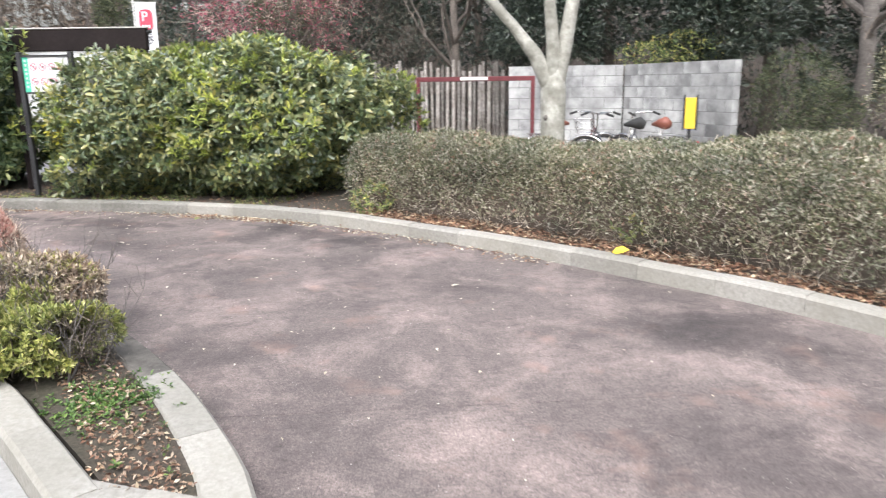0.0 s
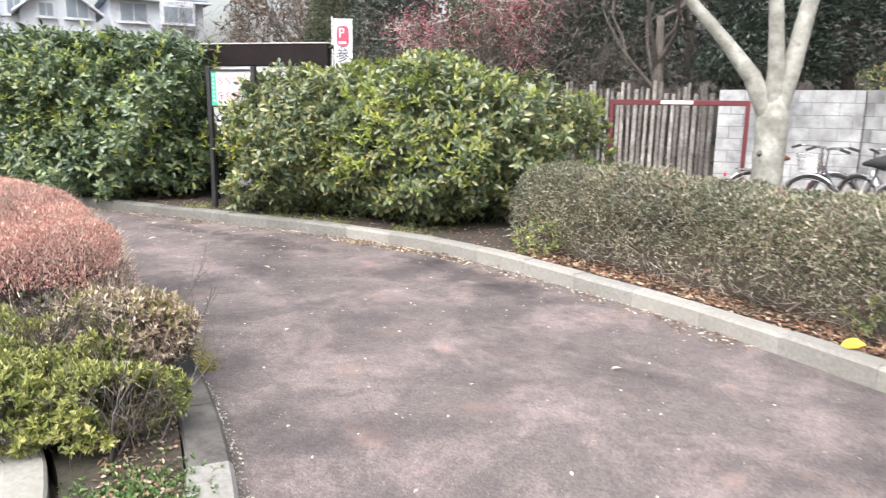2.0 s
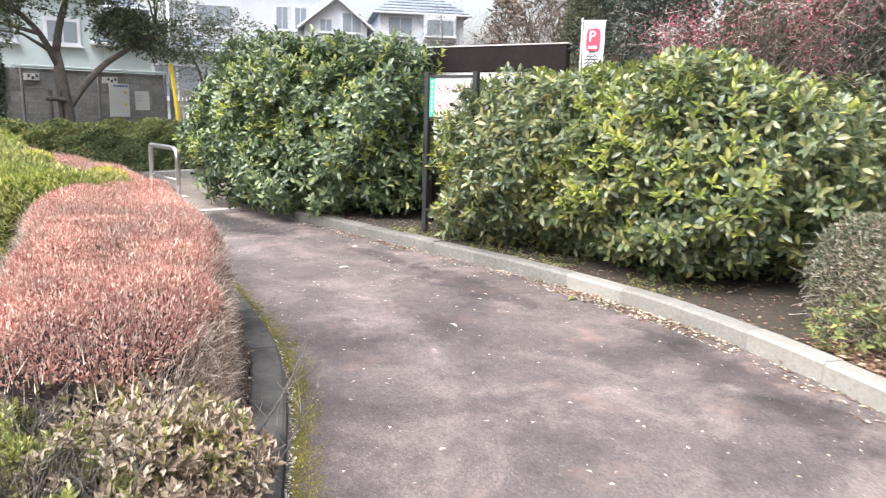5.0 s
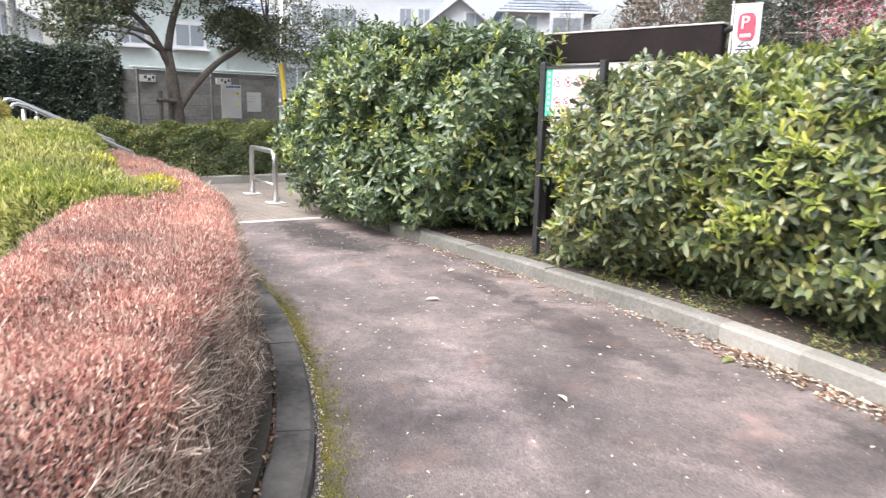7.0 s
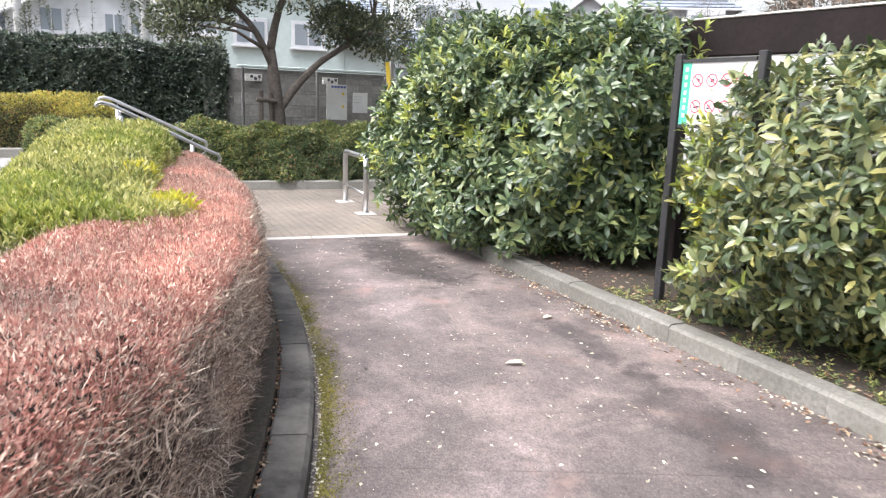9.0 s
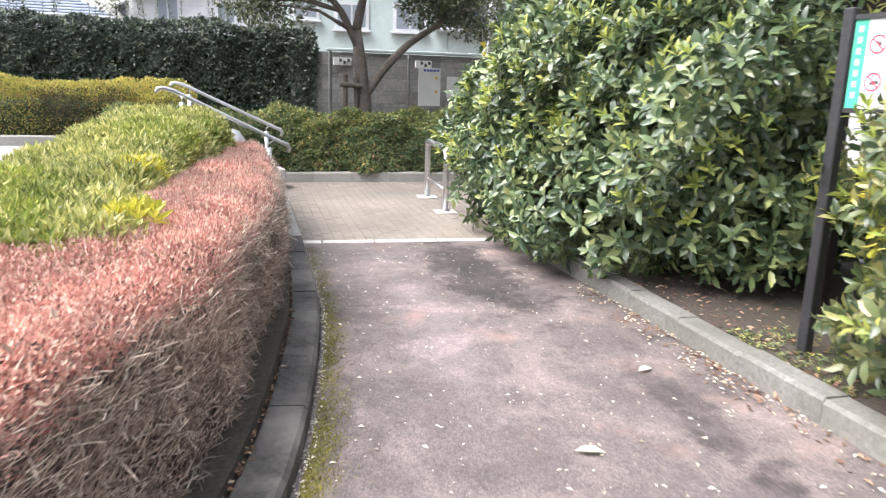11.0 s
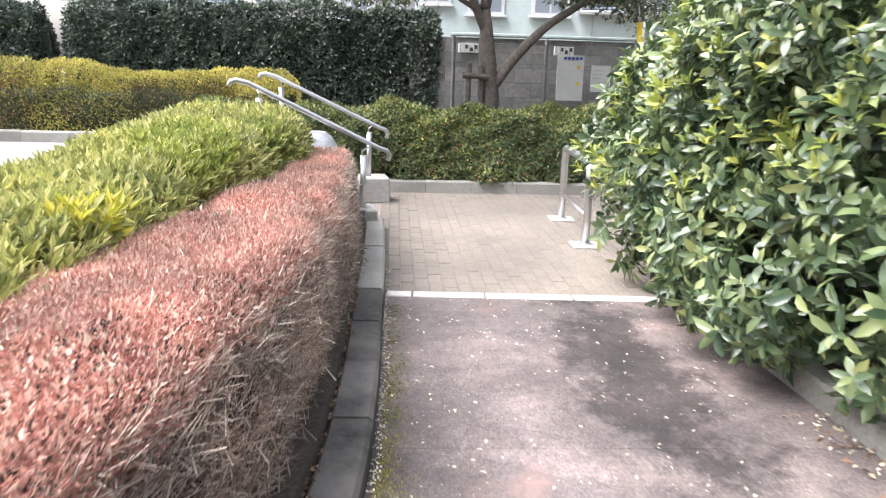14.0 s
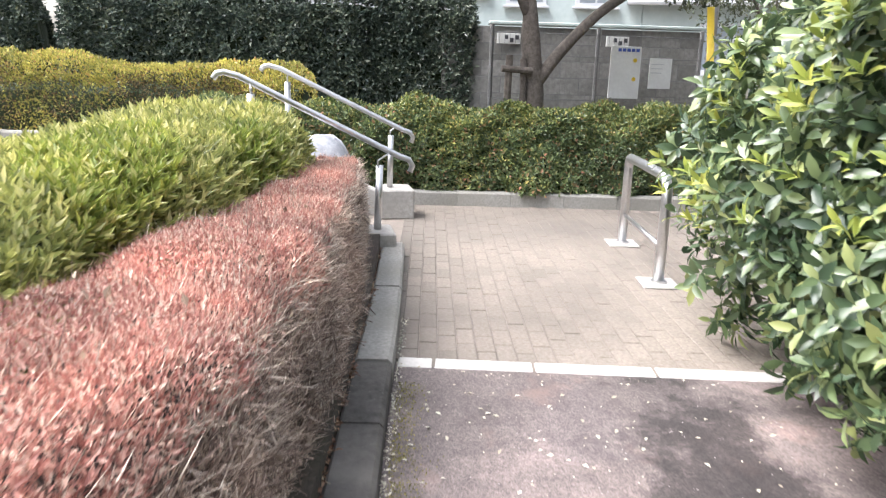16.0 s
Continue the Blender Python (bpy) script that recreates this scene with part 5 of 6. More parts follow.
crown_tree((-14.25, 8.3, 0.05), [(-14.25, 8.3, 0.0), (-14.22, 8.28, 0.5), (-14.22, 8.27, 1.2), (-14.25, 8.2, 1.9), (-14.25, 8.15, 2.7)], [0.2, 0.145, 0.13, 0.115, 0.03],
           clumps, LEAF_WOOD, 0.09, "spreading evergreen tree in front of the grey wall", 71, M_BARK, count=30000,
           spines=[([(-14.22, 8.27, 1.3), (-14.2, 8.6, 1.75), (-14.2, 9.05, 2.2), (-14.2, 9.5, 2.5), (-14.2, 10.0, 2.9), (-14.2, 10.3, 3.1)], 0.085),
                   ([(-14.25, 8.15, 2.4), (-14.3, 8.3, 3.0), (-14.3, 8.55, 3.7), (-14.3, 8.7, 4.6)], 0.08),
                   ([(-14.25, 8.18, 2.1), (-14.2, 7.85, 2.7), (-14.25, 7.4, 3.2), (-14.3, 7.1, 3.9)], 0.07)])
st = thing("tree_stakes", (-14.12, 8.0, 0.05), "dark timber tree stakes with a crossbar", "tree stake")
part("stake", Geo().tube([(-14.1, 7.9, 0.0), (-14.1, 7.92, 1.66)], 0.045, 8), M_BARK, st)
part("stake", Geo().tube([(-14.14, 8.16, 0.0), (-14.14, 8.1, 1.62)], 0.04, 8), M_BARK, st)
part("crossbar", Geo().tube([(-14.06, 7.82, 1.5), (-14.08, 8.2, 1.48)], 0.04, 8), M_BARK, st)

# dark shrub tree by the bamboo fence
crown_tree((-15.6, 12.3, 0), [(-15.6, 12.3, -0.05), (-15.6, 12.3, 1.2)], [0.1, 0.08], [((-15.6, 12.2, 2.6), (1.1, 1.2, 1.0)), ((-15.5, 11.5, 3.1), (0.8, 0.8, 0.8)), ((-15.7, 13.2, 3.0), (0.9, 1.0, 0.9))], LEAF_WOOD, 0.08, "dense dark green garden tree behind the fence", 73, count=6000)

# woods behind the wooden fence
woods = [
    ((-7.7, 20.3, 0.6), [((-7.7, 20.3, 3.2), (1.5, 1.3, 1.9)), ((-7.5, 20.2, 5.0), (1.2, 1.1, 1.2))], LEAF_DARK, 0.12, "dark glossy camellia-like evergreen tree"),
    ((-10.3, 21.5, 0.8), [((-10.3, 21.5, 3.9), (0.8, 0.8, 1.2)), ((-10.2, 21.6, 5.3), (0.7, 0.7, 0.9))], LEAF_WOOD, 0.1, "slim evergreen tree on the wooded bank"),
    ((0.6, 18.6, 0.5), [((0.4, 18.4, 3.2), (1.6, 1.2, 1.3)), ((1.2, 18.6, 4.6), (1.5, 1.2, 1.1)), ((-0.3, 18.8, 5.2), (1.4, 1.1, 1.0))], LEAF_DARK, 0.13, "dark evergreen tree on the wooded bank"),
    ((3.6, 16.6, 0.2), [((3.4, 16.2, 2.9), (1.5, 1.0, 0.9)), ((4.2, 16.4, 4.0), (1.6, 1.2, 1.0)), ((2.8, 16.6, 4.6), (1.4, 1.1, 0.9))], LEAF_DARK, 0.12, "spreading dark conifer on the wooded bank"),
    ((6.6, 15.0, 0.1), [((6.4, 14.8, 3.0), (1.4, 1.0, 0.9)), ((7.4, 14.6, 3.8), (1.3, 1.1, 0.9)), ((6.0, 15.2, 4.6), (1.4, 1.1, 0.9))], LEAF_DARK, 0.12, "dark conifer beside the block wall"),
    ((-3.4, 19.2, 0.5), [((-3.4, 19.0, 2.8), (1.4, 1.1, 1.0)), ((-2.6, 19.2, 4.2), (1.2, 1.0, 1.0))], LEAF_WOOD_BROWN, 0.1, "thin brownish tree on the wooded bank"),
    ((-1.6, 17.4, 0.3), [((-1.8, 17.2, 2.5), (1.4, 0.9, 0.9)), ((-1.2, 17.4, 3.9), (1.5, 1.0, 1.0))], LEAF_DARK, 0.12, "dark evergreen tree close behind the stake fence"),
    ((2.1, 15.4, 0.0), [((2.0, 15.3, 2.5), (1.2, 0.8, 0.7)), ((2.3, 15.4, 3.6), (1.3, 0.9, 0.9))], LEAF_DARK, 0.12, "dark evergreen tree close behind the block wall"),
    ((5.3, 14.0, 0.0), [((5.3, 13.9, 2.5), (1.2, 0.8, 0.7)), ((5.0, 14.2, 3.6), (1.3, 0.9, 0.9))], LEAF_DARK, 0.12, "dark evergreen tree near the wall corner"),
    ((8.4, 13.4, 0.0), [((8.4, 13.2, 2.2), (1.3, 0.9, 1.0)), ((8.2, 13.4, 3.8), (1.4, 1.0, 0.9))], LEAF_DARK, 0.12, "dark evergreen tree past the block wall"),
    ((-4.6, 18.6, 0.4), [((-4.6, 18.4, 2.4), (1.2, 0.9, 0.8)), ((-4.2, 18.6, 3.6), (1.1, 0.9, 0.8))], LEAF_WOOD, 0.1, "greyish green tree on the wooded bank"),
    ((10.0, 12.5, 0), [((9.8, 12.2, 2.6), (1.5, 1.3, 1.3)), ((10.2, 12.6, 4.4), (1.6, 1.4, 1.2))], LEAF_DARK, 0.12, "dark evergreen tree past the block wall"),
]
for k, (at, blobs, leaf, size, label) in enumerate(woods):
    crown_tree((at[0], at[1], at[2] - 0.6), [(at[0], at[1], at[2] - 0.8), (at[0] + 0.1, at[1], at[2] + 0.8), (at[0], at[1], blobs[0][0][2])], [0.2, 0.15, 0.1], blobs, leaf, size, label, 80 + 3 * k, M_BARK, count=12000)

# leafy shrubs past the end of the block wall
crown_tree((5.9, 11.6, -0.05), [(5.9, 11.6, -0.1), (5.9, 11.6, 0.6)], [0.06, 0.05], [((5.85, 11.6, 1.25), (0.75, 0.6, 0.75)), ((6.3, 11.4, 0.8), (0.6, 0.5, 0.6))], LEAF_WOOD, 0.06, "bushy green shrub past the block wall", 120, name="green_shrub", count=6500)
crown_tree((7.3, 10.6, -0.05), [(7.3, 10.6, -0.1), (7.3, 10.6, 0.6)], [0.06, 0.05], [((7.2, 10.4, 1.4), (0.7, 0.6, 0.7)), ((7.6, 10.2, 0.7), (0.7, 0.6, 0.6))], LEAF_SAGE, 0.055, "pale grey-green shrub past the block wall", 123, name="pale_shrub", count=6500)
crown_tree((3.6, 14.3, -0.05), [(3.6, 14.3, -0.1), (3.7, 14.2, 1.2)], [0.05, 0.04], [((4.6, 13.6, 2.05), (0.7, 0.4, 0.28)), ((4.0, 13.9, 1.9), (0.6, 0.4, 0.3))], LEAF_HEDGE, 0.07, "climbing greenery over the block wall", 126, name="wall_climber", count=1800)


def bare_tree(at, height, r, seed, label, bark=M_BARK_GREY, blossom=False, lean=(0, 0)):
    top = thing("bare_tree", at, label, "tree")
    g = Geo()
    p = Vector(at)
    q = p + Vector((lean[0], lean[1], height))
    g.tube([p - Vector((0, 0, 0.3)), p.lerp(q, 0.5) + Vector((0.05, 0, 0)), q], [r, r * 0.8, r * 0.65], 8)
    part("trunk", g, bark, top, smooth=True)
    g = Geo()
    ends = []
    rr = random.Random(seed)
    for k in range(6):
        w = k * 1.05 + rr.uniform(-0.3, 0.3)
        s = p.lerp(q, rr.uniform(0.45, 1.0))
        ends += limbs(g, s, (math.cos(w), math.sin(w), 0.7), height * 0.55, r * 0.4, 3, seed * 13 + k, 0.1, 0.5)
    part("branchwork", g, bark, top)
    e = np.array([x[:] for x in ends])
    pts = np.repeat(e, 6, 0) + 0.22 * rng.normal(size=(len(e) * 6, 3))
    part("fine_twig_mass", scatter_twigs(pts, unit(rng.normal(size=pts.shape)), 0.5, 0.005, 0.5, 0.8), TWIG_DARK if not blossom else TWIG, top)
    if blossom:
        pts = np.repeat(e, 24, 0) + 0.24 * rng.normal(size=(len(e) * 24, 3))
        part("blossom", scatter_leaves(pts, unit(rng.normal(size=pts.shape)), 0.06, 0.05), BLOSSOM, top, "dusky pink blossom")


bare_tree((-3.9, 17.6, 0.3), 2.2, 0.09, 5, "small tree with dusky pink blossom on the bank", M_BARK, True)
bare_tree((-2.4, 16.4, 0.0), 2.0, 0.05, 6, "bare grey tree with fine twigs behind the fence")
bare_tree((-0.9, 16.0, 0.0), 1.8, 0.045, 7, "bare twiggy tree behind the fence", M_BARK)
bare_tree((0.15, 15.2, -0.05), 3.2, 0.11, 8, "slim brown trunk standing at the wooden fence", M_BARK)
bare_tree((-13.0, 26.5, 1.2), 2.6, 0.1, 9, "bare tree on the brown bank")
bare_tree((-16.5, 29.0, 1.0), 2.8, 0.12, 10, "bare twisted tree on the brown bank", M_BARK)
bare_tree((7.2, 12.3, -0.05), 3.4, 0.17, 11, "thick grey trunk past the block wall", M_BARK_GREY)
bare_tree((-19.0, 26.0, 0.5), 2.6, 0.09, 12, "bare grey tree near the houses")

# far thicket that closes the wooded side
line = spline([(-30, 48), (-22, 40), (-12, 33), (0, 27), (10, 22), (17, 14), (21, 4), (22, -8)], 0.5)
far = thing("far_woods", (0, 27, 0), "distant mixed winter woodland", "woods", kind="stuff")
p, o = strip(line, 3.0, 0.0, 15.0, 30000, 3, 0.4, 2.0, 0.8, 61)
green = p[:, 0] + 3 * rng.normal(size=len(p)) > -13
part("thicket", scatter_leaves(p[green], o[green], 0.5, 0.22, 0.3, 1.0), LEAF_DARK, far)
part("brown_thicket", scatter_leaves(p[~green], o[~green], 0.5, 0.2, 0.3, 1.0), LEAF_WOOD_BROWN, far)
part("stem_mass", scatter_twigs(p[:3500], o[:3500], 2.6, 0.03, 1.6, 0.5), TWIG_DARK, far)

# twiggy undergrowth on the bank
n = 9000
p = np.column_stack([rng.uniform(-22, 9, n), rng.uniform(0, 1, n) ** 1.2 * 13, np.zeros(n)])
y0 = 15.4 + np.where(p[:, 0] < -4, (-4 - p[:, 0]) * 0.75, 0) + np.where(p[:, 0] > 5, -(p[:, 0] - 5) * 0.3, 0)
p[:, 2] = -0.08 + 7.5 * (p[:, 1] / 26) ** 1.2 + rng.uniform(0, 0.9, n)
p[:, 1] += y0
under = thing("undergrowth", (-5, 20, 0), "tangled brown winter undergrowth on the bank", "undergrowth", kind="stuff")
o = np.tile((0, -0.3, 1.0), (n, 1))
part("stem_mass", scatter_twigs(p, o, 0.9, 0.006, 0.9, 0.6), TWIG_DARK, under)
brown = p[:, 0] + 2.5 * rng.normal(size=n) < -9.5
part("foliage", scatter_leaves(p[brown], o[brown], 0.12, 0.05, 0.3, 1.0), LEAF_WOOD_BROWN, under)
part("green_foliage", scatter_leaves(p[~brown], o[~brown], 0.14, 0.065, 0.3, 1.0), LEAF_DARK, under)


# ---- gate, fences, walls ----
gate = thing("barrier_gate", (0.65, 13.0, -0.05), "dull red steel barrier gate with a white band", "gate")
for x in (-0.4, 1.72):
    part("post", Geo().box((x, 13.0, 0.72), (0.07, 0.07, 1.56), 0, 0.008), M_RED, gate)
part("top_bar", Geo().box((0.66, 13.0, 1.53), (2.2, 0.06, 0.085), 0, 0.01), M_RED, gate)
part("reflective_band", Geo().box((0.64, 12.985, 1.535), (0.5, 0.05, 0.06), 0, 0.006), M_WHITE, gate, "white reflective band")

fence = thing("stake_fence", (0, 14.4, -0.05), "weathered fence of uneven upright timber stakes", "fence")
r = random.Random(3)
x = -3.2
while x < 1.15:
    w = r.uniform(0.045, 0.095)
    h = r.uniform(1.74, 1.98)
    lx = r.uniform(-0.03, 0.03)
    g = Geo().tube([(x + w / 2, 14.4 + r.uniform(-0.03, 0.03), -0.1), (x + w / 2 + lx * 0.4, 14.4, h * 0.5), (x + w / 2 + lx, 14.4 + r.uniform(-0.03, 0.03), h - 0.05)], [w * 0.5, w * 0.47, w * 0.42], 8)
    part("stake", g, M_STAKE, fence)
    x += w + r.choice((0.01, 0.02, 0.035, 0.06))
for z in (0.55, 1.28):
    part("cross_rail", Geo().tube([(-3.2, 14.47, z), (1.2, 14.48, z + 0.03)], 0.028, 8), M_BARK, fence)
solid("board_panel", Geo().box((1.52, 13.6, 0.72), (0.4, 0.05, 1.6), 0, 0.01), M_BLOCK, "grey board standing between gate and wall", "panel")


def block_wall(name, a, b, courses, label, size=(0.39, 0.19), thick=0.14, mat=M_BLOCK, z0=-0.04):
    """A wall of laid blocks with recessed joints, from plan point a to b."""
    a, b = Vector((*a, 0)), Vector((*b, 0))
    d = (b - a).normalized()
    L = (b - a).length
    turn = math.degrees(math.atan2(d.y, d.x))
    top = thing(name, (a.x, a.y, 0), label, "wall", kind="structure")
    c = (a + b) / 2
    part("mortar", Geo().box((c.x, c.y, z0 + courses * (size[1] + 0.01) / 2 - 0.004), (L - 0.012, thick - 0.006, courses * (size[1] + 0.01) - 0.008), turn), M_MORTAR, top)
    base = {}
    for k in range(courses):
        u = -(size[0] + 0.01) / 2 * (k % 2)
        while u < L - 0.02:
            u0, u1 = max(u, 0), min(u + size[0], L)
            u += size[0] + 0.01
            if u1 - u0 < 0.05:
                continue
            key = round(u1 - u0, 3)
            p = a + d * ((u0 + u1) / 2)
            if key not in base:
                base[key] = as_mesh("block", *(lambda q: (q.v, q.f))(Geo().box((0, 0, 0), (key, thick, size[1]), 0, 0.003)), mat)
            ob = new("block", base[key])
            ob.parent = top
            ob.matrix_basis = pose(p.x - a.x, p.y - a.y, z0 + k * (size[1] + 0.01) + size[1] / 2, 0, 0, turn)
    return top


block_wall("wall_north", (1.3, 13.62), (3.42, 13.4), 9, "mottled grey concrete block wall with dark stains")
block_wall("wall_east", (3.5, 13.4), (4.72, 10.95), 9, "mottled pale concrete block wall with dark streaks")

# back wall of long grey panels, with an openwork course and mesh fence
block_wall("wall_back", (-16.3, 7.4), (-15.9, 11.25), 9, "dark grey block wall behind a wire mesh fence", (0.58, 0.23), 0.14, M_PLANKWALL)
cap = Geo().box((-16.06, 9.66, 2.16), (3.2, 0.24, 0.05), 84, 0.01)
solid("coping", cap, M_STUCCO_TEAL, "pale coping along the grey wall", "coping", kind="structure")
for y in (8.35, 9.95):
    fx = -16.28 + (y - 7.4) * 0.104 + 0.1
    blk = thing("openwork_block", (fx, y, 1.9), "pale openwork ornamental wall block", "block", "ornamental blocks")
    part("surround", Geo().box((fx, y, 1.94), (0.03, 0.36, 0.15), 6, 0.004), M_WHITE, blk)
    # dark plates on the face stand in for the shade inside the holes
    for k in range(4):
        part("opening", Geo().box((fx + 0.017, y - 0.12 + 0.08 * k, 1.94 + (0.02 if k % 2 else -0.02)), (0.012, 0.055, 0.06), 6, 0.003), M_PRINT, blk)

mesh_fence = thing("mesh_fence", (-15.45, 9.2, 0), "grey wire mesh fence on steel posts", "fence")
for k in range(3):
    y = 8.0 + 1.52 * k
    part("post", Geo().tube([(-15.6 + 0.06 * k, y, -0.05), (-15.6 + 0.06 * k, y, 2.1)], 0.03, 8), M_GALV, mesh_fence)
for z in np.arange(0.5, 2.05, 0.3):
    part("wire_rail", Geo().tube([(-15.57, 8.0, z), (-15.46, 11.04, z)], 0.008, 5), M_GALV, mesh_fence)
g = Geo()
for y in np.arange(8.03, 11.02, 0.075):
    g.tube([(-15.6 + 0.035 * (y - 7.6), y, 0.4), (-15.6 + 0.035 * (y - 7.6), y, 2.05)], 0.0025, 4, False)
part("mesh_wire", g, M_GALV, mesh_fence)
tagged(mesh_fence)
pole = thing("steel_pole", (-15.3, 11.1, -0.05), "plain grey steel pole at the end of the fence", "pole")
part("shaft", Geo().tube([(-15.3, 11.1, -0.05), (-15.3, 11.1, 4.6)], 0.055, 10), M_STEEL, pole, smooth=True)


def notice(y, z, w, h, lines, blue, label):
    x = -15.49 + 0.035 * (y - 7.6)
    top = thing("paper_notice", (x, y, z), label, "notice", "notices on the mesh fence")
    sheet = part("sheet", Geo().box((x, y, z), (0.012, w, h), 2, 0.003), M_WHITE, top)
    r = random.Random(int(y * 10))
    if blue:
        g = Geo()
        for k in range(6):
            g.box((x + 0.008, y - w * 0.36 + k * w * 0.145, z + h * 0.43), (0.003, w * 0.11, h * 0.06), 2)
        part("heading", g, M_PRINT_BLUE, sheet)
        for q in (0.24, -0.12):
            part("spot", Geo().tube([(x + 0.006, y + w * 0.3, z + h * q), (x + 0.0085, y + w * 0.3, z + h * q)], 0.03, 12), M_YELLOW, sheet)
    for k in range(lines):
        l = w * r.uniform(0.3, 0.55)
        part("print_bar", Geo().box((x + 0.0075, y - w * 0.42 + l / 2, z + h * (0.3 - 0.7 * k / lines)), (0.002, l, h * 0.022), 2), M_GREYPRINT, sheet)


notice(9.9, 1.5, 0.46, 0.72, 9, True, "white printed notice with a blue heading on the mesh fence")
notice(10.42, 1.5, 0.34, 0.42, 5, False, "smaller white printed notice on the mesh fence")

# pale bamboo fence and the slanting yellow pole cover beside it
bf = thing("bamboo_fence", (-15.0, 12.4, -0.05), "pale bamboo paling fence", "fence")
r = random.Random(9)
y = 11.25
while y < 14.6:
    w = r.uniform(0.05, 0.08)
    part("paling", Geo().box((-15.25 + 0.16 * (y - 11.2), y + w / 2, 0.87 + r.uniform(-0.04, 0.04)), (0.03, w, 1.84), 0, 0.008), M_BAMBOO, bf)
    y += w + 0.03
for z in (0.5, 1.4):
    part("cross_rail", Geo().tube([(-15.2, 11.25, z), (-14.68, 14.6, z)], 0.022, 6), M_BAMBOO, bf)
yp = thing("yellow_guy_guard", (-14.0, 10.65, 0), "slanting yellow plastic guard on a guy wire", "wire guard")
part("guard", Geo().tube([(-14.02, 10.62, 0.0), (-14.08, 10.4, 2.3)], 0.045, 10), M_YELLOW, yp, smooth=True)
part("wire", Geo().tube([(-14.08, 10.4, 2.25), (-14.26, 9.75, 9.0)], 0.006, 5), M_STEEL, yp)


# ---- bicycles and the yellow board by the block wall ----
def bicycle(at, turn, frame_mat, label, basket):
    top = thing("bicycle", (0, 0, 0), label, "bicycle", "bicycles by the wall")
    for x in (-0.52, 0.54):
        wheel = part("wheel", Geo().tube([(x, -0.04, 0.33), (x, 0.04, 0.33)], 0.022, 10), M_CHROME, top)
        part("tyre", Geo().torus((x, 0, 0.33), (0, 1, 0), 0.315, 0.02), M_RUBBER, wheel, smooth=True)
        part("rim", Geo().torus((x, 0, 0.33), (0, 1, 0), 0.29, 0.011), M_CHROME, wheel, smooth=True)
        g = Geo()
        for k in range(18):
            w = k * math.pi / 9
            g.tube([(x, 0.015 * (-1) ** k, 0.33), (x + 0.29 * math.cos(w), 0, 0.33 + 0.29 * math.sin(w))], 0.0016, 4, False)
        part("spoke_set", g, M_CHROME, wheel)
        g = Geo()
        arc = [(x + 0.35 * math.cos(w), 0, 0.33 + 0.35 * math.sin(w)) for w in np.linspace(0.25, 2.6, 12)]
        g.tube(arc, 0.022, 6)
        part("mudguard", g, M_CHROME, top, smooth=True)
    g = Geo()
    g.tube([(-0.52, 0, 0.33), (-0.08, 0, 0.3)], 0.012).tube([(-0.52, 0, 0.33), (-0.2, 0, 0.72)], 0.01)
    g.tube([(-0.08, 0, 0.3), (-0.22, 0, 0.82)], 0.016).tube([(-0.08, 0, 0.3), (0.2, 0, 0.4), (0.36, 0, 0.74)], 0.02).tube([(0.34, 0, 0.68), (0.38, 0, 0.8), (0.42, 0, 0.62), (0.54, 0, 0.33)], 0.016)
    part("frame_tube", g, frame_mat, top, smooth=True)
    part("handlebar", Geo().tube([(0.1, -0.28, 1.0), (0.2, -0.26, 1.03), (0.36, -0.1, 1.02), (0.36, 0, 0.99), (0.36, 0.1, 1.02), (0.2, 0.26, 1.03), (0.1, 0.28, 1.0)], 0.012, 8), M_CHROME, top, smooth=True)
    part("stem", Geo().tube([(0.37, 0, 0.75), (0.36, 0, 1.0)], 0.013, 8), M_CHROME, top)
    for s in (-1, 1):
        part("grip", Geo().tube([(0.06, 0.285 * s, 0.99), (0.18, 0.265 * s, 1.03)], 0.018, 8), M_RUBBER, top)
    part("saddle", Geo().tube([(-0.36, 0, 0.85), (-0.28, 0, 0.88), (-0.16, 0, 0.87), (-0.04, 0, 0.85)], [0.06, 0.1, 0.06, 0.02], 10), M_RUBBER if basket else M_SADDLE, top, smooth=True)
    part("carrier", Geo().box((-0.55, 0, 0.7), (0.34, 0.13, 0.014), 0, 0.004), M_CHROME, top)
    part("crank", Geo().torus((-0.08, 0.03, 0.3), (0, 1, 0), 0.085, 0.008, 20, 6), M_CHROME, top)
    if basket:
        g = Geo()
        for z in (0.72, 0.8, 0.88, 0.95):
            k = 0.85 + 0.15 * (z - 0.72) / 0.23
            g.tube([(0.44, -0.16 * k, z), (0.44 + 0.26 * k, -0.16 * k, z), (0.44 + 0.26 * k, 0.16 * k, z), (0.44, 0.16 * k, z), (0.44, -0.16 * k, z)], 0.004, 4)
        for k in range(9):
            g.tube([(0.44 + 0.26, -0.15 + 0.0375 * k, 0.95), (0.44 + 0.22, -0.13 + 0.0325 * k, 0.72), (0.44, -0.13 + 0.0325 * k, 0.72), (0.44, -0.15 + 0.0375 * k, 0.95)], 0.003, 4)
        part("basket", g, M_CHROME, top)
    else:
        part("reflector", Geo().box((-0.86, 0, 0.62), (0.03, 0.07, 0.05), 0, 0.006), M_PRINT_RED, top)
    top.matrix_basis = pose(*at, 0, 0, turn)


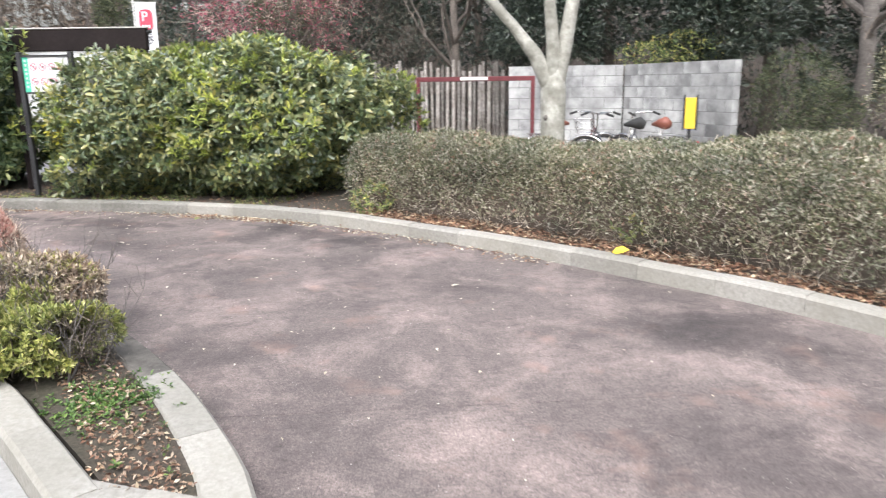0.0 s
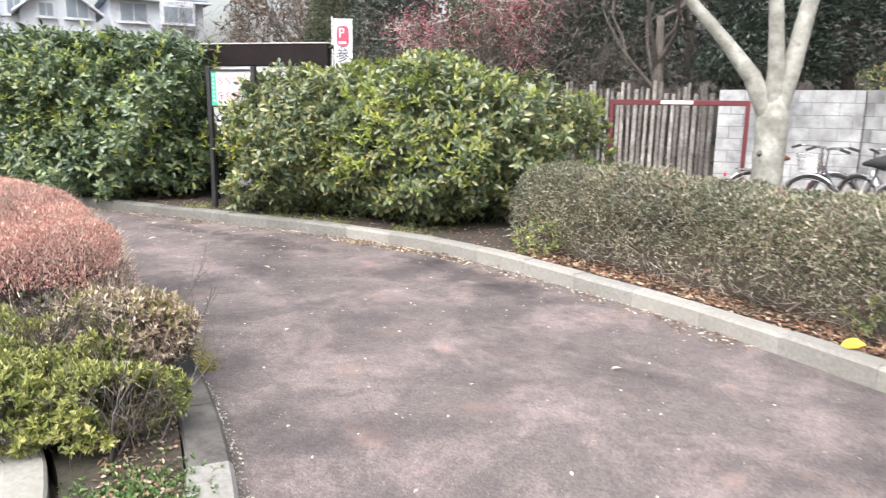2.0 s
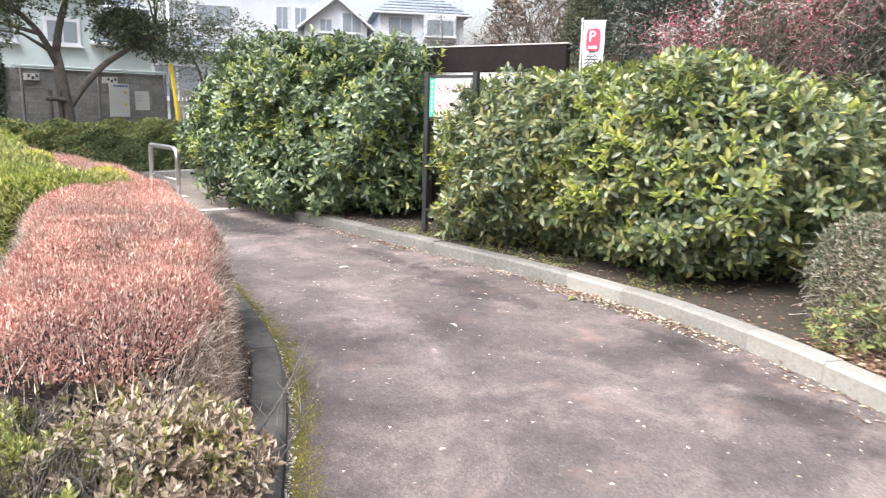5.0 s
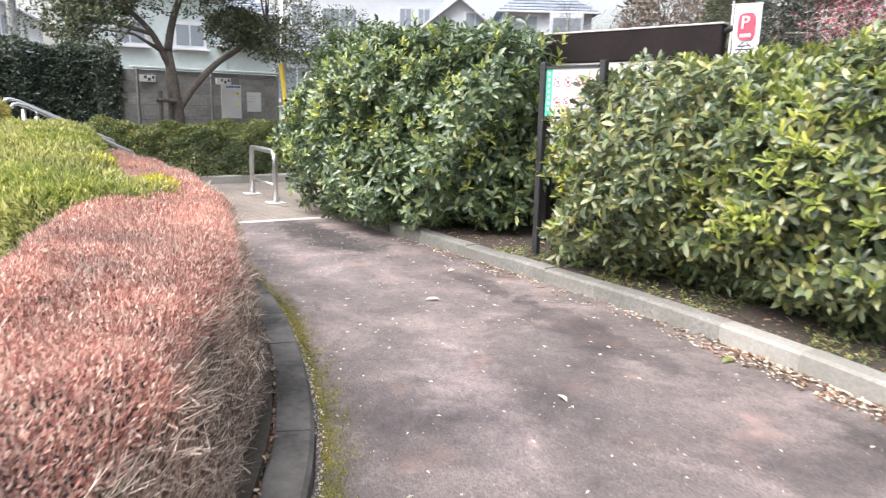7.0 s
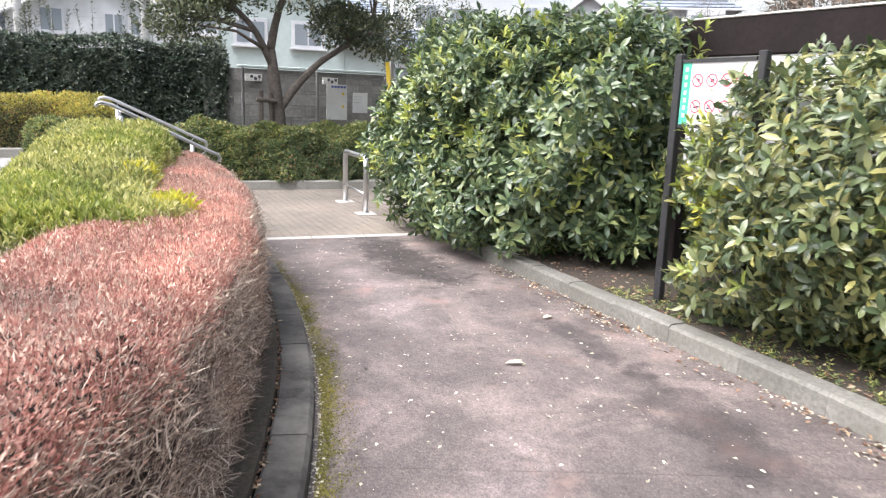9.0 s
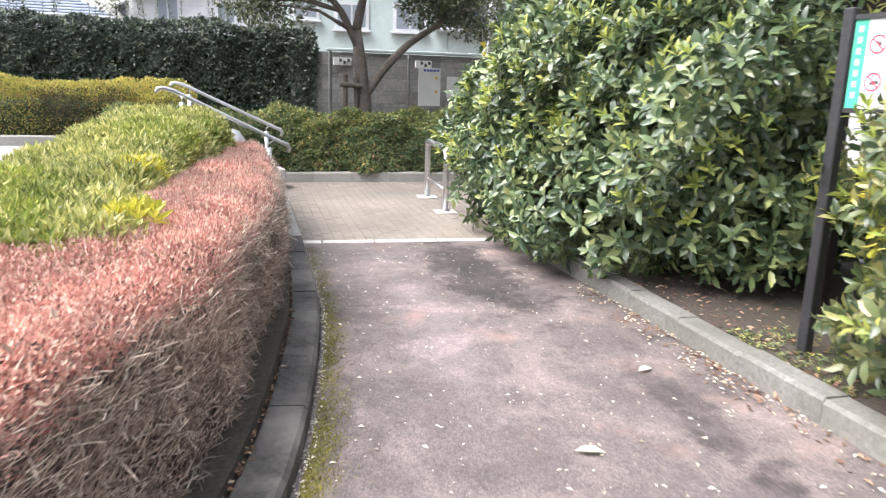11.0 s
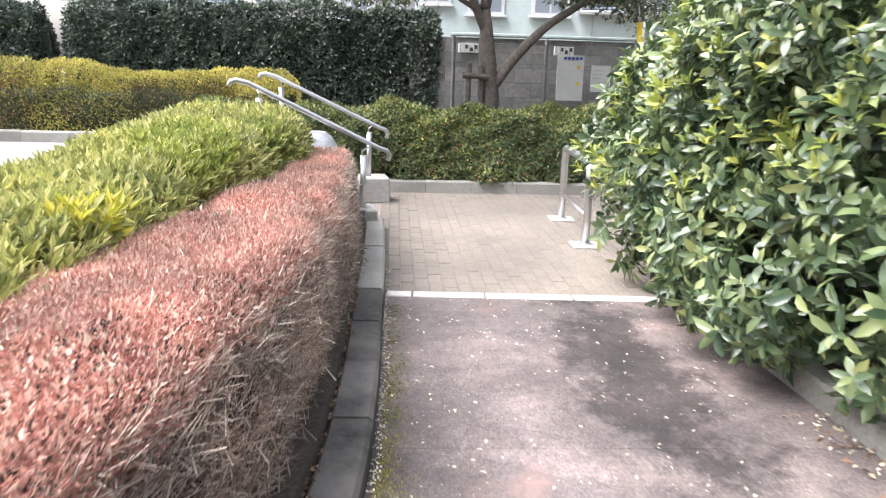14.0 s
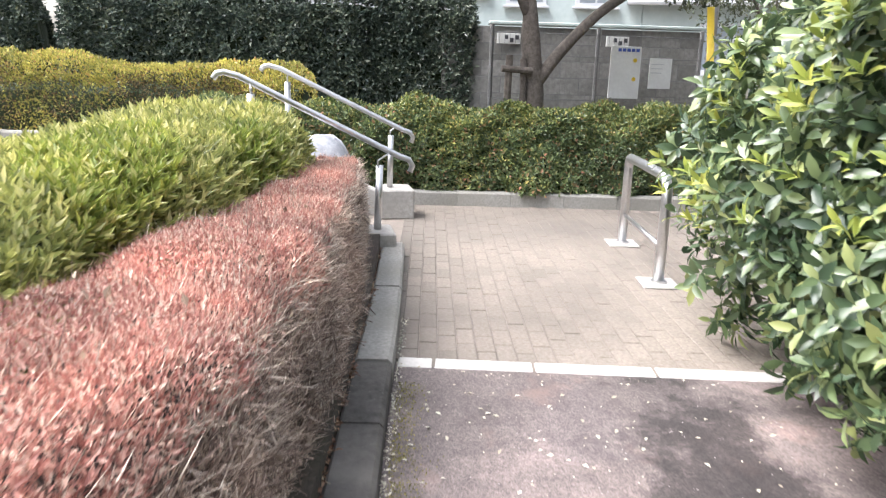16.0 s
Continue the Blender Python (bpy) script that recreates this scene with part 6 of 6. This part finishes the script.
bicycle((2.95, 10.7, -0.05), 160, M_PRINT, "parked city bicycle with a dark frame and wire basket", True)
bicycle((2.25, 11.2, -0.05), 12, M_RED, "parked city bicycle with a dull red frame", False)
bicycle((3.4, 10.75, -0.05), 128, M_WHITE, "parked silver and white city bicycle", False)
yb = thing("yellow_board", (3.82, 10.1, -0.05), "small yellow board in a black surround on a post", "sign")
part("board", Geo().box((3.82, 10.1, 0.99), (0.15, 0.03, 0.44), -14, 0.008), M_YELLOW, yb)
for s in (-0.085, 0.085):
    part("edge_strip", Geo().box((3.82 + s, 10.1 - 0.25 * s, 1.0), (0.025, 0.045, 0.5), -14, 0.005), M_BLACK, yb)
part("post", Geo().tube([(3.82, 10.12, -0.05), (3.82, 10.12, 0.8)], 0.025, 8), M_BLACK, yb)


# ---- houses on the far side ----
def house(at, turn, w, d, h, ridge, wall_mat, windows, label, gable=True, base=0.0):
    """A rendered house: walls, a tiled roof with eaves, and set-in windows on its front (local -y)."""
    top = thing("house", (0, 0, 0), label, "house", "houses beyond the park")
    g = Geo().box((0, d / 2, h / 2), (w, d, h), 0, 0.02)
    if gable:
        g.add([(-w / 2, 0, h), (w / 2, 0, h), (0, 0, h + ridge), (-w / 2, d, h), (w / 2, d, h), (0, d, h + ridge)], [(0, 1, 2), (5, 4, 3)])
    wall = part("wall", g, wall_mat, top)
    o, t = 0.4, 0.12
    if gable:
        for s in (-1, 1):
            g = Geo().add([(s * (w / 2 + o), -o, h - 0.25), (0, -o, h + ridge), (0, d + o, h + ridge), (s * (w / 2 + o), d + o, h - 0.25), (s * (w / 2 + o), -o, h - 0.25 + t), (0, -o, h + ridge + t), (0, d + o, h + ridge + t), (s * (w / 2 + o), d + o, h - 0.25 + t)],
                         [(0, 1, 2, 3), (7, 6, 5, 4), (0, 4, 5, 1), (1, 5, 6, 2), (2, 6, 7, 3), (3, 7, 4, 0)])
            slope = part("roof_slope", g, M_ROOF, top)
            part("bargeboard", Geo().tube([(s * (w / 2 + o), -o - 0.03, h - 0.22), (0, -o - 0.03, h + ridge + 0.04)], 0.07, 6), M_TRIM, slope)
    else:
        q = [(-w / 2 - o, -o, h), (w / 2 + o, -o, h), (w / 2 + o, d + o, h), (-w / 2 - o, d + o, h), (-w * 0.2, d / 2, h + ridge), (w * 0.2, d / 2, h + ridge)]
        roof = part("roof", Geo().add(q, [(0, 1, 5, 4), (1, 2, 5), (2, 3, 4, 5), (3, 0, 4), (3, 2, 1, 0)]), M_ROOF, top)
        part("gutter", Geo().tube([(-w / 2 - o, -o - 0.03, h - 0.02), (w / 2 + o, -o - 0.03, h - 0.02)], 0.06, 6), M_TRIM, roof)
        for k in range(7):
            u = (k + 0.5) / 7
            part("tile_course", Geo().tube([(-(w / 2 + o) * (1 - u) - w * 0.2 * u, -o + (d / 2 + o) * u, h + ridge * u + 0.03), ((w / 2 + o) * (1 - u) + w * 0.2 * u, -o + (d / 2 + o) * u, h + ridge * u + 0.03)], 0.045, 5), M_ROOF, roof)
    for cx, cz, sx, sz, bay in windows:
        y = -0.5 if bay else -0.02
        if bay:
            part("bay", Geo().box((cx, -0.25, cz), (sx + 0.3, 0.5, sz + 0.6), 0, 0.02), wall_mat, top)
        win = part("window", Geo().box((cx, y, cz), (sx + 0.16, 0.1, sz + 0.16), 0, 0.01), M_TRIM, top)
        for k in (-1, 1):
            part("pane", Geo().box((cx + k * sx / 4, y - 0.045, cz), (sx / 2 - 0.05, 0.03, sz - 0.06), 0, 0.004), M_PANE, win)
        part("sill", Geo().box((cx, y - 0.1, cz - sz / 2 - 0.1), (sx + 0.3, 0.16, 0.06), 0, 0.01), M_TRIM, win)
    top.matrix_basis = pose(*at, 0, 0, turn)


house((-37.0, 28.2, 0), 55, 9.0, 7, 8.6, 1.6, M_STUCCO, [(2.3, 6.6, 0.7, 1.3, False), (3.4, 6.6, 0.7, 1.3, False), (-1.6, 6.5, 2.0, 1.2, False), (-3.6, 3.4, 1.6, 1.4, False), (-3.8, 6.6, 1.2, 1.3, False)], "tall pale rendered house with dark windows", False)
house((-32.2, 31.3, 0), 52, 3.6, 6, 6.1, 1.5, M_STUCCO, [(-0.6, 6.1, 0.7, 0.7, False), (0.9, 6.3, 1.1, 1.1, False)], "white gabled house with a small upper window")
house((-28.6, 34.8, 0), 50, 5.0, 6, 6.9, 1.6, M_STUCCO, [(1.0, 6.15, 1.6, 0.9, True), (-1.3, 6.2, 1.4, 1.0, False)], "pale house with a bay window and blue-grey hipped roof", False)
house((-35.0, 7.2, 0), 88, 6.4, 8, 4.6, 1.5, M_TRIM, [(0.7, 4.4, 0.7, 0.8, False), (1.7, 4.4, 0.7, 0.8, False), (-1.6, 4.4, 0.8, 0.9, False)], "white gabled house beyond the tall hedge")
house((-36.0, 0.0, 0), 90, 6.5, 8, 4.0, 1.2, M_STUCCO, [(0, 3.0, 1.5, 1.2, False)], "low pale house beyond the tall hedge", False)
house((-24.5, 11.2, 0), 76, 5.0, 6, 5.2, 1.4, M_STUCCO_TEAL, [(-1.9, 3.8, 0.7, 0.6, False), (-0.5, 3.6, 0.9, 0.7, False), (1.3, 3.6, 0.9, 0.7, False)], "pale green rendered house behind the grey wall", False)
house((-23.2, 15.6, 0), 70, 4.2, 5, 3.3, 0.9, M_STUCCO_TEAL, [(0.2, 2.2, 1.5, 1.1, False)], "small pale house with a blue-grey tiled roof", False)
house((-41.5, 21.0, 0), 62, 6.0, 6, 6.6, 1.4, M_STUCCO, [(-1.2, 5.4, 1.4, 1.2, False), (1.4, 5.4, 1.4, 1.2, False)], "pale two-storey house with a balcony", False)
for x, y, h in ((-28.0, 8.1, 9.5), (-30.5, 4.4, 9.0)):
    up = thing("utility_pole", (x, y, 0), "grey concrete utility pole", "pole", "utility poles")
    part("shaft", Geo().tube([(x, y, -0.05), (x, y, h)], [0.16, 0.11], 10), M_BLOCK, up, smooth=True)
    part("crossarm", Geo().box((x, y, h - 0.6), (0.08, 1.6, 0.08), 0, 0.01), M_STEEL, up)

# ---- fallen leaves, scraps, moss ----
n = 8500
u = rng.uniform(nearest(RIGHT, (4.5, 0.2)), nearest(RIGHT, (-0.6, 6.7)), n)
k = np.arange(len(RIGHT))
q = np.stack([np.interp(u, k, RIGHT[:, i]) for i in (0, 1)], 1) - np.stack([np.interp(u, k, rn[:, i]) for i in (0, 1)], 1) * (0.2 + 0.42 * rng.uniform(0, 1, n) ** 1.3)[:, None]
p = np.column_stack([q, BED + rng.uniform(0.004, 0.05, n)])
flat_n = np.tile((0, 0, 1.0), (n, 1)) + 0.35 * rng.normal(size=(n, 3))
way = unit(rng.normal(size=(n, 3)) * np.array([1, 1, 0.2]))
lt = thing("leaf_litter", (1.5, 5.5, BED), "drift of dry reddish-brown leaves under the hedge", "leaf litter", kind="stuff")
part("foliage", leaf_set(p, way, flat_n, rng.uniform(0.03, 0.065, n), rng.uniform(0.015, 0.03, n)), LITTER, lt)

n = 4200
u = rng.uniform(nearest(RIGHT, (1.5, 5.2)), len(RIGHT) - 30, n)
clump = np.clip(np.sin(u * 0.11) + np.sin(u * 0.043 + 1), 0.05, 2) / 2
ok = rng.uniform(size=n) < clump + 0.15
u = u[ok]
n = len(u)
q = np.stack([np.interp(u, k, RIGHT[:, i]) for i in (0, 1)], 1) + np.stack([np.interp(u, k, rn[:, i]) for i in (0, 1)], 1) * (0.015 + 0.2 * rng.uniform(0, 1, n) ** 2.2)[:, None]
p = np.column_stack([q, rng.uniform(0.004, 0.015, n)])
way = unit(rng.normal(size=(n, 3)) * np.array([1, 1, 0.15]))
lt = thing("gutter_leaves", (-3, 7.4, 0), "dry leaves and pale scraps gathered along the kerb", "leaf litter", kind="stuff")
part("foliage", leaf_set(p[: n // 2], way[: n // 2], np.tile((0, 0, 1.0), (n // 2, 1)) + 0.3 * rng.normal(size=(n // 2, 3)), 0.045, 0.02), LITTER, lt)
part("scrap_mass", leaf_set(p[n // 2 :], way[n // 2 :], np.tile((0, 0, 1.0), (n - n // 2, 1)) + 0.3 * rng.normal(size=(n - n // 2, 3)), 0.032, 0.016), BITS, lt)

n = 900
a = rng.uniform(0, 1, n) ** 0.55
li, ri = np.interp(a, [0, 1], [0, nearest(LEFT, (-8.8, 6.2))]), np.interp(a, [0, 1], [nearest(RIGHT, (3.9, 2.2)), len(RIGHT) - 1])
kl = np.arange(len(LEFT))
l = np.stack([np.interp(li, kl, LEFT[:, i]) for i in (0, 1)], 1)
rr_ = np.stack([np.interp(ri, k, RIGHT[:, i]) for i in (0, 1)], 1)
q = l + (rr_ - l) * rng.uniform(0.03, 0.97, n)[:, None]
p = np.column_stack([q, np.full(n, 0.006)])
way = unit(rng.normal(size=(n, 3)) * np.array([1, 1, 0.1]))
lt = thing("path_scraps", (-3, 6, 0), "scattered small pale leaf scraps on the path", "leaf litter", kind="stuff")
s = rng.uniform(0.3, 1.25, n) ** 2
part("scrap_mass", leaf_set(p, way, np.tile((0, 0, 1.0), (n, 1)) + 0.15 * rng.normal(size=(n, 3)), 0.018 * s + 0.007, 0.01 * s + 0.004), BITS, lt)

# pale grit where the island kerb meets the path, and its moss
n = 1500
u = rng.uniform(nearest(LEFT, (-0.3, 2.4)), nearest(LEFT, (-9.5, 6.27)), n)
ln_ = side_normals(LEFT)
q = np.stack([np.interp(u, kl, LEFT[:, i]) for i in (0, 1)], 1) - np.stack([np.interp(u, kl, ln_[:, i]) for i in (0, 1)], 1) * (0.01 + 0.035 * rng.uniform(0, 1, n) ** 2)[:, None]
p = np.column_stack([q, np.full(n, 0.006)])
gr = thing("gutter_grit", (-4, 5.1, 0), "pale grit and petals along the dark kerb", "grit", kind="stuff")
part("grit", leaf_set(p, unit(rng.normal(size=(n, 3)) * np.array([1, 1, 0.2])), np.tile((0, 0, 1.0), (n, 1)) + 0.3 * rng.normal(size=(n, 3)), rng.uniform(0.008, 0.022, n), rng.uniform(0.006, 0.014, n)), BITS, gr)
n = 70000
u = rng.uniform(nearest(LEFT, (-1.5, 3.55)), nearest(LEFT, (-8.6, 6.15)), n)
off = 0.025 + 0.08 * np.abs(rng.normal(size=n))
dens = np.interp(u, [nearest(LEFT, c) for c in ((-1.5, 3.55), (-2.3, 4.2), (-4.5, 5.35), (-6.2, 5.8), (-7.6, 6.05))], [0.8, 1.0, 0.8, 0.45, 0.2])
q = np.stack([np.interp(u, kl, LEFT[:, i]) for i in (0, 1)], 1) - np.stack([np.interp(u, kl, ln_[:, i]) for i in (0, 1)], 1) * off[:, None]
p = np.column_stack([q, np.zeros(n)])
ok = (rng.uniform(size=n) < dens) & (0.5 * lumps(p, 14, 5) + 0.5 * lumps(p, 45, 8) + 0.6 * rng.normal(size=n) > 0.9 * off / 0.16 - 0.5)
p = p[ok]
n = len(p)
w = unit(rng.normal(size=(n, 3)) * np.array([1, 1, 0.0]) + np.array([0, 0, 0.25]))
ms = thing("moss", (-4, 5.1, 0), "yellow-green moss creeping along the dark kerb", "moss", kind="stuff")
part("tuft_mass", leaf_set(p + np.array([0, 0, 0.001]), w, np.tile((0, 0, 1.0), (n, 1)) + 0.4 * rng.normal(size=(n, 3)), 0.009, 0.007), MOSS, ms)

# leaves and weeds on the soil under the evergreen shrubs
n = 6500
u = rng.uniform(nearest(RIGHT, (0.2, 6.2)), len(RIGHT) - 6, n)
q = np.stack([np.interp(u, k, RIGHT[:, i]) for i in (0, 1)], 1) - np.stack([np.interp(u, k, rn[:, i]) for i in (0, 1)], 1) * (0.17 + 1.1 * rng.uniform(0, 1, n) ** 1.4)[:, None]
p = np.column_stack([q, BED + 0.02 + rng.uniform(0.003, 0.02, n)])
vl = thing("verge_litter", (-4, 8.0, BED), "scattered dead leaves and small weeds under the shrubs", "leaf litter", kind="stuff")
part("crumb_mass", leaf_set(p[:1500], unit(rng.normal(size=(1500, 3)) * np.array([1, 1, 0.25])), np.tile((0, 0, 1.0), (1500, 1)) + 0.4 * rng.normal(size=(1500, 3)), rng.uniform(0.02, 0.06, 1500), rng.uniform(0.01, 0.024, 1500)), LITTER, vl)
green = p[4200:][lumps(p[4200:] * np.array([1, 1, 0]), 2.5, 4) > 0.1]
part("sprig_mass", shoots(green, np.tile((0, 0, 1.0), (len(green), 1)), 5, 0.03, 0.014, 0.5, (45, 85), SMALL, 0.02, 0.4), LEAF_HEDGE, vl)

# pebbles, dead leaves and sprigs in the narrow bed behind the island kerb
n = 6500
u = rng.uniform(nearest(LEFT, (0.2, 1.75)), len(LEFT) - 8, n)
q = np.stack([np.interp(u, kl, LEFT[:, i]) for i in (0, 1)], 1) + np.stack([np.interp(u, kl, ln_[:, i]) for i in (0, 1)], 1) * (0.2 + 0.3 * rng.uniform(0, 1, n))[:, None]
p = np.column_stack([q, BED + rng.uniform(0.004, 0.03, n)])
bl = thing("bed_litter", (-4, 5, BED), "dry leaf crumbs and grit on the bed soil", "leaf litter", kind="stuff")
part("crumb_mass", leaf_set(p, unit(rng.normal(size=(n, 3)) * np.array([1, 1, 0.3])), np.tile((0, 0, 1.0), (n, 1)) + 0.5 * rng.normal(size=(n, 3)), rng.uniform(0.012, 0.04, n), rng.uniform(0.008, 0.018, n)), LITTER, bl)
part("scrap_mass", leaf_set(p[::3] + np.array([0, 0, 0.006]), unit(rng.normal(size=(len(p[::3]), 3)) * np.array([1, 1, 0.3])), np.tile((0, 0, 1.0), (len(p[::3]), 1)) + 0.5 * rng.normal(size=(len(p[::3]), 3)), 0.026, 0.013), LEAF_DRY, bl)
sp = rng.integers(0, n, 70)
part("sprig_mass", shoots(p[sp], np.tile((0, 0, 1.0), (70, 1)), 5, 0.03, 0.014, 0.5, (40, 80), SMALL, 0.02, 0.4), WEED, bl)

# single dropped leaves that stand out on the path
for x, y, s, t in ((-4.46, 6.51, 0.13, 20), (-2.31, 7.2, 0.12, 80), (-5.1, 7.3, 0.11, 140), (-2.6, 5.9, 0.09, 50), (0.75, 4.5, 0.07, 10)):
    v, f = leaf_set(np.array([[x, y, 0.012]]), np.array([[math.cos(t), math.sin(t), 0.12]]), np.array([[0.1, 0.1, 1.0]]), s, s * 0.45, LARGE)
    solid("fallen_leaf", (v, f), BITS if s != 0.12 else LEAF_HEDGE, "single curled dry leaf lying on the path" if s != 0.12 else "crushed green leaves lying by the kerb", "leaf", at=(x, y, 0.0))
m_t, f_t = leaf_set(np.array([[1.93, 5.0, 0.14]]), np.array([[0.9, -0.3, 0.35]]), np.array([[0.3, -0.6, 1.0]]), 0.13, 0.09, LARGE)
solid("yellow_leaf", (m_t, f_t), M_YELLOW, "single bright yellow leaf under the brushy hedge", "leaf", at=(1.93, 5.0, 0.1))

# ---- brick landing ----
land = thing("landing", (-10.8, 8.5, 0), "landing paved with narrow buff bricks in running bond", "paving", kind="structure")
quad = lambda z: [(-8.9, 6.14, z), (-8.4, 8.2, z), (-7.8, 12.5, z), (-12.45, 12.5, z), (-13.05, 8.6, z), (-13.35, 6.2, z)]
part("bedding", Geo().add(quad(-0.007) + quad(-0.1), [(0, 1, 2, 3, 4, 5)] + [(i, 6 + i, 6 + (i + 1) % 6, (i + 1) % 6) for i in range(6)]), M_SAND, land)
brick_mesh = as_mesh("brick", *(lambda q: (q.v, q.f))(Geo().box((0, 0, -0.025), (0.222, 0.097, 0.05), 0, 0.004)), M_BRICK)
rest = Geo()
ang = 7.0
ca, sa = math.cos(radians(ang)), math.sin(radians(ang))
count = 0
br = random.Random(17)
half_brick = as_mesh("brick", *(lambda q: (q.v, q.f))(Geo().box((0, 0, -0.025), (0.108, 0.097, 0.05), 0, 0.004)), M_BRICK)
for row in range(-1, 58):
    ly = 0.06 + 0.1035 * row
    y0 = 6.2 + ly * ca
    s0 = (-8.8 + 0.18 * (y0 - 6.2) + 0.02 - (-8.9 + ly * sa)) / ca
    pos = s0
    for col in range(32):
        size = 0.108 if (col == 0 and row % 2) else 0.222
        lx = pos - size / 2
        pos -= size + 0.0065
        x, y = -8.9 + lx * ca + ly * sa, 6.2 - lx * sa + ly * ca
        far_x = float(np.interp(y, FAR[:, 1], FAR[:, 0])) + 0.1
        left_y = float(np.interp(-x, -LEFT[:, 0], LEFT[:, 1])) if x > -10.98 else 6.45
        if x < far_x or y < left_y - 0.03 or y > 12.2:
            continue
        dz = br.uniform(-0.0025, 0.0025)
        if count < 320 and y < 8.3 and x > -11.0:
            ob = new("brick", half_brick if size < 0.2 else brick_mesh)
            ob.parent = land
            ob.matrix_basis = pose(x + 10.8, y - 8.5, dz, 0, 0, -ang)
            count += 1
        else:
            rest.box((x, y, -0.025 + dz), (size, 0.097, 0.05), -ang, 0.004)
tagged(part("far_brickwork", rest, M_BRICK, land), kind="stuff")
